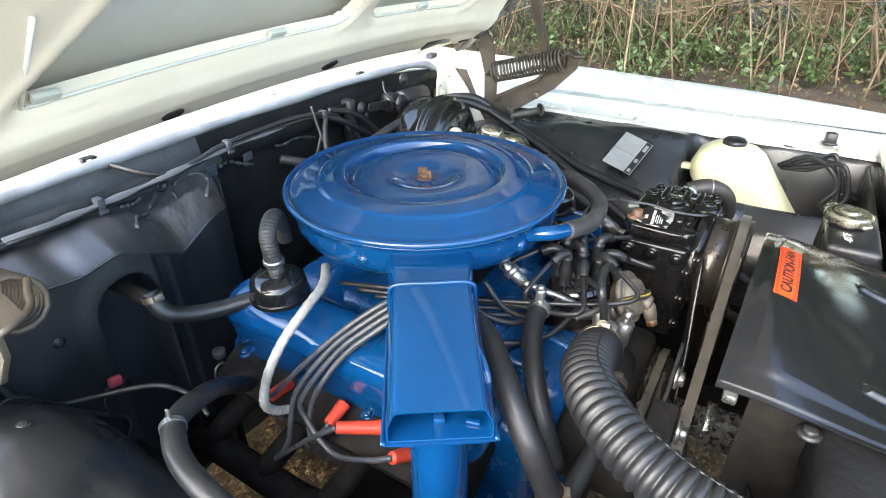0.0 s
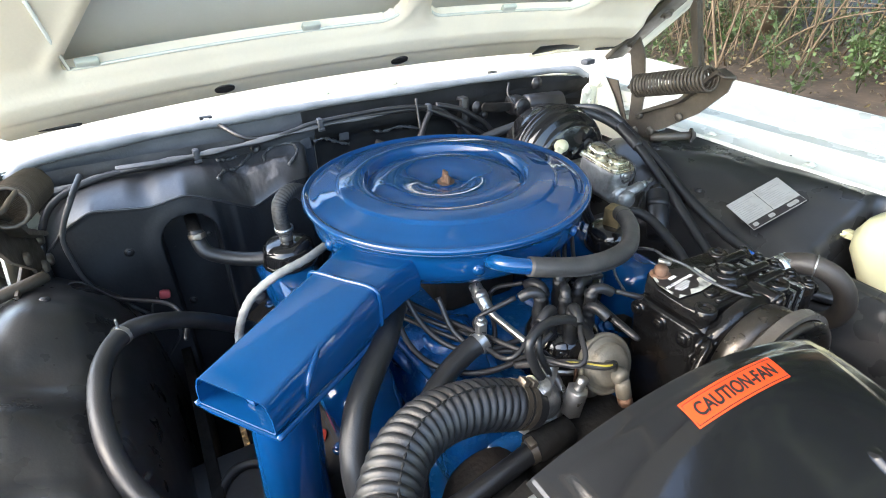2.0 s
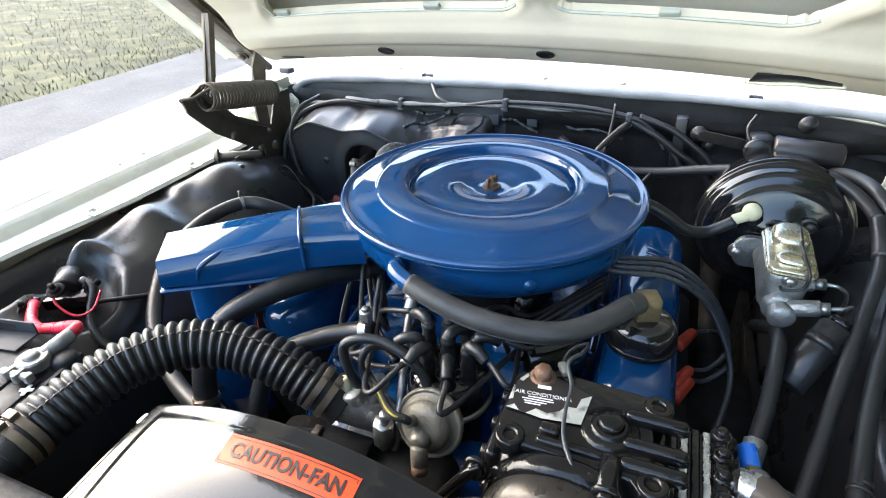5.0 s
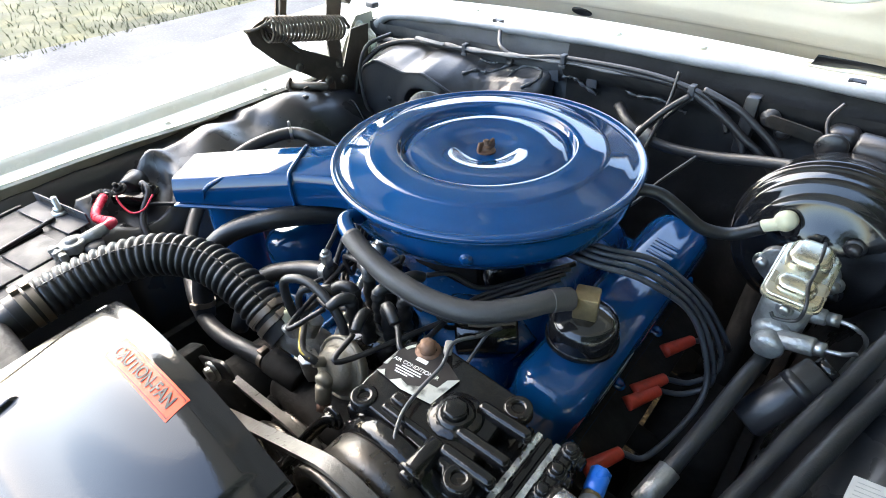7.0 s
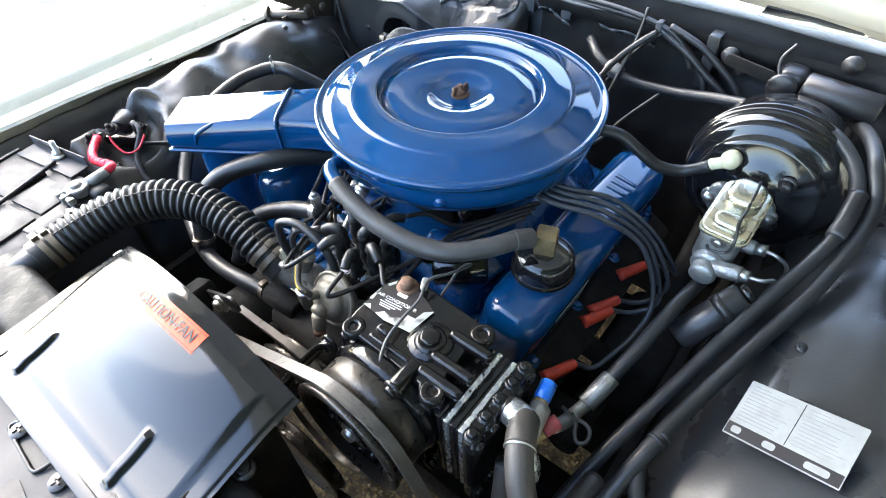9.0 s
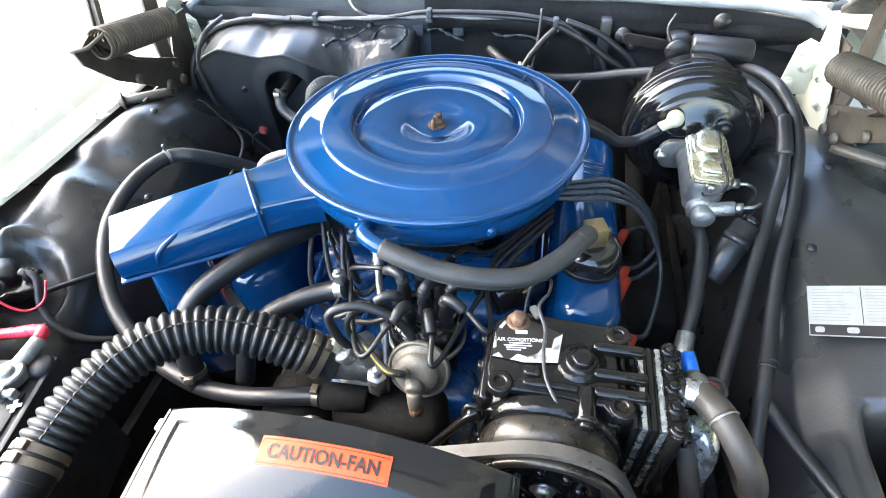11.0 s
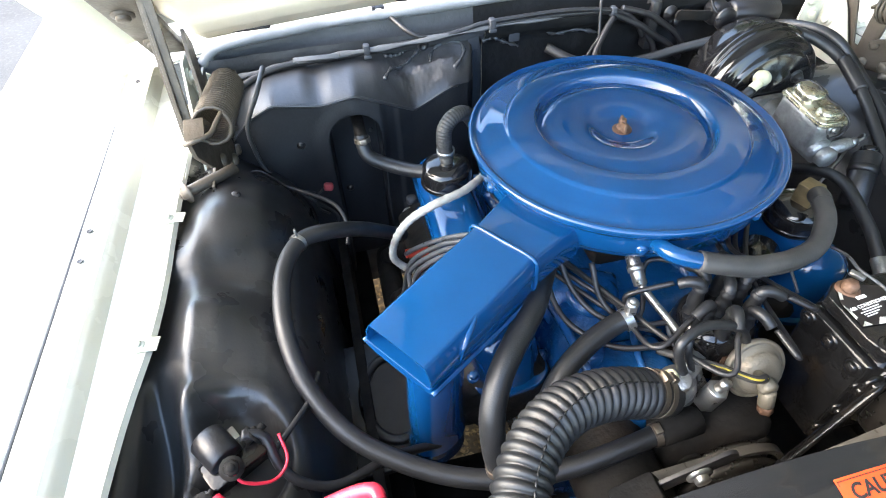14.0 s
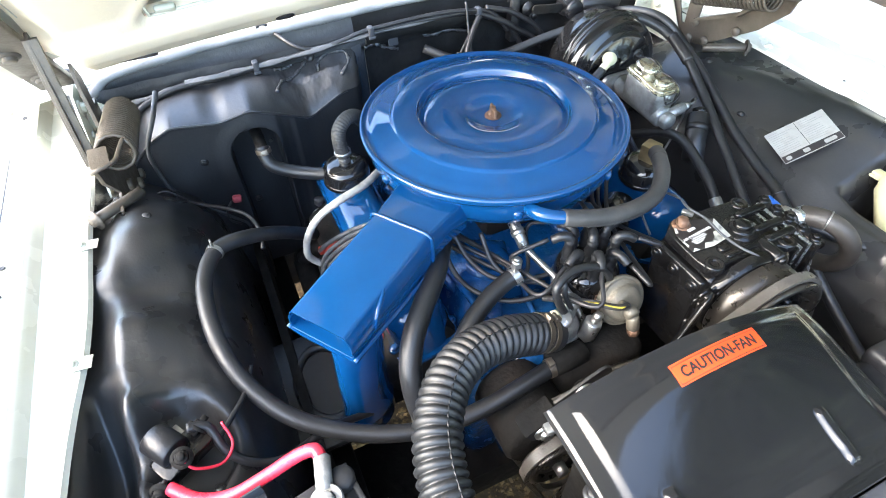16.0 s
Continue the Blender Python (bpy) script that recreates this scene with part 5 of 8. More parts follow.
def build_shroud():
    s = thing("fan_shroud", (0, -0.53, 0.84), "black enamelled fan shroud cover with an orange warning sticker", "fan shroud")
    part("cover", sheet(bmesh.new(), lambda u, v: shroud_at(-0.176 + 0.332 * u, v), 240, 90, 0.002), SHROUD, s, "pressed sheet-metal cover with rounded border", sharp=60)

    lx = lambda u, v: Vector((-0.055 + 0.110 * u, -0.4875 + 0.0225 * v, 0))

    def decal(u, v, grow=0.0):
        p = lx(u, v)
        return Vector((p.x, p.y, shroud_z(p.x, p.y) + 0.0006))
    st = part("sticker", sheet(bmesh.new(), decal, 40, 10), ORANGE, s, "orange sticker that reads CAUTION-FAN")
    bm = bmesh.new()
    for x0, x1, y0, y1 in ((-0.0535, 0.0535, -0.4678, -0.4671), (-0.0535, 0.0535, -0.4861, -0.4854), (-0.0535, -0.0528, -0.4861, -0.4671), (0.0528, 0.0535, -0.4861, -0.4671)):
        sheet(bm, lambda u, v: Vector((x0 + (x1 - x0) * u, y0 + (y1 - y0) * v, shroud_z(x0 + (x1 - x0) * u, y0 + (y1 - y0) * v) + 0.0009)), 16, 1)
    part("sticker_border", bm, INK, st)
    w = writing("letters", "CAUTION-FAN", 0.0150, Matrix.Translation((0, -0.4768, 0)) @ Matrix.Diagonal((0.93, 1.0, 1, 1)), INK, st, 0.0002, bold=0.00035)
    for v in w.data.vertices:
        p = w.matrix_world @ v.co
        v.co.z += shroud_z(p.x, p.y) + 0.0011
    # plates added in black where only shade lies under the cover
    part("shade_plate", between(bmesh.new(), (-0.148, -0.606, 0.60), (-0.145, -0.470, 0.858), 0.001), GREASE, s, "added black plate standing for the shade under the cover")
    part("shade_plate", between(bmesh.new(), (0.135, -0.606, 0.60), (0.138, -0.475, 0.862), 0.001), GREASE, s)
    for x in (-0.168, 0.148):
        part("bolt", bolt(bmesh.new(), (x, -0.52, 0.842), (0, 0, 1), 0.007, 0.006), BLACK, s)
    part("clip", block(bmesh.new(), (0.02, 0.012, 0.01), pose(-0.172, -0.452, 0.858), 0.002), STEEL, s)
    return s


def build_radiator():
    r = thing("radiator", (0, -0.56, 0.40), "black-painted radiator with soldered top tank", "radiator")
    part("top_tank", between(bmesh.new(), (-0.33, -0.595, 0.775), (0.36, -0.525, 0.845), 0.014, 3), PAD, r)
    part("neck_boss", between(bmesh.new(), (0.19, -0.588, 0.835), (0.33, -0.522, 0.862), 0.008, 3), BLACK, r)
    part("core", between(bmesh.new(), (-0.32, -0.588, 0.40), (0.35, -0.532, 0.775), 0.003), GREASE, r)
    for x in (-0.325, 0.355):
        part("side_frame", between(bmesh.new(), (x - 0.012, -0.592, 0.38), (x + 0.012, -0.526, 0.80), 0.003), BLACK, r)
    part("inlet", rod(bmesh.new(), (-0.297, -0.545, 0.822), (-0.297, -0.49, 0.830), 0.023, 24, 0.002), BLACK, r)
    part("filler_neck", rod(bmesh.new(), (0.276, -0.546, 0.84), (0.276, -0.546, 0.872), 0.022, 24, 0.002), BLACK, r)
    cap = lathe(bmesh.new(), [(0.029, 0), (0.0305, 0.003), (0.0305, 0.009), (0.027, 0.012), (0.014, 0.0125), (0.011, 0.0155), (0, 0.016)], 36, pose(0.276, -0.546, 0.866))
    for a in (0.6, 0.6 + math.pi):
        block(cap, (0.02, 0.016, 0.007), pose(0.276 + 0.03 * math.cos(a), -0.546 + 0.03 * math.sin(a), 0.872, 0, 0, math.degrees(a)), 0.003)
    c = part("radiator_cap", cap, ZINC, r, "worn plated radiator cap with two ears")
    for k in range(10):
        a = 0.4 + k * 0.24
        bm = block(bmesh.new(), (0.0045, 0.0022, 0.0006), pose(0.276 + 0.021 * math.cos(a), -0.546 + 0.021 * math.sin(a), 0.8785, 0, 0, math.degrees(a) + 90), 0)
        part("mark", bm, INK, c)
    writing("hand_mark", "-45°F", 0.0135, pose(0.222, -0.548, 0.8623, 0, 0, 4), CHALK, r, 0.0004)
    return r


def build_support():
    s = thing("radiator_support", (0, -0.72, 0.5), "blue-grey painted radiator support panel with a cross bar", "radiator support")
    part("cross_bar", between(bmesh.new(), (-0.66, -0.626, 0.835), (0.68, -0.606, 0.857), 0.003), SHROUD, s, "worn black cross bar")
    part("top_panel", between(bmesh.new(), (-0.66, -0.86, 0.824), (0.68, -0.627, 0.832), 0.003), SUPPORT, s)
    part("front_panel", between(bmesh.new(), (-0.66, -0.868, 0.35), (0.68, -0.861, 0.832), 0.003), SUPPORT, s)
    # flat black sheet in place of the cut-out's shaded depth
    part("window", prism(bmesh.new(), rounded(0.058, 0.048, 0.006), 0.0015, pose(0.004, -0.682, 0.8318, 0, 0, -8)), INK, s, "dark square cut-out")
    part("wire_loop", tube(bmesh.new(), [(-0.006, -0.624, 0.836), (-0.009, -0.636, 0.8345), (-0.014, -0.643, 0.834), (-0.030, -0.6425, 0.834), (-0.062, -0.640, 0.834), (-0.077, -0.638, 0.834), (-0.078, -0.632, 0.8345), (-0.070, -0.624, 0.836)], 0.002, 8), BLACK, s)
    for x, y in ((-0.066, -0.6325), (0.016, -0.6325), (-0.2, -0.64), (0.2, -0.64)):
        bm = lathe(bmesh.new(), [(0.010, 0), (0.0095, 0.004), (0.005, 0.006), (0, 0.006)], 20, pose(x, y, 0.832))
        block(bm, (0.011, 0.002, 0.003), pose(x, y, 0.838), 0)
        block(bm, (0.002, 0.011, 0.003), pose(x, y, 0.838), 0)
        part("screw", bm, BLACK, s, "cross-head screw")
    for x0, x1 in ((0.165, 0.235),):
        ch = part("channel", between(bmesh.new(), (x0, -0.604, 0.740), (x1, -0.50, 0.746), 0.002), PAD, s, "dark slotted channel")
        for e in (x0, x1 - 0.004):
            part("channel_edge", between(bmesh.new(), (e, -0.604, 0.746), (e + 0.004, -0.50, 0.758), 0.001), PAD, ch)
        # slots lie flat on the channel, their shade drawn in black
        for y in (-0.58, -0.55, -0.52):
            part("slot", prism(bmesh.new(), rounded(0.020, 0.008, 0.0035), 0.0006, pose((x0 + x1) / 2, y, 0.7462, 0, 0, 30)), INK, ch, "dark slot")
    for sx in (-1, 1):
        part("side_panel", between(bmesh.new(), (sx * 0.52 - 0.13, -0.60, 0.38), (sx * 0.52 + 0.13, -0.594, 0.83), 0.002), BLACK, s)
    return s


def build_battery():
    b = thing("battery", (-0.49, -0.46, 0.60), "black battery with flat cell covers, white plus mark and lead clamps", "battery")
    m = Matrix.Translation((-0.374, -0.376, 0.812)) @ pose(0, 0, 0, 0, 0, 10)     # its back corner nearest the engine; it reaches to -x and -y

    def slab(name, x0, x1, y0, y1, z0, z1, material, bevel=0.002, label="", parent=None):
        size = Vector((x1 - x0, y1 - y0, z1 - z0))
        return part(name, block(bmesh.new(), size, m @ Matrix.Translation(((x0 + x1) / 2, (y0 + y1) / 2, (z0 + z1) / 2)), bevel), material, parent or b, label)
    slab("case", -0.236, -0.002, -0.172, -0.002, -0.20, -0.012, BATTERY, 0.005)
    slab("lid", -0.238, 0.0, -0.174, 0.0, -0.016, 0.0, BATTERY, 0.003)
    slab("lid_rim", -0.238, -0.232, -0.174, 0.0, -0.001, 0.004, BATTERY, 0.001)
    slab("lid_rim", -0.006, 0.0, -0.174, 0.0, -0.001, 0.004, BATTERY, 0.001)
    for x0, x1, y0, y1 in ((-0.118, -0.046, -0.088, -0.030), (-0.205, -0.130, -0.088, -0.022), (-0.118, -0.046, -0.160, -0.096), (-0.205, -0.130, -0.160, -0.096)):
        slab("cell_cover", x0, x1, y0, y1, 0.0, 0.005, BATTERY, 0.0015, "flat satin cell cover")
    slab("plug_ridge", -0.044, -0.014, -0.120, -0.045, 0.0, 0.003, BATTERY, 0.001)
    bar = slab("hold_down_angle", -0.222, -0.082, -0.012, 0.022, 0.002, 0.0045, SUPPORT, 0.0008, "grey slotted steel hold-down angle")
    slab("upright_flange", -0.222, -0.082, 0.0195, 0.022, 0.0045, 0.020, SUPPORT, 0.0008, "", bar)
    # black slips on the flange stand for shaded slots
    for x0 in (-0.206, -0.148):
        slab("slot", x0, x0 + 0.038, 0.0188, 0.0198, 0.009, 0.016, INK, 0, "dark slot", bar)
    a, c = m @ Vector((-0.136, 0.0, 0.008)), m @ Vector((-0.112, -0.165, 0.008))
    part("cross_rod", rod(bmesh.new(), a, c, 0.0032, 10), BLACK, b, "thin black hold-down rod")
    p = m @ Vector((-0.148, 0.016, 0))
    part("threaded_rod", rod(bmesh.new(), p - Vector((0, 0, 0.12)), p + Vector((0.003, 0, 0.034)), 0.0042, 12), STEEL, b)
    bm = bolt(bmesh.new(), p + Vector((0, 0, 0.008)), (0, 0, 1), 0.0085, 0.008)
    part("rod_nut", bm, STEEL, b)
    for lx, ly in ((-0.034, -0.030), (-0.200, -0.150)):
        q = m @ Vector((lx, ly, 0))
        part("post", rod(bmesh.new(), q, q + Vector((0, 0, 0.024)), 0.009, 20, 0.002, 0.008), LEAD, b)
        bm = lathe(bmesh.new(), [(0.009, 0), (0.0165, 0), (0.017, 0.011), (0.0155, 0.013), (0.009, 0.013)], 24, Matrix.Translation(q + Vector((0, 0, 0.006))))
        for side in (-1, 1):
            block(bm, (0.007, 0.018, 0.012), Matrix.Translation(q) @ pose(side * 0.007, -0.020, 0.012, 0, 0, side * 6), 0.002)
        rod(bm, q + Vector((-0.018, -0.022, 0.012)), q + Vector((0.020, -0.020, 0.012)), 0.0045, 10)
        block(bm, (0.008, 0.010, 0.011), Matrix.Translation(q) @ pose(0.020, -0.020, 0.012), 0.002)
        rod(bm, q + Vector((0.0, 0.010, 0.012)), q + Vector((0.008, 0.046, 0.020)), 0.0088, 16, 0.003)
        part("clamp", bm, LEAD, b, "corroded grey lead clamp")
    part("terminal_cap", lathe(bmesh.new(), [(0.014, 0), (0.0145, 0.006), (0.012, 0.011), (0, 0.012)], 24, m @ Matrix.Translation((-0.012, -0.014, 0))), BATTERY, b)
    for px, py in ((-0.016, -0.062), (-0.052, -0.026)):
        bm = block(bmesh.new(), (0.015, 0.0045, 0.001), m @ pose(px, py, 0.0032, 0, 0, 12), 0)
        block(bm, (0.0045, 0.015, 0.001), m @ pose(px, py, 0.0033, 0, 0, 12), 0)
        part("plus_mark", bm, CHALK, b, "hand-painted white plus sign")
    return b


def build_relay():
    r = thing("starter_relay", (-0.545, -0.27, 0.79), "black starter relay with wired terminals on the apron", "starter relay")
    part("can", rod(bmesh.new(), (-0.563, -0.250, 0.803), (-0.541, -0.279, 0.799), 0.0185, 28, 0.002), BLACK, r)
    part("base", block(bmesh.new(), (0.062, 0.036, 0.018), pose(-0.538, -0.276, 0.787, 0, 0, 32), 0.004), GLOSS, r)
    part("bracket", block(bmesh.new(), (0.036, 0.05, 0.010), pose(-0.545, -0.262, 0.779, 0, 0, 32), 0.001), STEEL, r)
    for p, d in (((-0.523, -0.263, 0.798), (0.8, 0.5, 0.3)), ((-0.558, -0.307, 0.796), (-0.3, -0.9, 0.3)), ((-0.535, -0.29, 0.802), (0.2, -0.4, 1))):
        bm = rod(bmesh.new(), p, Vector(p) + Vector(d).normalized() * 0.024, 0.004, 12)
        bolt(bm, Vector(p) + Vector(d).normalized() * 0.010, d, 0.008, 0.007)
        part("terminal", bm, GREASE, r, "grimy threaded terminal")
    part("thin_red_wire", tube(bmesh.new(), [(-0.535, -0.292, 0.815), (-0.525, -0.305, 0.80), (-0.50, -0.302, 0.782), (-0.485, -0.285, 0.785), (-0.49, -0.262, 0.80)], 0.0018, 6), CABLE_RED, r)
    for k in range(3):
        part("wire", tube(bmesh.new(), [(-0.555 - 0.004 * k, -0.305, 0.80), (-0.565, -0.325 - 0.006 * k, 0.80 - 0.01 * k), (-0.555, -0.345, 0.775), (-0.53, -0.35 + 0.01 * k, 0.76)], 0.0028, 6), WIRE, r)
    return r


# ---- compressor and drive ----
def build_compressor():
    c = thing("ac_compressor", (0.2, -0.33, 0.71), "glossy black two-cylinder air-conditioning compressor with a torn label", "compressor")
    part("crankcase", between(bmesh.new(), (0.116, -0.374, 0.700), (0.245, -0.268, 0.846), 0.020, 5), GLOSS, c)
    part("side_flange", between(bmesh.new(), (0.108, -0.366, 0.690), (0.122, -0.276, 0.842), 0.006, 3), GLOSS, c)
    part("cylinder_block", between(bmesh.new(), (0.235, -0.370, 0.715), (0.258, -0.284, 0.846), 0.012, 3), GLOSS, c)
    for k in range(4):
        x = 0.2545 + 0.0088 * k
        part("gasket_band", between(bmesh.new(), (x, -0.3758, 0.722), (x + 0.0058, -0.283, 0.8478), 0.0012, 2), SILVER if k % 2 else GLOSS, c, "bare worn silver edge" if k % 2 else "")
        part("spacer", between(bmesh.new(), (x + 0.0058, -0.3750, 0.724), (x + 0.0088, -0.285, 0.8465), 0.0008, 1), GLOSS, c)
    part("head", between(bmesh.new(), (0.288, -0.382, 0.716), (0.302, -0.276, 0.850), 0.006, 3), GLOSS, c)
    for k in range(5):
        for z in (0.841, 0.728):
            part("head_bolt", bolt(bmesh.new(), (0.302, -0.374 + 0.0225 * k, z), (1, 0, 0), 0.0065, 0.006), GLOSS, c)
    for k in range(5):
        part("top_bolt", bolt(bmesh.new(), (0.295, -0.372 + 0.022 * k, 0.850), (0, 0, 1), 0.0055, 0.006), GLOSS, c)
    for k in range(3):
        part("side_bolt", bolt(bmesh.new(), (0.108, -0.352 + 0.034 * k, 0.826), (-1, 0, 0.1), 0.007, 0.006), GLOSS, c)
        part("face_bolt", bolt(bmesh.new(), (0.115, -0.367, 0.715 + 0.045 * k), (-0.2, -1, 0), 0.007, 0.007), GLOSS, c)
    # top plate with its four lugs
    out = [(0.118, -0.358), (0.126, -0.366), (0.142, -0.362), (0.226, -0.366), (0.234, -0.376), (0.250, -0.374), (0.254, -0.360), (0.244, -0.348), (0.240, -0.300), (0.252, -0.294), (0.253, -0.278), (0.240, -0.272), (0.150, -0.266), (0.134, -0.268), (0.116, -0.282), (0.114, -0.340)]
    plate = part("top_plate", prism(bmesh.new(), out, 0.014, pose(0, 0, 0.848), 0.004, 3), GLOSS, c)
    for x, y in ((0.129, -0.356), (0.243, -0.365), (0.243, -0.283)):
        bm = lathe(bmesh.new(), [(0.0130, -0.006), (0.0125, 0.002), (0.0105, 0.0032), (0.0058, 0.0032), (0.0054, -0.002), (0, -0.002)], 20, pose(x, y, 0.861))
        part("lug", bm, GLOSS, plate)
    part("filler_plug", bolt(bmesh.new(), (0.206, -0.322, 0.866), (0, 0, 1), 0.0115, 0.008), GLOSS, c)
    part("plug_boss", lathe(bmesh.new(), [(0.025, 0), (0.022, 0.004), (0.0, 0.0045)], 28, pose(0.206, -0.322, 0.8615)), GLOSS, c)
    for y in (-0.353, -0.333, -0.302):
        part("rib", between(bmesh.new(), (0.216, y - 0.006, 0.855), (0.268, y + 0.006, 0.869), 0.0055, 4), GLOSS, plate)
    part("rib", between(bmesh.new(), (0.150, -0.357, 0.858), (0.205, -0.349, 0.8665), 0.0035, 3), GLOSS, plate)
    part("rib", between(bmesh.new(), (0.150, -0.346, 0.858), (0.168, -0.334, 0.867), 0.004, 3), GLOSS, plate)
    lab = part("label", prism(bmesh.new(), [(0.118, -0.329), (0.119, -0.296), (0.131, -0.276), (0.150, -0.278), (0.168, -0.284), (0.186, -0.292), (0.182, -0.327), (0.150, -0.331)], 0.0008, pose(0, 0, 0.8632), 0.0), INK, c, "torn black label with white writing")
    part("bare_paper", prism(bmesh.new(), [(0.136, -0.3305), (0.143, -0.323), (0.153, -0.325), (0.163, -0.319), (0.167, -0.312), (0.176, -0.311), (0.178, -0.299), (0.1865, -0.292), (0.1825, -0.3275), (0.150, -0.332)], 0.0004, pose(0, 0, 0.8642)), WORN, lab, "torn off white label backing")
    for pts in ([(0.1175, -0.320), (0.1178, -0.300), (0.1195, -0.304), (0.121, -0.318)], [(0.1205, -0.293), (0.126, -0.283), (0.128, -0.286), (0.124, -0.294)], [(0.118, -0.329), (0.129, -0.3295), (0.124, -0.324)]):
        part("scuff", prism(bmesh.new(), pts, 0.0004, pose(0, 0, 0.8642)), WORN, lab, "white scuffed corner")
    mw = Matrix.Translation((0.1455, -0.3055, 0.8643)) @ pose(0, 0, 0, 0, 0, 6)
    writing("letters", "AIR CONDITIONER", 0.0058, mw, CHALK, lab, 0.0002)
    for k, wdt in enumerate((0.012, 0.022, 0.028, 0.020, 0.014)):
        yy = (0.0100, -0.0040, -0.0068, -0.0096, -0.0122)[k]
        part("illegible_line", block(bmesh.new(), (wdt, 0.0012 if k else 0.0042, 0.0003), mw @ Matrix.Translation((-0.002 * k, yy, 0)), 0), CHALK, lab)
    part("corner_nut", bolt(bmesh.new(), (0.140, -0.282, 0.863), (0, 0, 1), 0.0085, 0.012), RUST, c, "rusty hexagonal nut")
    part("wire_clip", block(bmesh.new(), (0.008, 0.016, 0.006), pose(0.157, -0.272, 0.870, 0, 0, 30), 0.002), STEEL, c)
    part("clutch_wire", tube(bmesh.new(), [(0.145, -0.235, 0.80), (0.15, -0.20, 0.825), (0.17, -0.205, 0.85), (0.17, -0.24, 0.868), (0.160, -0.268, 0.875), (0.168, -0.295, 0.873), (0.168, -0.322, 0.870), (0.172, -0.350, 0.869), (0.184, -0.374, 0.866), (0.192, -0.380, 0.85)], 0.0019, 6, 8), GREY_WIRE, c, "thin dark clutch wire")
    # front seal housing, clutch drum and pulley
    part("front_boss", rod(bmesh.new(), (0.211, -0.350, 0.860), (0.211, -0.386, 0.860), 0.0095, 16, 0.002), GLOSS, c)
    part("front_bolt", bolt(bmesh.new(), (0.211, -0.386, 0.860), (0, -1, 0), 0.008, 0.006), GLOSS, c)
    for x, z in ((0.128, 0.828), (0.235, 0.835), (0.240, 0.715)):
        part("front_bolt", bolt(bmesh.new(), (x, -0.374, z), (0, -1, 0), 0.008, 0.008), GLOSS, c)
    ax = along((0.182, -0.366, 0.797), (-0.03, -1, 0))
    part("clutch_coil", lathe(bmesh.new(), [(0.0, 0), (0.070, 0), (0.0715, 0.003), (0.0708, 0.014), (0.065, 0.019), (0, 0.019)], 64, ax), GLOSS, c, "glossy black clutch coil housing")
    part("clutch_drum", lathe(bmesh.new(), [(0.055, 0.018), (0.0665, 0.019), (0.0675, 0.021), (0.0675, 0.047), (0.055, 0.048)], 64, ax), PULLEY, c, "bronze-brown satin drum")
    pul = [(0.055, 0.046), (0.0700, 0.046), (0.0718, 0.048), (0.0712, 0.050), (0.0700, 0.052), (0.0700, 0.061), (0.0712, 0.063), (0.0722, 0.066), (0.0712, 0.0685), (0.0640, 0.069), (0.0620, 0.065), (0.058, 0.062), (0.054, 0.058), (0.048, 0.056)]
    pulley = part("pulley", lathe(bmesh.new(), pul, 72, ax), PULLEY, c, "worn steel pulley rim")
    part("hub", lathe(bmesh.new(), [(0.0535, 0.054), (0.052, 0.059), (0.043, 0.060), (0.041, 0.057), (0.024, 0.057), (0.022, 0.061), (0.010, 0.061), (0.009, 0.057), (0, 0.057)], 48, ax), GLOSS, pulley, "recessed glossy black hub")
    for k in range(8):
        a = k * math.pi / 4 + 0.2
        part("hub_bolt", lathe(bmesh.new(), [(0.0058, 0), (0.0055, 0.004), (0.003, 0.0055), (0, 0.0055)], 12, ax @ Matrix.Translation((0.0325 * math.cos(a), 0.0325 * math.sin(a), 0.0568))), GLOSS, pulley)
    part("centre_bolt", bolt(bmesh.new(), ax @ Vector((0, 0, 0.060)), (0, -1, 0), 0.009, 0.007), STEEL, pulley)
    # service fittings on the head
    part("outlet_nut", rod(bmesh.new(), (0.306, -0.326, 0.842), (0.327, -0.329, 0.843), 0.0155, 6, 0.001), SILVER, c, "bright steel union nut")
    part("outlet_thread", rod(bmesh.new(), (0.300, -0.325, 0.842), (0.308, -0.326, 0.842), 0.0130, 20), GLOSS, c)
    part("service_body", rod(bmesh.new(), (0.325, -0.298, 0.826), (0.332, -0.340, 0.832), 0.011, 16, 0.002), ALU, c)
    part("blue_fitting", rod(bmesh.new(), (0.324, -0.304, 0.826), (0.322, -0.293, 0.828), 0.0085, 6, 0.0005), BRASS, c, "brass hexagonal fitting")
    part("blue_cap", rod(bmesh.new(), (0.322, -0.293, 0.828), (0.319, -0.272, 0.832), 0.0088, 6, 0.0012), BLUE_CAP, c, "blue plastic service cap")
    part("brass_fitting", rod(bmesh.new(), (0.331, -0.324, 0.808), (0.337, -0.312, 0.812), 0.0085, 6, 0.0005), BRASS, c, "brass hexagonal fitting")
    part("red_cap", rod(bmesh.new(), (0.337, -0.312, 0.812), (0.345, -0.296, 0.817), 0.0085, 6, 0.0012), DULL_RED, c, "dull red service cap")
    part("lower_union", tube(bmesh.new(), [(0.318, -0.340, 0.800), (0.332, -0.337, 0.795), (0.340, -0.344, 0.783), (0.342, -0.354, 0.762), (0.340, -0.364, 0.735)], lambda u: 0.0095 + 0.005 * math.sin(u * 3.1), 16), SILVER, c, "bright lower pipe union")
    return c


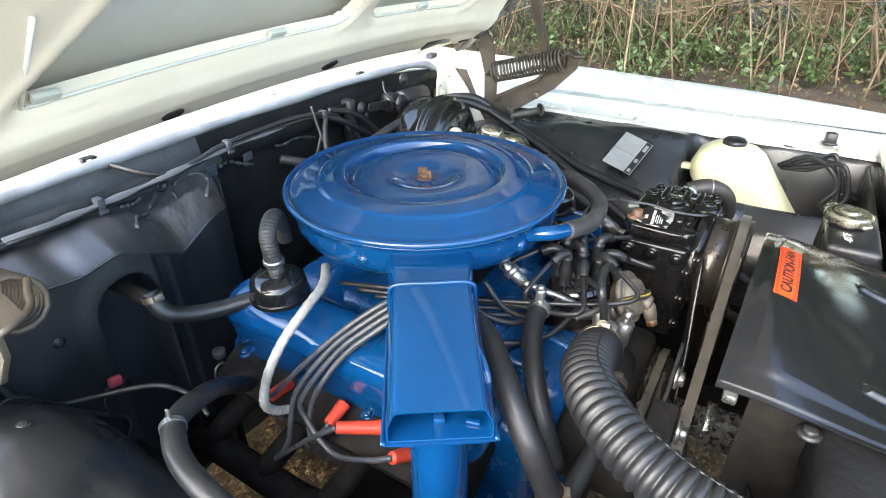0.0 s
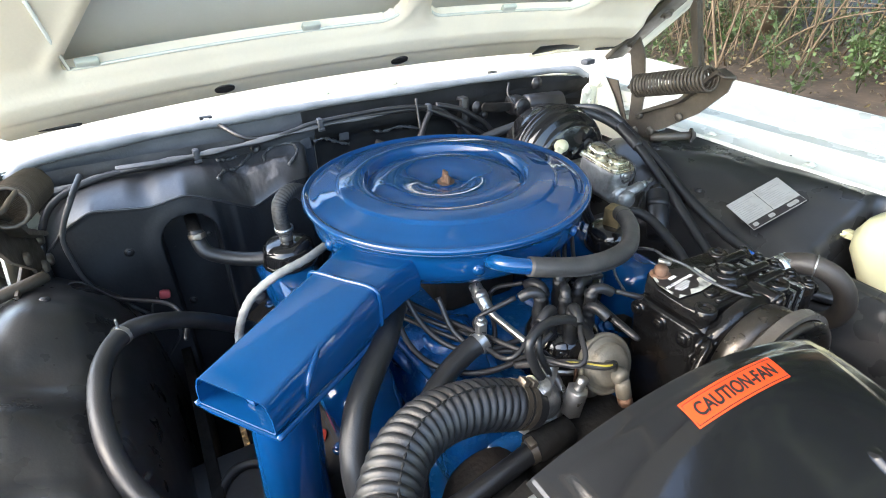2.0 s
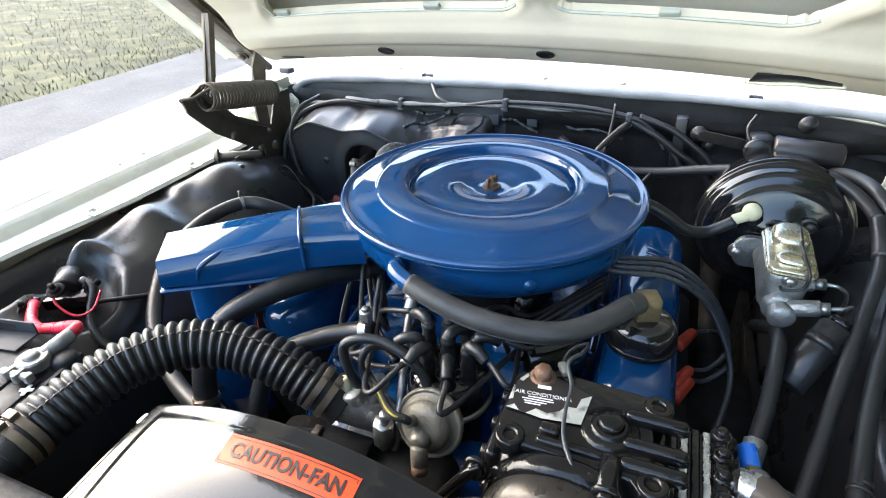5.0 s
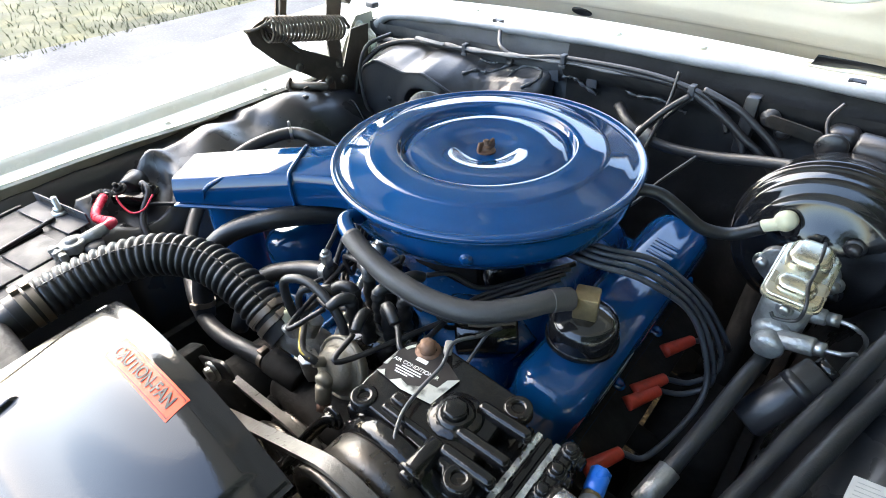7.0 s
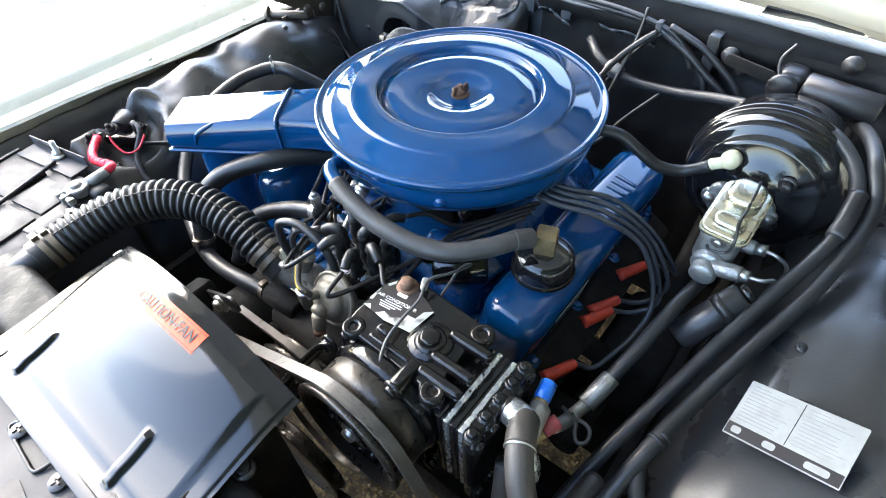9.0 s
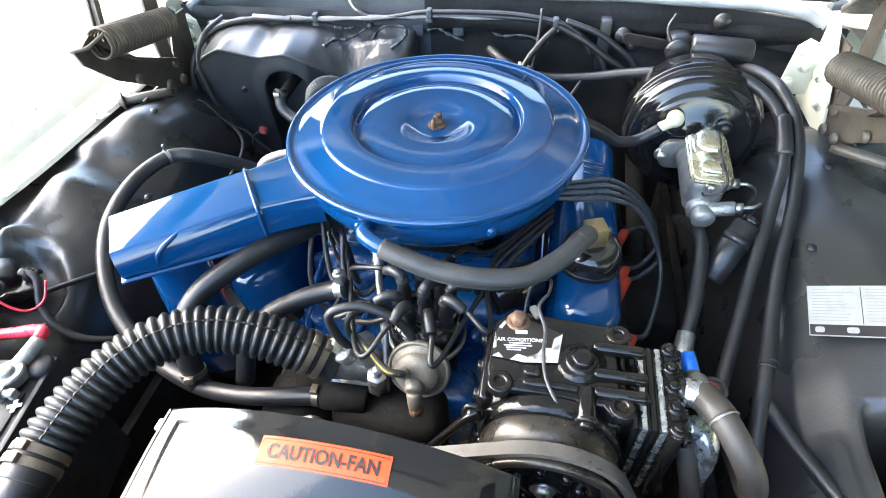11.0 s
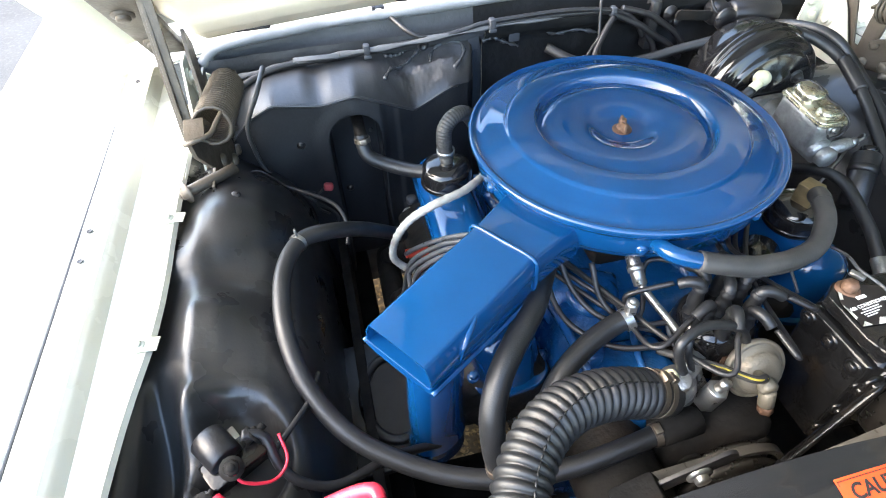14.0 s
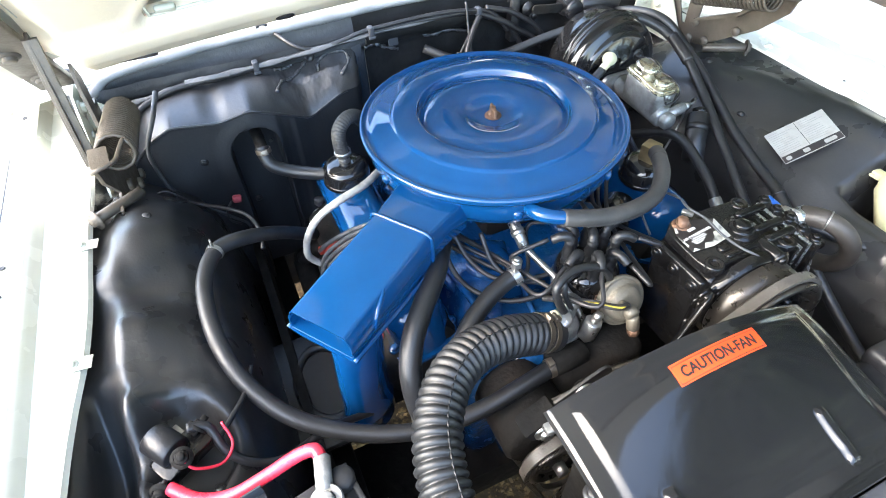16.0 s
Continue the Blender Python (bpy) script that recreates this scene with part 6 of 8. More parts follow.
def belt(name, path, label):
    """A flat belt round pulleys, in the plane x, z at one y."""
    y, w, t, pts = path
    bm = bmesh.new()
    n = len(pts)
    rings = []
    for i, (x, z) in enumerate(pts):
        (xa, za), (xb, zb) = pts[i - 1], pts[(i + 1) % n]
        d = Vector((xb - xa, 0, zb - za)).normalized()
        o = Vector((-d.z, 0, d.x)) * t
        p = Vector((x, y, z))
        rings.append([bm.verts.new(q) for q in (p + Vector((0, -w, 0)), p + Vector((0, w, 0)), p + o + Vector((0, w, 0)), p + o + Vector((0, -w, 0)))])
    for i in range(n):
        a, b = rings[i], rings[(i + 1) % n]
        for k in range(4):
            bm.faces.new((a[k], a[(k + 1) % 4], b[(k + 1) % 4], b[k]))
    bmesh.ops.recalc_face_normals(bm, faces=bm.faces)
    return single(name, bm, BELT, label, "drive belt", (pts[0][0], y, pts[0][1]), "drive belts")


def loop(circles, seg=14):
    """The outline of a belt round circles (x, z, r) given in turn, anticlockwise."""
    out, n = [], len(circles)
    tang = []
    for i in range(n):
        (x0, z0, r0), (x1, z1, r1) = circles[i], circles[(i + 1) % n]
        d = math.hypot(x1 - x0, z1 - z0)
        base, off = math.atan2(z1 - z0, x1 - x0), math.acos((r0 - r1) / d)
        tang.append(base - off)
    for i in range(n):
        x, z, r = circles[i]
        a0, a1 = tang[i - 1], tang[i]
        while a1 < a0:
            a1 += 2 * math.pi
        out += [(x + r * math.cos(a0 + (a1 - a0) * k / seg), z + r * math.sin(a0 + (a1 - a0) * k / seg)) for k in range(seg + 1)]
    return out


def build_drive():
    d = thing("fan_and_pulleys", (0, -0.42, 0.62), "black fan with water-pump and crank pulleys", "engine fan")
    ax = along((0.0, -0.36, 0.650), (0, -1, 0))
    part("pump_pulley", lathe(bmesh.new(), [(0, 0), (0.07, 0), (0.072, 0.004), (0.064, 0.012), (0.064, 0.016), (0.072, 0.024), (0.06, 0.03), (0, 0.03)], 48, ax), PULLEY, d)
    part("fan_clutch", lathe(bmesh.new(), [(0, 0.03), (0.022, 0.03), (0.022, 0.082), (0.031, 0.083), (0.032, 0.086), (0.031, 0.094), (0.0275, 0.096), (0.0275, 0.132), (0.025, 0.135), (0, 0.136)], 40, ax), SILVER, d, "bare silver fan spacer")
    for k in range(5):
        a = k * 2 * math.pi / 5 + 0.3
        m = ax @ pose(0, 0, 0.150, 0, 0, math.degrees(a)) @ Matrix.Translation((0.115, 0, 0)) @ pose(0, 0, 0, 28, 0, 0)
        part("blade", block(bmesh.new(), (0.13, 0.07, 0.003), m, 0.001), SHROUD, d, "black steel fan blade")
    for x, z, r in ((-0.01, 0.45, 0.08), (-0.125, 0.670, 0.042), (0.275, 0.620, 0.052)):
        part("pulley", lathe(bmesh.new(), [(0, 0), (r, 0), (r + 0.002, 0.003), (r - 0.006, 0.010), (r - 0.006, 0.014), (r + 0.002, 0.021), (r - 0.008, 0.024), (r - 0.012, 0.016), (0.02, 0.018), (0, 0.022)], 44, along((x, -0.410, z), (0, -1, 0))), PULLEY, d)
    return d


def build_alternator():
    a = thing("alternator", (-0.125, -0.36, 0.70), "grimy alternator with an adjusting bracket", "alternator")
    part("body", rod(bmesh.new(), (-0.125, -0.395, 0.670), (-0.125, -0.29, 0.670), 0.054, 32, 0.008), GREASE, a)
    part("stud", rod(bmesh.new(), (-0.125, -0.43, 0.670), (-0.125, -0.445, 0.670), 0.009, 6), STEEL, a)
    m = Matrix.Translation((-0.10, -0.395, 0.775)) @ pose(0, 0, 0, 90, -28, 0)
    part("slotted_arm", prism(bmesh.new(), rounded(0.12, 0.026, 0.012), 0.004, m, 0.001), BLACK, a, "slotted black adjusting arm")
    part("bracket", block(bmesh.new(), (0.05, 0.03, 0.028), pose(-0.145, -0.40, 0.76, 0, -30, 0), 0.004), GREASE, a)
    for p in ((-0.15, -0.42, 0.765), (-0.085, -0.402, 0.782)):
        part("bolt", bolt(bmesh.new(), p, (0, -1, 0), 0.009, 0.008), STEEL, a)
    return a


def build_belts():
    belt("compressor_belt", (-0.4225, 0.0062, -0.006, loop([(0.180, 0.797, 0.0725), (-0.125, 0.670, 0.044), (-0.01, 0.45, 0.082), (0.275, 0.620, 0.054)])), "worn black compressor drive belt")
    belt("fan_belt", (-0.374, 0.005, -0.008, loop([(0.0, 0.65, 0.073), (-0.125, 0.670, 0.044), (-0.01, 0.45, 0.082)])), "black fan belt with a worn edge")


# ---- brakes ----
def build_booster():
    b = thing("brake_booster", (0.372, 0.27, 0.79), "round glossy black brake booster on the firewall", "brake booster")
    ax = along((0.386, 0.29, 0.808), (0, -1, 0.02)) @ Matrix.Diagonal((0.90, 0.90, 1, 1))
    prof = [(0, 0), (0.10, 0), (0.112, 0.02), (0.115, 0.05), (0.1165, 0.066), (0.1215, 0.070), (0.1225, 0.073), (0.1215, 0.076), (0.1180, 0.078), (0.1180, 0.081), (0.1205, 0.083), (0.1205, 0.087), (0.1165, 0.089), (0.1140, 0.092), (0.1130, 0.104), (0.1105, 0.110), (0.1040, 0.114), (0.0960, 0.1155), (0.0930, 0.1190), (0.0900, 0.1240), (0.0840, 0.1265), (0.055, 0.1280), (0.05, 0.134), (0, 0.134)]
    part("shell", lathe(bmesh.new(), prof, 80, ax), ENAMEL, b, sharp=45)
    part("port", lathe(bmesh.new(), [(0.016, 0), (0.014, 0.010), (0.0, 0.011)], 24, along((0.346, 0.17, 0.853), (0, -1, 0.25))), GLOSS, b)
    bm = lathe(bmesh.new(), [(0.010, -0.004), (0.0128, 0), (0.0132, 0.009), (0.0118, 0.014), (0.0095, 0.0150), (0.0090, 0.0185), (0, 0.0185)], 28, along((0.346, 0.158, 0.856), (-0.15, -1, 0.3)))
    rod(bm, (0.343, 0.148, 0.855), (0.322, 0.142, 0.846), 0.008, 16, 0.002)
    part("check_valve", bm, IVORY, b, "ivory plastic check valve")
    for k in range(4):
        a = radians(45 + 90 * k)
        part("stud", bolt(bmesh.new(), ax @ Vector((0.055 * math.cos(a), 0.055 * math.sin(a), 0.133)), (0, -1, 0), 0.008, 0.012), BLACK, b)
    return b


def build_master_cylinder():
    c = thing("master_cylinder", (0.397, 0.07, 0.78), "grey cast brake master cylinder with a yellow-zinc lid and wire bail", "master cylinder")
    top = frame_of((0.385, 0.066, 0.846), (1.0, -0.01, -0.03), (0.01, 0.99, 0.09))
    part("reservoir", block(bmesh.new(), (0.050, 0.096, 0.062), top @ Matrix.Translation((0, 0, -0.031)) @ pose(180 * 0, 0, 0), 0.010, 3), ALU, c, sharp=50)
    lid = part("lid", prism(bmesh.new(), rounded(0.056, 0.102, 0.012), 0.007, top, 0.003, 3), ZINC, c, "yellow zinc-plated lid")
    part("rim", prism(bmesh.new(), rounded(0.060, 0.106, 0.013), 0.003, top @ Matrix.Translation((0, 0, -0.001)), 0.001), ZINC, c)
    part("dome", prism(bmesh.new(), rounded(0.044, 0.048, 0.016), 0.017, top @ Matrix.Translation((0, 0.021, 0.006)), 0.009, 4), ZINC, lid)
    part("dome", prism(bmesh.new(), rounded(0.040, 0.027, 0.012), 0.011, top @ Matrix.Translation((0, -0.029, 0.006)), 0.007, 4), ZINC, lid)
    bail = [(0.004, 0.058, -0.01), (0.006, 0.055, 0.012), (0.008, 0.024, 0.0252), (0.010, -0.006, 0.018), (0.010, -0.032, 0.0195), (0.016, -0.054, 0.009), (0.014, -0.058, -0.010), (-0.004, -0.058, -0.018), (-0.010, -0.056, -0.014)]
    part("bail", tube(bmesh.new(), [top @ Vector(q) for q in bail], 0.0020, 8, 8), BLACK, c, "black wire bail")
    part("bore", rod(bmesh.new(), (0.380, 0.145, 0.800), (0.383, 0.012, 0.791), 0.021, 24, 0.004), ALU, c)
    part("nose", rod(bmesh.new(), (0.383, 0.014, 0.791), (0.384, -0.006, 0.790), 0.0165, 20, 0.004), ALU, c)
    part("side_port", rod(bmesh.new(), (0.388, 0.012, 0.797), (0.424, 0.008, 0.807), 0.0105, 18, 0.002), ALU, c)
    part("line_nut", rod(bmesh.new(), (0.422, 0.008, 0.8065), (0.433, 0.007, 0.809), 0.008, 6), STEEL, c)
    part("side_port", rod(bmesh.new(), (0.392, 0.062, 0.802), (0.424, 0.060, 0.810), 0.0095, 18, 0.002), ALU, c)
    part("line_nut", rod(bmesh.new(), (0.422, 0.060, 0.8095), (0.436, 0.060, 0.812), 0.0075, 6), STEEL, c)
    part("brake_line", tube(bmesh.new(), [(0.432, 0.007, 0.809), (0.447, 0.008, 0.812), (0.458, 0.020, 0.808), (0.457, 0.03, 0.78), (0.45, 0.03, 0.74), (0.42, 0.02, 0.70)], 0.0025, 8), STEEL, c)
    part("brake_line", tube(bmesh.new(), [(0.435, 0.060, 0.812), (0.452, 0.058, 0.811), (0.466, 0.066, 0.79), (0.46, 0.07, 0.74), (0.43, 0.04, 0.68)], 0.0025, 8), STEEL, c)
    part("flange", prism(bmesh.new(), rounded(0.09, 0.05, 0.02), 0.010, along((0.378, 0.152, 0.797), (0, -1, 0)), 0.002), ALU, c)
    part("flange_bolt", bolt(bmesh.new(), (0.338, 0.144, 0.797), (0, -1, 0), 0.008, 0.012), STEEL, c)
    part("flange_bolt", bolt(bmesh.new(), (0.418, 0.144, 0.797), (0, -1, 0), 0.008, 0.012), STEEL, c)
    part("front_screw", bolt(bmesh.new(), top @ Vector((0.0, -0.050, -0.008)), (0, -1, 0.1), 0.006, 0.006), STEEL, c)
    return c


def build_small_things():
    # black can beside the brake lines
    k = thing("black_canister", (0.42, -0.045, 0.76), "black tubular canister clamped beside the brake lines", "canister")
    part("can", rod(bmesh.new(), (0.394, -0.072, 0.742), (0.438, -0.018, 0.802), 0.0195, 28, 0.003), BLACK, k)
    part("end_cap", rod(bmesh.new(), (0.438, -0.018, 0.802), (0.443, -0.012, 0.809), 0.013, 20, 0.002), GLOSS, k)
    part("strap", lathe(bmesh.new(), [(0.0195, -0.006), (0.0208, -0.006), (0.0208, 0.006), (0.0195, 0.006)], 28, along((0.425, -0.034, 0.784), (0.044, 0.054, 0.060))), BLACK, k)
    # washer bottle
    w = thing("washer_bottle", (0.60, -0.40, 0.62), "yellowed translucent plastic washer bottle with a black cap", "washer bottle")
    bm = bmesh.new()
    rows = [(0.847, 0.604, -0.360, 0.050, 0.044), (0.841, 0.604, -0.362, 0.088, 0.070), (0.828, 0.602, -0.362, 0.125, 0.090), (0.805, 0.600, -0.365, 0.150, 0.105), (0.78, 0.598, -0.375, 0.165, 0.112), (0.74, 0.598, -0.402, 0.170, 0.118), (0.70, 0.60, -0.428, 0.178, 0.124), (0.64, 0.60, -0.445, 0.185, 0.128), (0.60, 0.60, -0.45, 0.17, 0.12)]
    rings = [[bm.verts.new((cx + a, cy + b, z)) for a, b in rounded(wx, wy, min(wx, wy) * 0.33, 6)] for z, cx, cy, wy, wx in rows]
    for a, b in zip(rings, rings[1:]):
        for i in range(len(a)):
            bm.faces.new((a[i], a[(i + 1) % len(a)], b[(i + 1) % len(a)], b[i]))
    bm.faces.new(rings[0])
    bm.faces.new(rings[-1][::-1])
    bmesh.ops.recalc_face_normals(bm, faces=bm.faces)
    part("bottle", bm, JUG, w, sharp=60)
    part("cap", lathe(bmesh.new(), [(0.021, 0), (0.0225, 0.002), (0.0225, 0.010), (0.019, 0.013), (0.012, 0.012), (0.010, 0.014), (0, 0.014)], 32, pose(0.604, -0.361, 0.844)), BLACK, w, "black snap cap")
    bm = block(bmesh.new(), (0.02, 0.024, 0.004), pose(0.583, -0.268, 0.790), 0.001)
    block(bm, (0.018, 0.05, 0.012), pose(0.587, -0.292, 0.790), 0.003)
    part("mounting_ear", bm, JUG, w)
    part("ear_bolt", bolt(bmesh.new(), (0.582, -0.265, 0.792), (0, 0, 1), 0.006, 0.005), STEEL, w)
    # service label on the driver's apron
    p0, ux, uy = Vector((0.4785, -0.190, 0.7845)), Vector((0.095, -0.019, 0.0385)), Vector((0.004, 0.062, 0.0185))
    lift = ux.cross(uy).normalized() * 0.003
    m = frame_of(p0 + lift, ux, uy)
    L, H = ux.length, uy.length
    lab = thing("service_label", p0 + (ux + uy) / 2, "silver service label with black foot band and printed columns", "label")
    base = part("sheet", prism(bmesh.new(), rounded(L, H, 0.001, 2, L / 2, H / 2), 0.0006, m), PAPER, lab)
    part("foot_band", prism(bmesh.new(), rounded(L * 0.985, H * 0.20, 0.0006, 2, L / 2, H * 0.12), 0.0003, m @ Matrix.Translation((0, 0, 0.0006))), INK, lab, "black printed band")
    part("divider", prism(bmesh.new(), [(L * 0.495, H * 0.24), (L * 0.503, H * 0.24), (L * 0.503, H * 0.97), (L * 0.495, H * 0.97)], 0.0002, m @ Matrix.Translation((0, 0, 0.0006))), INK, lab)
    rr = random.Random(8)
    for colx in (0.04, 0.54):
        for i in range(11):
            wd = L * (0.40 if i not in (0, 3) else 0.2) * rr.uniform(0.7, 1.0)
            part("print_line", prism(bmesh.new(), [(L * colx, 0), (L * colx + wd, 0), (L * colx + wd, 0.0007), (L * colx, 0.0007)], 0.0002, m @ Matrix.Translation((0, H * (0.92 - 0.062 * i), 0.0006))), GREY_INK, lab)
    for cx, wd in ((0.10, 0.09), (0.40, 0.11), (0.80, 0.20)):
        part("emblem", prism(bmesh.new(), rounded(L * wd, H * 0.11, 0.0025, 3, L * cx, H * 0.12), 0.0003, m @ Matrix.Translation((0, 0, 0.0009))), PAPER, lab)
    q = thing("rubber_bumper", (0.690, -0.525, 0.862), "small black rubber bumper on the fender edge", "rubber bumper")
    part("pad", block(bmesh.new(), (0.026, 0.020, 0.022), pose(0.690, -0.525, 0.862, 0, 8, 6), 0.004), RUBBER, q)
    part("foot", block(bmesh.new(), (0.036, 0.024, 0.004), pose(0.690, -0.525, 0.851, 0, 8, 6), 0.0015), RUBBER, q)
    # wiper motor
    v = thing("wiper_motor", (0.40, 0.33, 0.89), "black wiper motor with a cylindrical can on the firewall", "wiper motor")
    part("can", rod(bmesh.new(), (0.375, 0.318, 0.898), (0.475, 0.318, 0.892), 0.022, 28, 0.004), BLACK, v)
    part("gear_case", between(bmesh.new(), (0.338, 0.31, 0.878), (0.378, 0.35, 0.918), 0.012, 3), BLACK, v)
    part("boss", rod(bmesh.new(), (0.352, 0.30, 0.90), (0.352, 0.29, 0.90), 0.020, 24, 0.003), BLACK, v)
    part("link", prism(bmesh.new(), rounded(0.075, 0.018, 0.008), 0.004, pose(0.30, 0.318, 0.905, 90, 8, 0), 0.001), GREASE, v)
    for x, z in ((0.265, 0.905), (0.42, 0.935)):
        part("washer", lathe(bmesh.new(), [(0.014, 0), (0.013, 0.004), (0.008, 0.005), (0.006, 0.008), (0, 0.008)], 20, along((x, 0.338, z), (0, -1, 0))), BLACK, v)
    part("wire", tube(bmesh.new(), [(0.345, 0.338, 0.945), (0.335, 0.325, 0.925), (0.345, 0.31, 0.905), (0.37, 0.295, 0.893)], 0.0028, 8), WIRE, v)
    # red marker tag on the blower case wiring
    t = thing("red_connector", (-0.407, 0.225, 0.73), "small red plastic wiring connector", "connector")
    part("shell", block(bmesh.new(), (0.017, 0.010, 0.015), pose(-0.407, 0.219, 0.733, 0, 12, 0), 0.004), DULL_RED, t)
    part("wire", tube(bmesh.new(), [(-0.418, 0.219, 0.73), (-0.43, 0.21, 0.72), (-0.43, 0.205, 0.70), (-0.415, 0.21, 0.68)], 0.002, 6), WIRE, t)
    # dipstick
    d = thing("dipstick", (-0.264, 0.215, 0.677), "black dipstick with a ring handle", "dipstick")
    part("tube", rod(bmesh.new(), (-0.264, 0.215, 0.45), (-0.264, 0.212, 0.672), 0.006, 10), GREASE, d)
    part("cap", rod(bmesh.new(), (-0.264, 0.212, 0.670), (-0.264, 0.211, 0.684), 0.010, 16, 0.002), SUPPORT, d)
    ring = [(-0.272 + 0.012 * math.sin(a), 0.205, 0.662 - 0.014 + 0.016 * math.cos(a)) for a in (k * math.pi / 6 for k in range(13))]
    part("handle", tube(bmesh.new(), ring, 0.0018, 6), STEEL, d)


def build_hoses():
    rad = thing("radiator_hose", (-0.07, -0.312, 0.78), "corrugated black flexible radiator hose with wire clamps", "radiator hose")
    line = [(-0.070, -0.310, 0.776), (-0.105, -0.313, 0.800), (-0.150, -0.316, 0.823), (-0.198, -0.326, 0.838), (-0.240, -0.351, 0.846), (-0.272, -0.390, 0.845), (-0.290, -0.435, 0.839), (-0.297, -0.480, 0.833), (-0.298, -0.515, 0.828)]
    part("hose", ribbed(bmesh.new(), line, 0.0275, 0.0055, 0.0105, 26, 0.032), RUBBER, rad)
    seam = [Vector(p) + Vector((0.40, -0.15, 0.9)).normalized() * 0.0268 for p in line[1:-1]]
    part("seam", tube(bmesh.new(), seam, lambda u: 0.0009 + 0.0006 * math.sin(u * 230), 6, 24), RUBBER, rad, "moulding seam with small nubs")
    clamp(rad, (-0.086, -0.311, 0.788), (0.85, 0.05, -0.55), 0.0255)
    clamp(rad, (-0.098, -0.312, 0.796), (0.85, 0.05, -0.55), 0.0258)
    clamp(rad, (-0.298, -0.500, 0.831), (0, 1, 0.1), 0.0258)
    clamp(rad, (-0.2975, -0.488, 0.832), (0, 1, 0.1), 0.0258)
    h = hose("heater_hose", [(-0.30, 0.10, 0.70), (-0.36, 0.06, 0.765), (-0.41, 0.02, 0.81), (-0.447, 0.002, 0.820), (-0.470, -0.035, 0.818), (-0.479, -0.085, 0.812), (-0.477, -0.143, 0.797), (-0.461, -0.198, 0.770), (-0.425, -0.25, 0.742), (-0.37, -0.29, 0.722), (-0.31, -0.318, 0.712), (-0.25, -0.335, 0.712), (-0.19, -0.342, 0.722), (-0.13, -0.342, 0.737), (-0.078, -0.337, 0.744)], 0.0115, "black heater hose looping over the apron to the water pump", group="heater hoses")
    clamp(h, (-0.088, -0.338, 0.743), (1, 0, 0.1), 0.0118)
    bm = lathe(bmesh.new(), [(0.0118, -0.003), (0.0128, -0.003), (0.0128, 0.003), (0.0118, 0.003)], 20, along((-0.452, -0.002, 0.820), (-0.5, -0.8, 0)))
    block(bm, (0.003, 0.005, 0.012), pose(-0.452, -0.002, 0.838), 0.001)
    part("retaining_clip", bm, STEEL, h, "spring steel retaining clip")
    h = hose("heater_hose", [(-0.337, 0.205, 0.835), (-0.337, 0.196, 0.822), (-0.330, 0.185, 0.806), (-0.305, 0.172, 0.795), (-0.27, 0.15, 0.792), (-0.235, 0.125, 0.797), (-0.19, 0.10, 0.80)], 0.0115, "black heater hose bent away from the blower case", group="heater hoses")
    clamp(h, (-0.337, 0.200, 0.830), (0, 0.3, 1), 0.0118)
    hose("heater_hose", [(-0.076, -0.226, 0.815), (-0.10, -0.228, 0.808), (-0.135, -0.240, 0.800), (-0.175, -0.262, 0.785), (-0.20, -0.285, 0.755), (-0.21, -0.31, 0.70)], 0.0125, "black bypass hose with a screw clamp", group="heater hoses")
    k = thing("hose_clamp", (-0.080, -0.2255, 0.815), "steel screw clamp standing on a hose end", "hose clamp")
    bm = lathe(bmesh.new(), [(0.0128, -0.005), (0.0142, -0.005), (0.0142, 0.005), (0.0128, 0.005)], 22, along((-0.083, -0.2265, 0.813), (1, 0.1, 0.3)))
    block(bm, (0.011, 0.011, 0.020), pose(-0.082, -0.226, 0.833), 0.002)
    part("band", bm, STEEL, k)
    part("screw", bolt(bmesh.new(), (-0.082, -0.226, 0.842), (0, 0, 1), 0.005, 0.006), STEEL, k)
    h = hose("air_hose", [(-0.13, -0.10, 0.82), (-0.160, -0.15, 0.832), (-0.192, -0.202, 0.842), (-0.225, -0.238, 0.836), (-0.252, -0.268, 0.822), (-0.268, -0.295, 0.795), (-0.270, -0.315, 0.755), (-0.262, -0.33, 0.71)], 0.0145, "thick black hose passing below the snorkel")
    clamp(h, (-0.146, -0.126, 0.826), (-0.4, -0.8, 0.2), 0.0148)
    clamp(h, (-0.266, -0.324, 0.73), (0.1, -0.3, -1), 0.0148)
    h = hose("breather_hose", [(-0.02, -0.229, 0.898), (0.01, -0.236, 0.891), (0.05, -0.240, 0.882), (0.10, -0.236, 0.874), (0.145, -0.222, 0.871), (0.180, -0.192, 0.873), (0.200, -0.162, 0.873), (0.212, -0.142, 0.868)], 0.0118, "grey ribbed breather hose from air cleaner to oil cap", GREY_RUBBER, seg=22)
    part("end_cuff", tube(bmesh.new(), [(0.200, -0.162, 0.873), (0.207, -0.151, 0.871), (0.212, -0.142, 0.868)], 0.0123, 20), GREY_RUBBER, h)
    part("moulding_seam", tube(bmesh.new(), [Vector(p) + Vector((0, -0.0085, -0.0082)) for p in ((0.01, -0.236, 0.891), (0.05, -0.240, 0.882), (0.10, -0.236, 0.874), (0.145, -0.222, 0.871), (0.175, -0.196, 0.873))], 0.0012, 6), GREY_RUBBER, h)
    k = thing("ventilation_hose", (-0.222, 0.095, 0.86), "grey braided crankcase ventilation hose", "hose")
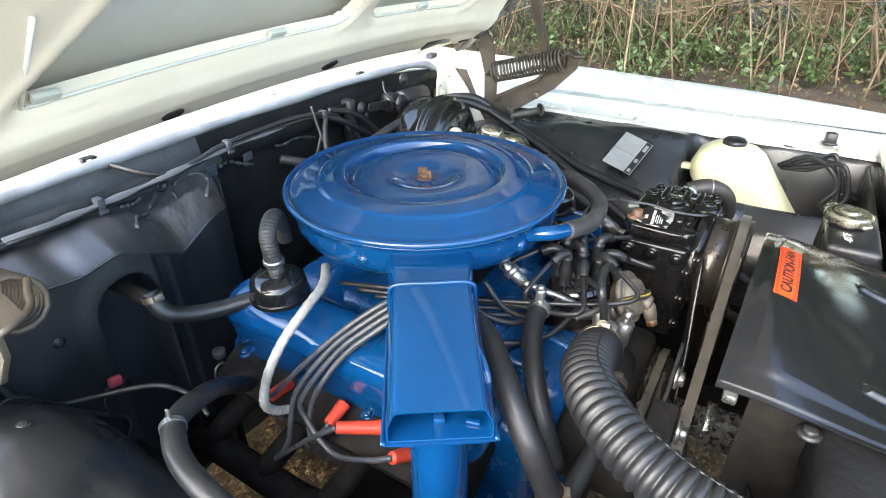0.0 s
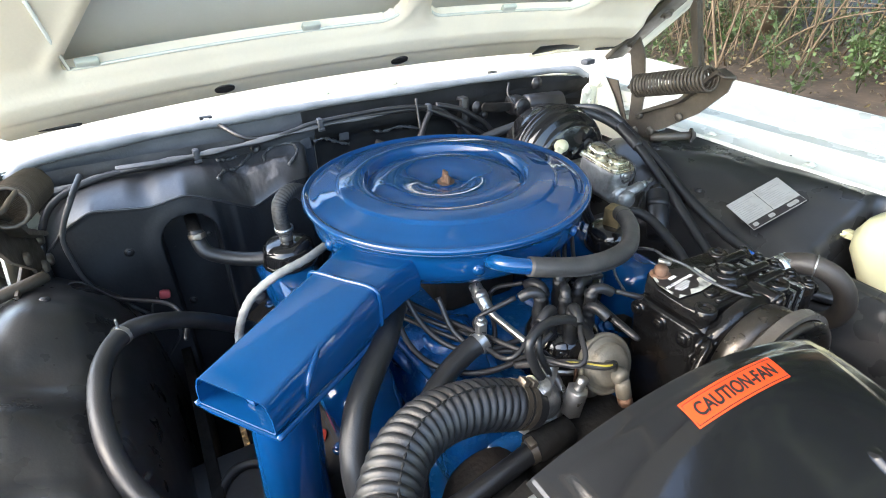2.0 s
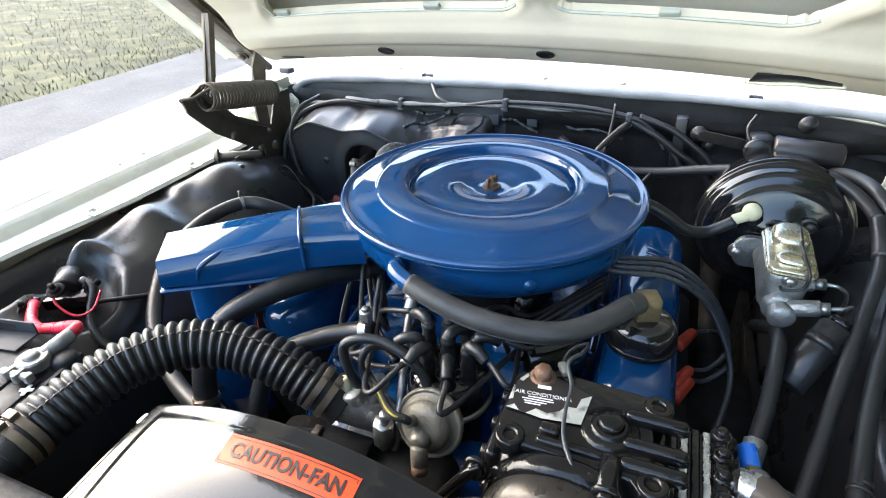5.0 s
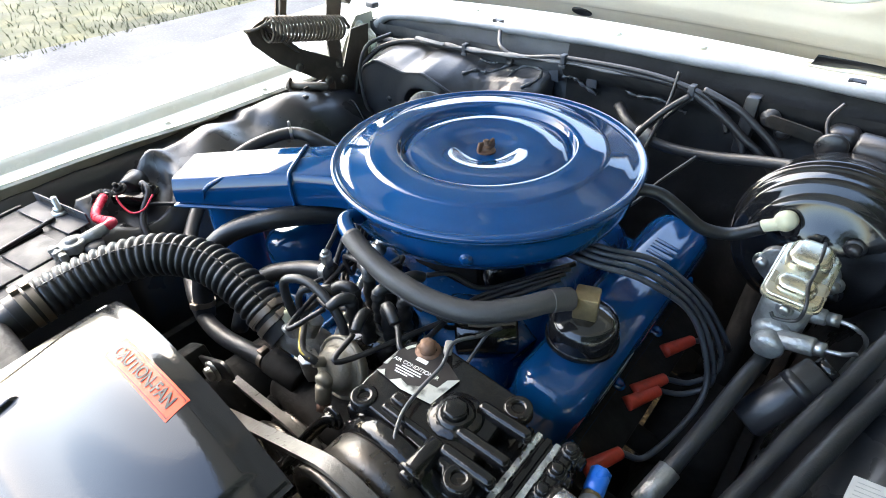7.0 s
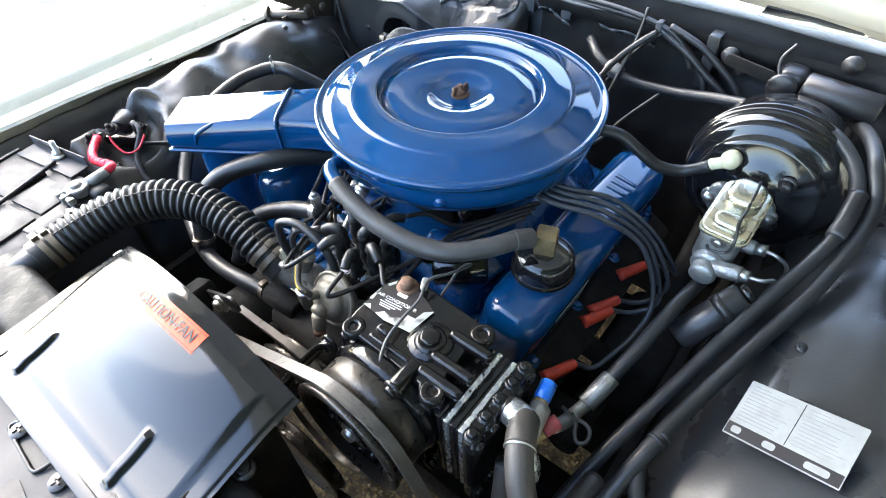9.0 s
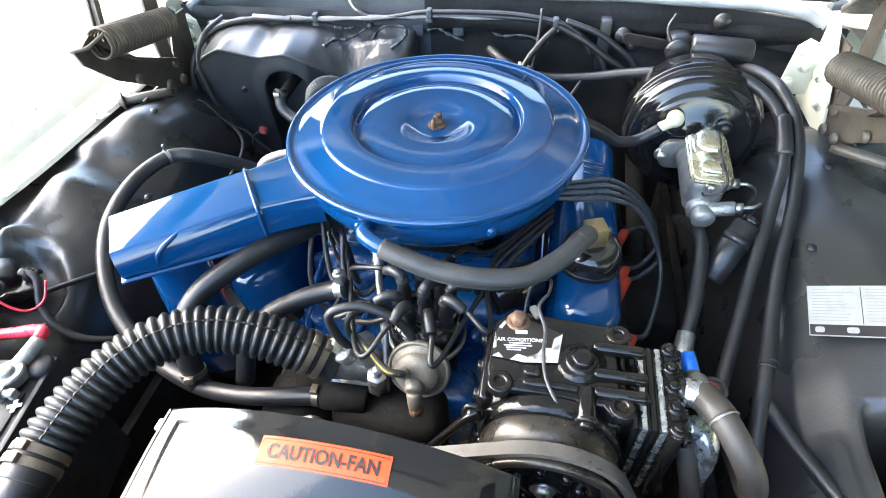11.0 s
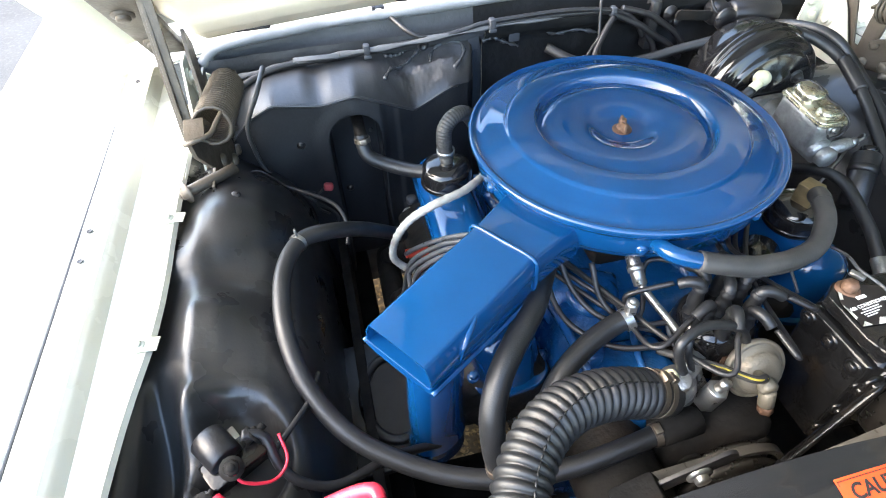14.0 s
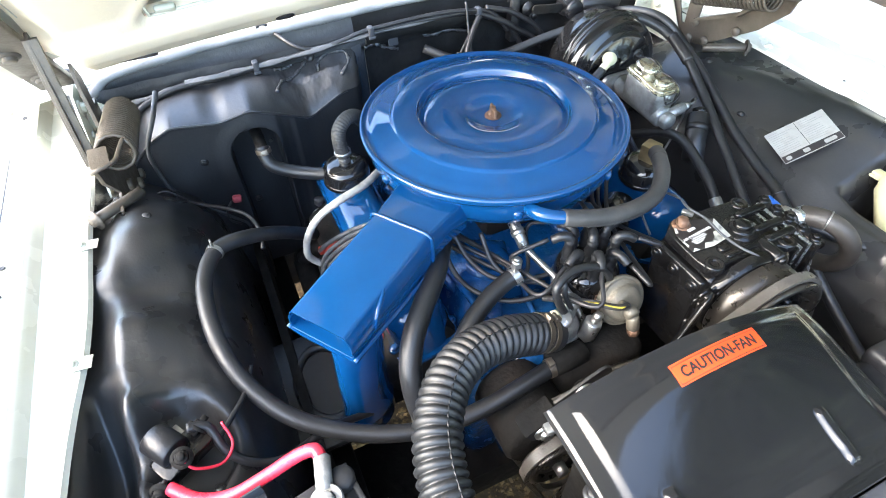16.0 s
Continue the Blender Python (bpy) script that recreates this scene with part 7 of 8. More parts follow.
    part("hose", tube(bmesh.new(), [(-0.222, 0.095, 0.85), (-0.225, 0.094, 0.873), (-0.222, 0.098, 0.895), (-0.207, 0.106, 0.907), (-0.188, 0.118, 0.902), (-0.172, 0.130, 0.88), (-0.160, 0.14, 0.85)], lambda u: 0.0112 + 0.0003 * math.sin(u * 210), 18, 24), GREY_RUBBER, k)
    part("clamp", lathe(bmesh.new(), [(0.0125, -0.003), (0.0138, -0.003), (0.0138, 0.003), (0.0125, 0.003)], 20, pose(-0.2225, 0.095, 0.858)), STEEL, k)
    hose("wrapped_tube", [(-0.175, 0.05, 0.838), (-0.215, 0.018, 0.842), (-0.262, 0.006, 0.836), (-0.297, 0.012, 0.81), (-0.318, 0.026, 0.765), (-0.325, 0.035, 0.72), (-0.312, 0.035, 0.695), (-0.295, 0.03, 0.685)], lambda u: 0.0060 + 0.00035 * math.sin(u * 150), "heat tube wrapped in dirty grey-white tape", TAPE, category="tube", steps=14)
    hose("vacuum_hose", [(0.175, 0.09, 0.875), (0.205, 0.10, 0.872), (0.235, 0.105, 0.855), (0.262, 0.118, 0.832), (0.293, 0.138, 0.824), (0.326, 0.143, 0.845)], 0.0085, "black vacuum hose to the brake booster's valve")
    # refrigerant hoses
    h = hose("refrigerant_hose", [(0.03, 0.345, 0.868), (0.07, 0.312, 0.853), (0.127, 0.302, 0.838), (0.204, 0.298, 0.842), (0.285, 0.285, 0.862), (0.365, 0.258, 0.884), (0.435, 0.222, 0.898), (0.486, 0.170, 0.878), (0.493, 0.095, 0.847), (0.467, 0.005, 0.816), (0.440, -0.078, 0.784), (0.418, -0.150, 0.753), (0.398, -0.215, 0.725), (0.375, -0.30, 0.68), (0.36, -0.40, 0.62), (0.355, -0.50, 0.58)], 0.0088, "long black refrigerant hose sweeping from firewall to the front", group="refrigerant hoses")
    part("ferrule", rod(bmesh.new(), (0.085, 0.308, 0.849), (0.112, 0.304, 0.841), 0.0128, 18, 0.001), ALU, h, "crimped grey ferrule")
    h = hose("refrigerant_hose", [(0.455, 0.33, 0.86), (0.475, 0.26, 0.888), (0.495, 0.19, 0.893), (0.516, 0.135, 0.858), (0.500, 0.028, 0.821), (0.470, -0.074, 0.792), (0.446, -0.16, 0.778), (0.429, -0.23, 0.768), (0.415, -0.30, 0.735), (0.405, -0.40, 0.68), (0.40, -0.50, 0.63)], 0.0090, "black refrigerant hose taped beside its twin", group="refrigerant hoses")
    for p in ((0.429, -0.23, 0.768), (0.432, -0.222, 0.769)):
        part("tie_band", lathe(bmesh.new(), [(0.0090, -0.002), (0.0101, -0.002), (0.0101, 0.002), (0.0090, 0.002)], 20, along(p, (-0.2, -0.85, -0.2))), BLACK, h)
    t = tube(bmesh.new(), [(0.494, 0.150, 0.872), (0.494, 0.118, 0.858), (0.492, 0.09, 0.846)], 0.0112, 14)
    single("tape_wrap", t, BLACK, "black tape wound round the hoses", "tape", (0.494, 0.118, 0.858))
    h = hose("refrigerant_hose", [(0.352, -0.185, 0.733), (0.358, -0.160, 0.748), (0.366, -0.125, 0.763), (0.378, -0.052, 0.780), (0.384, 0.005, 0.764), (0.384, 0.05, 0.735), (0.382, 0.104, 0.697)], 0.0090, "black refrigerant hose with a crimped steel fitting", group="refrigerant hoses")
    part("fitting", rod(bmesh.new(), (0.355, -0.172, 0.741), (0.345, -0.212, 0.722), 0.0118, 6, 0.001), ALU, h, "grey hexagonal fitting")
    part("pipe", tube(bmesh.new(), [(0.345, -0.212, 0.722), (0.340, -0.235, 0.725), (0.338, -0.262, 0.745), (0.338, -0.29, 0.785)], 0.008, 12), ALU, h)
    h = hose("refrigerant_hose", [(0.325, -0.328, 0.843), (0.331, -0.345, 0.850), (0.339, -0.361, 0.850), (0.352, -0.378, 0.838), (0.366, -0.388, 0.815), (0.377, -0.388, 0.786), (0.386, -0.372, 0.755), (0.392, -0.335, 0.730), (0.395, -0.28, 0.705)], 0.0132, "thick grey-brown suction hose on the compressor", BROWN_RUBBER, "refrigerant hoses", 22)
    part("crimp", tube(bmesh.new(), [(0.324, -0.327, 0.843), (0.330, -0.343, 0.8495), (0.336, -0.355, 0.851)], 0.0145, 20), BROWN_RUBBER, h, "moulded rubber elbow")
    part("wire_ring", lathe(bmesh.new(), [(0.0140, -0.001), (0.0152, 0), (0.0140, 0.001)], 24, along((0.3365, -0.3565, 0.851), (0.42, -0.9, 0.0))), STEEL, h)
    hose("discharge_hose", [(0.320, -0.350, 0.785), (0.326, -0.362, 0.765), (0.334, -0.378, 0.735), (0.342, -0.394, 0.674), (0.342, -0.41, 0.60)], 0.0102, "dark grey discharge hose below the compressor", BROWN_RUBBER)
    single("key_wire", tube(bmesh.new(), [(0.338, -0.272, 0.80), (0.350, -0.268, 0.785), (0.362, -0.264, 0.78), (0.371, -0.269, 0.78), (0.373, -0.281, 0.779), (0.366, -0.286, 0.778), (0.359, -0.279, 0.779), (0.355, -0.270, 0.781), (0.346, -0.264, 0.785)], 0.0022, 8), GREY_RUBBER, "bent grey wire loop beside the service caps", "wire", (0.338, -0.272, 0.80))
    hose("wiring_conduit", [(0.424, -0.255, 0.750), (0.446, -0.300, 0.742), (0.478, -0.355, 0.738), (0.51, -0.405, 0.735), (0.55, -0.47, 0.73), (0.58, -0.58, 0.72)], 0.0085, "black wiring conduit along the apron", category="conduit")
    # small pipes round the distributor
    hose("fuel_line", [(-0.047, -0.165, 0.835), (-0.047, -0.178, 0.822), (-0.040, -0.205, 0.812), (-0.028, -0.240, 0.800), (-0.018, -0.270, 0.785), (-0.012, -0.295, 0.76), (-0.010, -0.315, 0.73)], 0.0048, "bare steel fuel line", STEEL, category="fuel line")
    k = thing("fuel_filter", (-0.047, -0.165, 0.83), "small steel fuel fitting with clamps", "fuel fitting")
    part("body", rod(bmesh.new(), (-0.048, -0.155, 0.842), (-0.046, -0.188, 0.818), 0.0085, 16, 0.002), STEEL, k)
    part("nut", rod(bmesh.new(), (-0.0475, -0.166, 0.834), (-0.047, -0.173, 0.829), 0.0115, 6), STEEL, k)
    hose("vacuum_hose", [(-0.050, -0.302, 0.800), (-0.062, -0.302, 0.825), (-0.068, -0.298, 0.851), (-0.054, -0.292, 0.861), (-0.030, -0.287, 0.862), (0.000, -0.288, 0.852), (0.020, -0.291, 0.832), (0.028, -0.296, 0.808)], 0.0054, "looped black vacuum hose", group="vacuum hoses")
    hose("vacuum_hose", [(-0.038, -0.300, 0.80), (-0.05, -0.296, 0.83), (-0.045, -0.285, 0.845), (-0.02, -0.262, 0.835), (-0.005, -0.25, 0.81)], 0.0040, "thin black vacuum hose", group="vacuum hoses")
    for k, pts in enumerate(([(-0.135, -0.135, 0.84), (-0.125, -0.165, 0.81), (-0.105, -0.20, 0.795), (-0.07, -0.225, 0.795), (-0.03, -0.235, 0.80)],
                             [(-0.15, -0.13, 0.835), (-0.15, -0.165, 0.80), (-0.135, -0.205, 0.785), (-0.095, -0.245, 0.785), (-0.04, -0.262, 0.80), (-0.005, -0.262, 0.82)],
                             [(-0.10, -0.155, 0.84), (-0.095, -0.185, 0.805), (-0.075, -0.215, 0.79), (-0.04, -0.24, 0.79)])):
        hose("ignition_lead", pts, 0.0037, "black ignition lead across the intake", WIRE, "ignition leads", 8, "ignition lead")
    b = thing("support_rod", (0.05, -0.36, 0.80), "black steel brace rod to the compressor", "brace")
    bm = tube(bmesh.new(), [(-0.01, -0.402, 0.655), (0.03, -0.398, 0.72), (0.07, -0.39, 0.785), (0.098, -0.384, 0.828), (0.112, -0.378, 0.838)], 0.0075, 12, squash=0.6)
    part("rod", bm, GLOSS, b)
    part("bolt", bolt(bmesh.new(), (0.106, -0.378, 0.834), (0, -1, 0.2), 0.008, 0.007), GLOSS, b)
    for k in range(5):
        o = Vector((0.012 * math.sin(k * 2.1), 0.010 * math.cos(k * 1.7), 0.008 * math.sin(k * 3.3)))
        pts = [(0.655, -0.46, 0.80), (0.625, -0.505, 0.838 - 0.008 * k), (0.605, -0.545, 0.826 + 0.005 * k), (0.60, -0.565, 0.79 - 0.006 * k), (0.595, -0.548, 0.755), (0.60, -0.585, 0.735 + 0.01 * k), (0.605, -0.63, 0.75)]
        hose("wiring_loom", [Vector(p) + o for p in pts], 0.0042, "tangled black wiring behind the washer bottle", WIRE, "wiring looms", 8, "wiring")
    # battery cable
    c = hose("battery_cable", [(-0.396, -0.368, 0.832), (-0.400, -0.357, 0.832), (-0.420, -0.352, 0.824), (-0.455, -0.353, 0.812), (-0.492, -0.352, 0.801), (-0.525, -0.340, 0.797), (-0.552, -0.316, 0.80)], 0.0072, "bright red battery cable arching to the relay", CABLE_RED, category="battery cable")
    hose("wiring_loom", [(-0.525, -0.26, 0.81), (-0.505, -0.262, 0.80), (-0.495, -0.285, 0.775), (-0.475, -0.30, 0.755), (-0.44, -0.30, 0.73), (-0.38, -0.27, 0.70), (-0.32, -0.25, 0.66)], 0.0055, "black wiring loom from the relay", WIRE, "wiring looms", 10, "wiring")
    hose("wiring_loom", [(-0.50, -0.275, 0.785), (-0.478, -0.24, 0.775), (-0.462, -0.21, 0.765), (-0.45, -0.17, 0.755)], 0.0035, "taped black wiring loom on the apron", WIRE, "wiring looms", 8, "wiring")
    # harness along the firewall
    hose("wiring_harness", [(-0.55, 0.26, 0.70), (-0.548, 0.25, 0.78), (-0.545, 0.265, 0.84), (-0.52, 0.31, 0.885), (-0.45, 0.335, 0.905), (-0.35, 0.338, 0.908), (-0.2, 0.34, 0.915), (-0.08, 0.342, 0.925), (0.05, 0.342, 0.927), (0.15, 0.34, 0.920), (0.20, 0.338, 0.895), (0.235, 0.335, 0.86), (0.25, 0.33, 0.83)], 0.0055, "black wiring harness clipped along the firewall", WIRE, "wiring harnesses", 10, "wiring")
    hose("wiring_harness", [(-0.25, 0.385, 0.945), (-0.22, 0.345, 0.928), (-0.18, 0.338, 0.918), (-0.13, 0.338, 0.925), (-0.08, 0.340, 0.932), (0.06, 0.340, 0.934), (0.15, 0.336, 0.924), (0.19, 0.335, 0.905), (0.215, 0.332, 0.87)], 0.0042, "thin black wiring drooping under the cowl", WIRE, "wiring harnesses", 8, "wiring")
    for x, z in ((-0.079, 0.930), (0.148, 0.922), (-0.30, 0.914)):
        q = thing("harness_clip", (x, 0.335, z), "small grey harness clip", "clip", "harness clips")
        part("strap", block(bmesh.new(), (0.011, 0.016, 0.018), pose(x, 0.338, z), 0.003), SUPPORT, q)
        part("tab", block(bmesh.new(), (0.013, 0.004, 0.006), pose(x, 0.332, z - 0.011), 0.001), SUPPORT, q)
    hose("firewall_cable", [(0.122, 0.34, 0.945), (0.120, 0.325, 0.90), (0.115, 0.30, 0.86), (0.11, 0.27, 0.82)], 0.0030, "thin black cable down the firewall", WIRE, "", 8, "cable")
    hose("firewall_cable", [(0.148, 0.332, 0.915), (0.125, 0.315, 0.895), (0.10, 0.29, 0.865), (0.085, 0.25, 0.83)], 0.0055, "black cable curving down the firewall", WIRE, "", 8, "cable")
    hose("firewall_cable", [(0.20, 0.25, 0.86), (0.17, 0.20, 0.83), (0.155, 0.16, 0.81), (0.145, 0.10, 0.82)], 0.0028, "thin black throttle cable", WIRE, "", 8, "cable")
    hose("firewall_cable", [(0.150, 0.338, 0.918), (0.178, 0.335, 0.905), (0.205, 0.332, 0.892), (0.241, 0.330, 0.868), (0.272, 0.330, 0.848), (0.30, 0.325, 0.82)], 0.0062, "black taped cable down to the pedal box", WIRE, "", 10, "cable")
    hose("firewall_cable", [(0.165, 0.338, 0.926), (0.195, 0.335, 0.918), (0.223, 0.333, 0.908), (0.258, 0.331, 0.886), (0.288, 0.330, 0.862), (0.31, 0.325, 0.83)], 0.0055, "black cable beside the pedal box", WIRE, "", 10, "cable")
    hose("firewall_cable", [(0.152, 0.334, 0.912), (0.130, 0.330, 0.888), (0.104, 0.325, 0.850), (0.082, 0.318, 0.808)], 0.0035, "thin black cable slanting down the firewall", WIRE, "", 8, "cable")
    hose("apron_wire", [(-0.56, 0.18, 0.80), (-0.53, 0.20, 0.775), (-0.49, 0.205, 0.765), (-0.45, 0.19, 0.755), (-0.40, 0.13, 0.765), (-0.385, 0.08, 0.76), (-0.39, 0.05, 0.75)], 0.0032, "thin black wire across the apron", WIRE, "", 8, "wire")
    hose("apron_wire", [(-0.57, 0.19, 0.82), (-0.55, 0.20, 0.79), (-0.51, 0.205, 0.80), (-0.47, 0.20, 0.76), (-0.43, 0.20, 0.74)], 0.0018, "thin loose wire by the hood hinge", WIRE, "", 6, "wire")


def build_under():
    f = thing("chassis_frame", (0, -0.1, 0.25), "dark greasy chassis rails and cross-member under the engine", "chassis")
    for sx in (-1, 1):
        part("rail", between(bmesh.new(), (sx * 0.40 - 0.04, -0.88, 0.30), (sx * 0.40 + 0.04, 0.9, 0.42), 0.01, 2), GREASE, f)
        part("inner_panel", between(bmesh.new(), (sx * 0.405 - 0.008, -0.62, 0.40), (sx * 0.405 + 0.008, 0.36, 0.60), 0.002), GREASE, f)
        part("engine_mount", between(bmesh.new(), (sx * 0.27 - 0.11, -0.10, 0.36), (sx * 0.27 + 0.11, 0.0, 0.48), 0.02, 2), GREASE, f)
    part("cross_member", between(bmesh.new(), (-0.40, -0.30, 0.27), (0.40, -0.14, 0.362), 0.02, 2), GREASE, f)
    part("steering_box", between(bmesh.new(), (0.29, -0.06, 0.46), (0.40, 0.10, 0.62), 0.03, 3), GREASE, f)
    part("steering_shaft", rod(bmesh.new(), (0.345, 0.08, 0.56), (0.33, 0.37, 0.68), 0.018, 16), GREASE, f)
    part("suspension_arm", between(bmesh.new(), (-0.44, -0.18, 0.44), (-0.34, 0.02, 0.53), 0.02, 3), GREASE, f)
    part("spring_seat_plate", between(bmesh.new(), (-0.45, -0.24, 0.575), (-0.315, -0.02, 0.59), 0.008, 2), BLACK, f, "black plate with a round spring seat")
    oval = [(-0.365 + 0.045 * math.cos(a), -0.13 + 0.070 * math.sin(a), 0.592) for a in (k * math.pi / 12 for k in range(25))]
    part("spring_seat_rim", tube(bmesh.new(), oval, 0.008, 8, 3), BLACK, f)
    # flat black disc for the shade down in the spring seat
    part("spring_seat_well", lathe(bmesh.new(), [(0, 0.5915), (1.0, 0.5918)], 28, pose(-0.365, -0.13, 0) @ Matrix.Diagonal((0.042, 0.067, 1, 1))), INK, f)
    for sx in (-1, 1):
        ax = along((sx * 0.72, -0.08, 0.33), (sx, 0, 0))
        w = part("front_wheel", lathe(bmesh.new(), [(0.20, 0), (0.29, 0.0), (0.325, 0.03), (0.33, 0.09), (0.325, 0.15), (0.29, 0.18), (0.20, 0.18)], 40, ax), RUBBER, f, "black-walled front tyre")
        part("rim", lathe(bmesh.new(), [(0, 0.10), (0.06, 0.13), (0.15, 0.12), (0.20, 0.16), (0.205, 0.17), (0.20, 0.0), (0, 0.02)], 40, ax), STEEL, w)
        part("axle", rod(bmesh.new(), (sx * 0.40, -0.08, 0.36), (sx * 0.74, -0.08, 0.33), 0.035, 16), GREASE, f)


build_shroud()
build_radiator()
build_support()
build_battery()
build_relay()
build_compressor()
build_drive()
build_alternator()
build_belts()
build_booster()
build_master_cylinder()
build_small_things()
build_hoses()
build_under()


# ---- outside: ground, drive, lawn, shrubs ----
def build_outside():
    rng = random.Random(4)
    bm = sheet(bmesh.new(), lambda u, v: Vector((-150 + 300 * u, -150 + 300 * v, -0.02)), 30, 30)
    single("ground", bm, SOIL, "brown leaf-littered soil reaching far off", "ground", (0, 0, -0.02), kind="structure")
    bm = sheet(bmesh.new(), lambda u, v: Vector((-5.05 + 7.6 * u + 0.12 * math.sin(v * 70) * (1 - u), -30 + 70 * v, 0.0)), 8, 120)
    single("road", bm, ASPHALT, "sunlit grey asphalt drive beside the car", "driveway", (0, 0, 0), kind="structure")
    bm = sheet(bmesh.new(), lambda u, v: Vector((-120 + 115.1 * u, -60 + 160 * v, -0.008 + 0.015 * noise.noise(Vector((u * 400, v * 600, 0))))), 60, 60)
    single("lawn", bm, TURF, "sunlit lawn beyond the drive", "lawn", (-60, 0, 0), kind="structure")
    bm = bmesh.new()
    for _ in range(16000):
        x, y = -4.95 - 9 * rng.random() ** 1.6, -3 + 20 * rng.random()
        h, a = 0.02 + 0.035 * rng.random(), rng.random() * 6.28
        dx, dy = 0.006 * math.cos(a), 0.006 * math.sin(a)
        lean = Vector((rng.uniform(-0.04, 0.04), rng.uniform(-0.04, 0.04), 0))
        bm.faces.new([bm.verts.new(q) for q in (Vector((x - dx, y - dy, -0.01)), Vector((x + dx, y + dy, -0.01)), Vector((x, y, h)) + lean)])
    single("grass", bm, GRASS, "short uneven lawn grass along the drive", "grass", (-6, 5, 0), kind="stuff")

    bm = sheet(bmesh.new(), lambda u, v: Vector((-0.74 + 1.48 * u, -0.86 + 2.1 * v, 0.006 + 0.006 * noise.noise(Vector((u * 40, v * 40, 5))))), 40, 40)
    single("leaf_litter", bm, LITTER, "brown leaf mulch under the car", "leaf litter", (0, 0, 0.006), kind="stuff")
    bm = bmesh.new()
    for _ in range(11000):
        p = Vector((rng.uniform(-0.7, 0.7), rng.uniform(-0.8, 0.6), rng.uniform(0.008, 0.02)))
        q = Euler((rng.uniform(-0.6, 0.6), rng.uniform(-0.6, 0.6), rng.uniform(0, 6.3))).to_matrix()
        w = rng.uniform(0.003, 0.008)
        bm.faces.new([bm.verts.new(p + q @ (Vector(c) * w)) for c in ((-1, -0.4, 0), (0.6, -0.6, 0.1), (1, 0.3, 0), (-0.5, 0.6, 0.1))])
    single("mulch_flakes", bm, FLAKE, "golden brown leaf flakes strewn under the engine", "leaf litter", (0, 0, 0.01), kind="stuff")

    def shrub(seed, label):
        r = random.Random(seed)
        s = thing("shrub", (0, 0, 0), label, "shrub", "shrubs beside the drive")
        stems, leaves, dry = bmesh.new(), bmesh.new(), bmesh.new()

        def leaf(bm, p, size):
            q = Euler((r.uniform(0, 6.3), r.uniform(-0.9, 0.9), r.uniform(0, 6.3))).to_matrix()
            pts = [(-0.5, 0, 0), (-0.1, 0.28, 0.06), (0.5, 0, 0), (-0.1, -0.28, 0.06)]
            v = [bm.verts.new(p + q @ (Vector(a) * size)) for a in pts]
            bm.faces.new((v[0], v[1], v[2]))
            bm.faces.new((v[0], v[2], v[3]))
        for _ in range(17):
            a, spread = r.uniform(0, 6.28), r.uniform(0.5, 2.1)
            base = Vector((r.gauss(0, 0.35), r.gauss(0, 0.45), -0.02))
            h = r.uniform(0.9, 2.6)
            mid = base + Vector((math.cos(a) * spread * 0.4, math.sin(a) * spread * 0.4, h * 0.6))
            end = base + Vector((math.cos(a) * spread * 1.3, math.sin(a) * spread * 1.3, h * r.uniform(0.4, 1.0)))
            w = r.uniform(0.005, 0.013)
            line = curve([base, mid, end], 7)
            tube(stems, line, lambda u, w=w: w * (1 - 0.75 * u), 5, raw=True)
            for p in line[3:]:
                if r.random() < 0.55:
                    b = p + Vector((r.gauss(0, 0.22), r.gauss(0, 0.22), r.gauss(0.02, 0.2)))
                    tube(stems, [p, p.lerp(b, 0.5) + Vector((0, 0, 0.03)), b], lambda u: 0.004 * (1 - 0.6 * u), 4, raw=True)
                    for _ in range(r.randint(1, 5)):
                        leaf(leaves if r.random() < 0.5 else dry, b + Vector((r.gauss(0, 0.06), r.gauss(0, 0.06), r.gauss(0, 0.06))), r.uniform(0.03, 0.065))
        for _ in range(15):
            base = Vector((r.gauss(-0.4, 0.8), r.gauss(0, 0.9), 0))
            for _ in range(r.randint(3, 6)):
                a, h = r.uniform(0, 6.28), r.uniform(0.12, 0.55)
                tip = base + Vector((math.cos(a) * h * 0.5, math.sin(a) * h * 0.5, h))
                tube(leaves, [base, base.lerp(tip, 0.5) + Vector((0, 0, 0.04)), tip], 0.003, 4, raw=True)
                for k in range(9):
                    leaf(leaves, base.lerp(tip, 0.25 + 0.09 * k) + Vector((r.gauss(0, 0.03), r.gauss(0, 0.03), 0)), r.uniform(0.035, 0.075))
        for _ in range(420):
            p = Vector((r.gauss(-0.3, 0.7), r.gauss(0, 0.8), abs(r.gauss(0, 0.05))))
            leaf(dry if r.random() < 0.8 else leaves, p, r.uniform(0.02, 0.05))
        part("branchwork", stems, TWIG, s, "bare brown arching stems")
        part("foliage", leaves, LEAF, s, "small green leaves")
        part("dry_foliage", dry, DRY_LEAF, s, "withered yellow leaves")
        return s
    kinds = [shrub(k, "tangled shrub of bare brown stems and sparse green leaves") for k in (11, 12, 13)]
    for k in kinds:
        k.matrix_world = pose(5.6 + kinds.index(k) * 0.3, -1.5 + 2.2 * kinds.index(k), 0, 0, 0, 40 * kinds.index(k))
    for i in range(30):
        row, col = divmod(i, 10)
        copy_thing(kinds[i % 3], pose(5.0 + row * 1.3 + rng.uniform(-0.3, 0.4), -4.5 + col * 1.75 + rng.uniform(-0.5, 0.5), 0, 0, 0, rng.uniform(0, 360)))
    # dense far hedge behind the shrubs
    bm = bmesh.new()
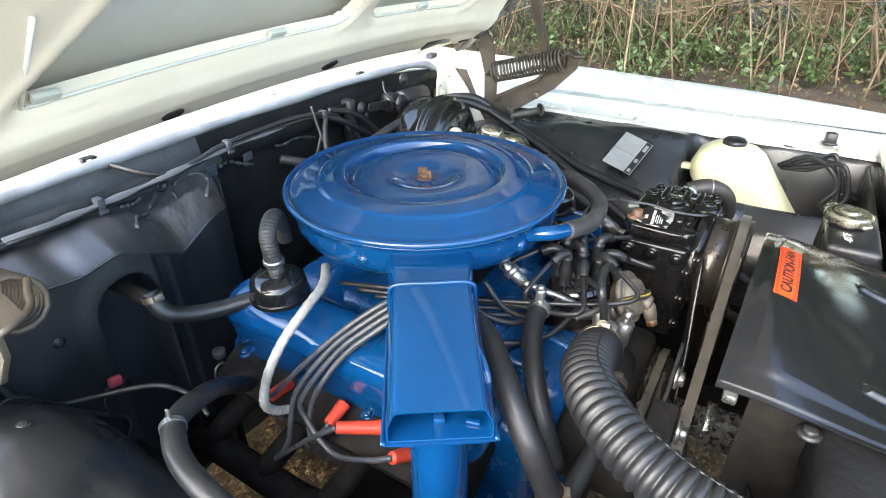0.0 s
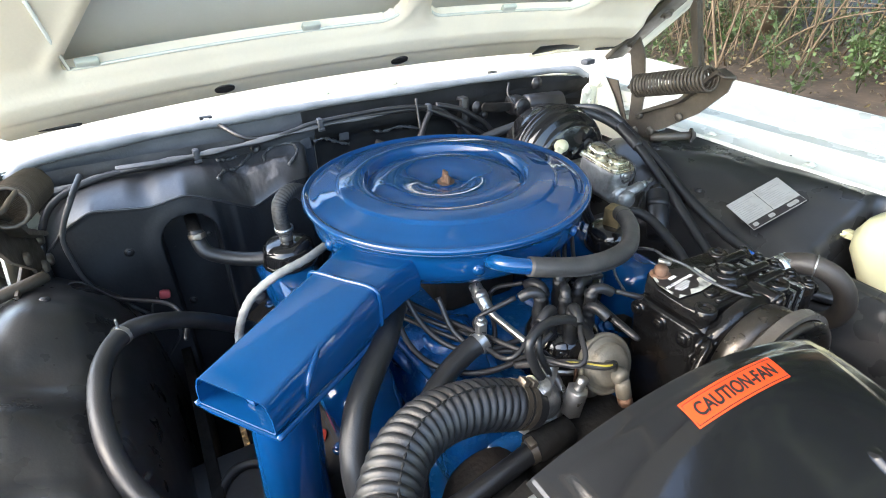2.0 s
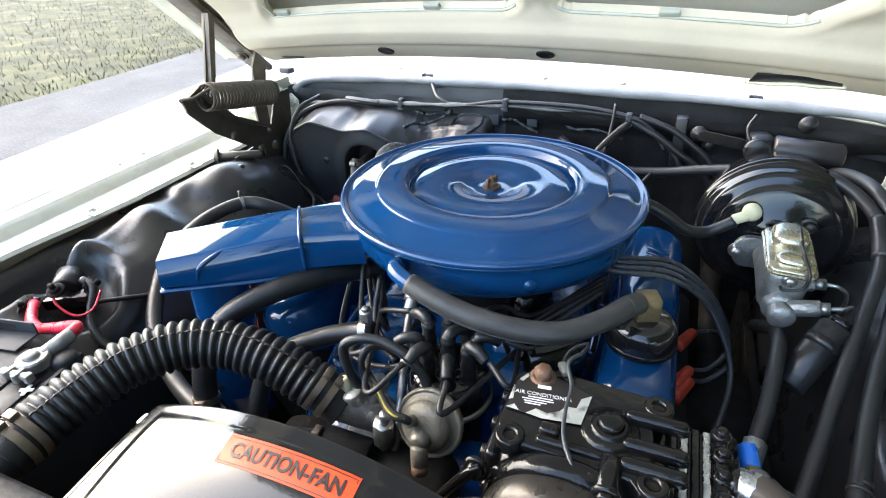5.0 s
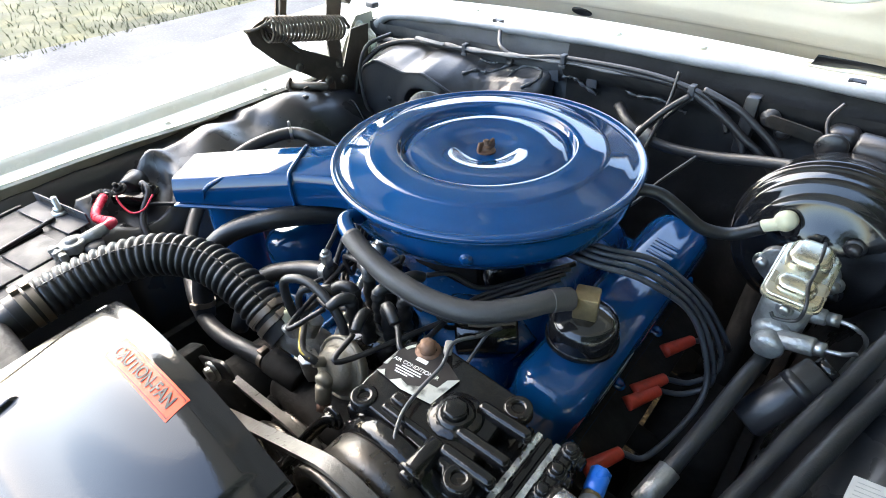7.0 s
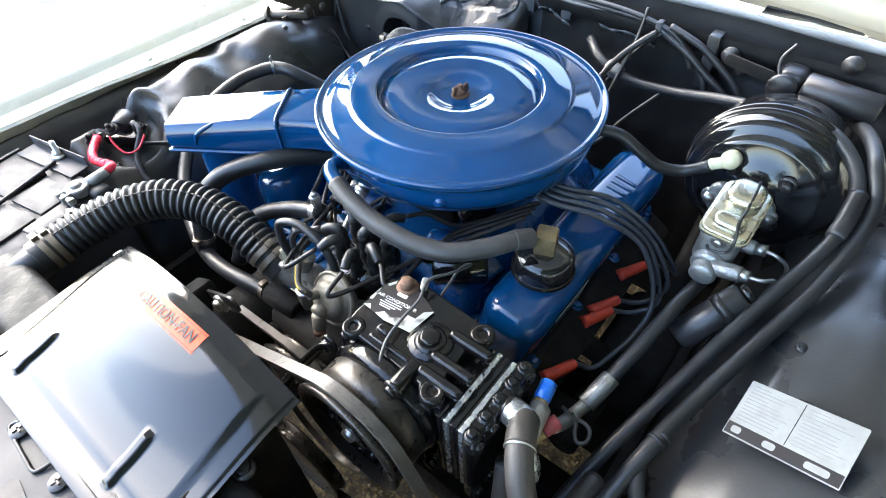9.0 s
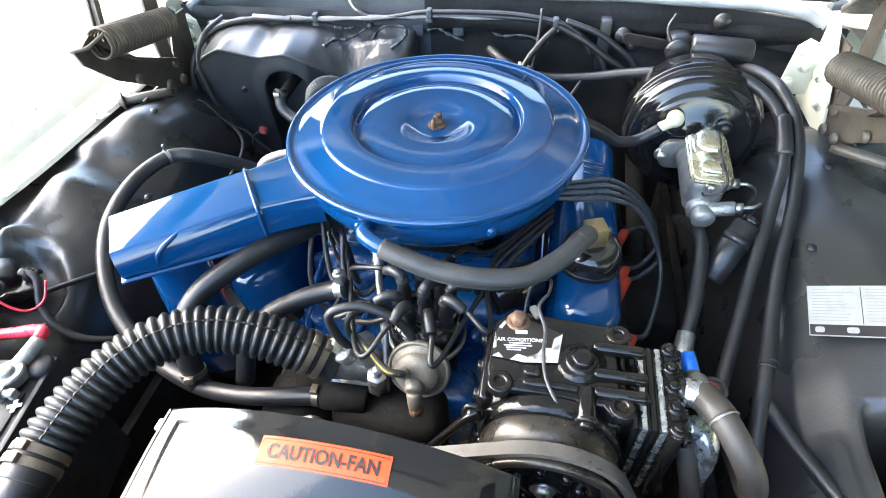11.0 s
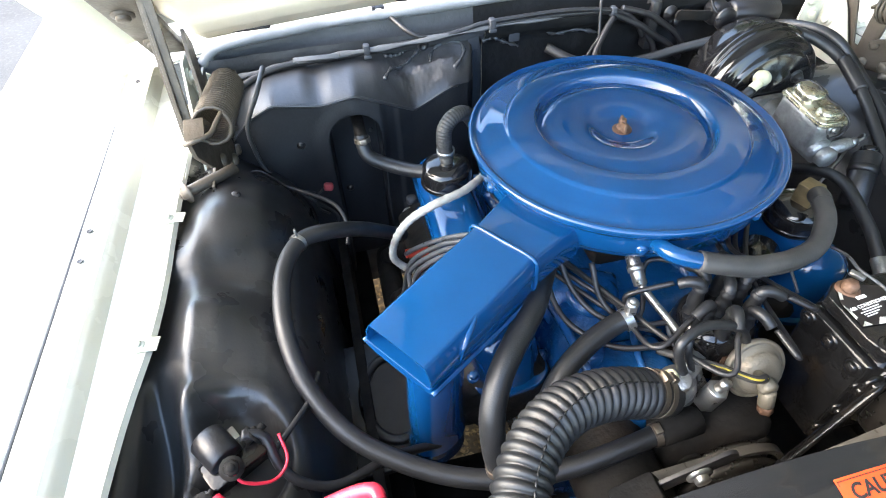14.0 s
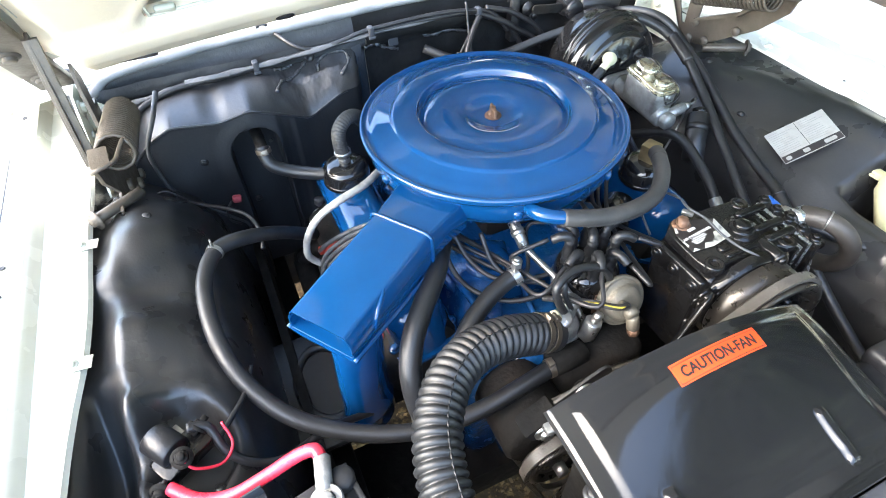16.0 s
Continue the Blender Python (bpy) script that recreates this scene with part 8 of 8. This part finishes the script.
    for _ in range(9000):
        x, y, z = rng.uniform(8.4, 11.5), rng.uniform(-12, 24), rng.uniform(0, 1) ** 0.8 * 4.5
        c, s = Vector((x, y, z)), rng.uniform(0.10, 0.28)
        q = Euler((rng.uniform(0, 6.3), rng.uniform(-1, 1), rng.uniform(0, 6.3))).to_matrix()
        v = [bm.verts.new(c + q @ (Vector(a) * s)) for a in ((-0.6, 0, 0), (0, 0.35, 0.08), (0.6, 0, 0), (0, -0.35, 0.08))]
        bm.faces.new((v[0], v[1], v[2]))
        bm.faces.new((v[0], v[2], v[3]))
    # bright yellow colour stands in for backlit glints of sun
    bright = bmesh.new()
    for _ in range(2600):
        c, s = Vector((rng.uniform(7.6, 9.2), rng.uniform(-12, 24), 0.9 + 2.4 * rng.random())), rng.uniform(0.05, 0.12)
        q = Euler((rng.uniform(0, 6.3), rng.uniform(-1, 1), rng.uniform(0, 6.3))).to_matrix()
        bright.faces.new([bright.verts.new(c + q @ (Vector(a) * s)) for a in ((-0.6, 0, 0), (0, 0.35, 0.0), (0.6, 0, 0), (0, -0.35, 0.0))])
    single("glint_foliage", bright, SUN_GLINT_LEAF, "leaves scattered before the hedge, yellow sun glints put into their colour", "foliage", (8, 5, 1), kind="stuff")
    single("far_hedge", bm, LEAF, "dense dark hedge far behind the shrubs", "hedge", (10, 5, 0), kind="stuff")

    # tall trees behind; unseen crowns added to block sky and darken reflections
    def tree(seed):
        r = random.Random(seed)
        t = thing("tree", (0, 0, 0), "tall leafy tree behind the shrubs, unseen crown added to block the sky", "tree", "trees behind the shrubs")
        wood, crown = bmesh.new(), bmesh.new()
        tube(wood, [(0, 0, -0.1), (0.1, 0.05, 2.5), (-0.1, 0.1, 5.5), (0.1, 0, 9.5)], lambda u: 0.24 * (1 - 0.8 * u), 10)
        tips = []
        for k in range(26):
            a, z = r.uniform(0, 6.28), r.uniform(2.2, 9.5)
            reach = r.uniform(1.0, 2.3)
            tip = Vector((math.cos(a) * reach, math.sin(a) * reach, z + r.uniform(0.2, 1.4)))
            tube(wood, [(0, 0, z - 0.4), tip * 0.5 + Vector((0, 0, z * 0.5)), tip], lambda u: 0.06 * (1 - 0.8 * u), 6)
            tips.append(tip)
        for tip in tips:
            for _ in range(300):
                c = tip + Vector((r.gauss(0, 0.75), r.gauss(0, 0.75), r.gauss(0, 0.6)))
                q = Euler((r.uniform(0, 6.3), r.uniform(-0.8, 0.8), r.uniform(0, 6.3))).to_matrix()
                s = r.uniform(0.12, 0.34)
                v = [crown.verts.new(c + q @ (Vector(a) * s)) for a in ((-0.6, 0, 0), (0, 0.35, 0.08), (0.6, 0, 0), (0, -0.35, 0.08))]
                crown.faces.new((v[0], v[1], v[2]))
                crown.faces.new((v[0], v[2], v[3]))
        part("trunk", wood, TWIG, t, "brown trunk with spreading limbs")
        part("crown", crown, LEAF, t, "crown of many small green leaves")
        return t
    forms = [tree(31), tree(32)]
    for k, f in enumerate(forms):
        f.matrix_world = pose(9.5, -4 + 3.5 * k, 0)
    for i in range(18):
        row, col = divmod(i, 9)
        copy_thing(forms[i % 2], pose(7.4 + row * 2.6 + rng.uniform(-0.4, 0.4), -9 + col * 3.3 + row * 1.6, 0, 0, 0, rng.uniform(0, 360)) @ Matrix.Scale(rng.uniform(1.1, 1.4), 4))


build_outside()
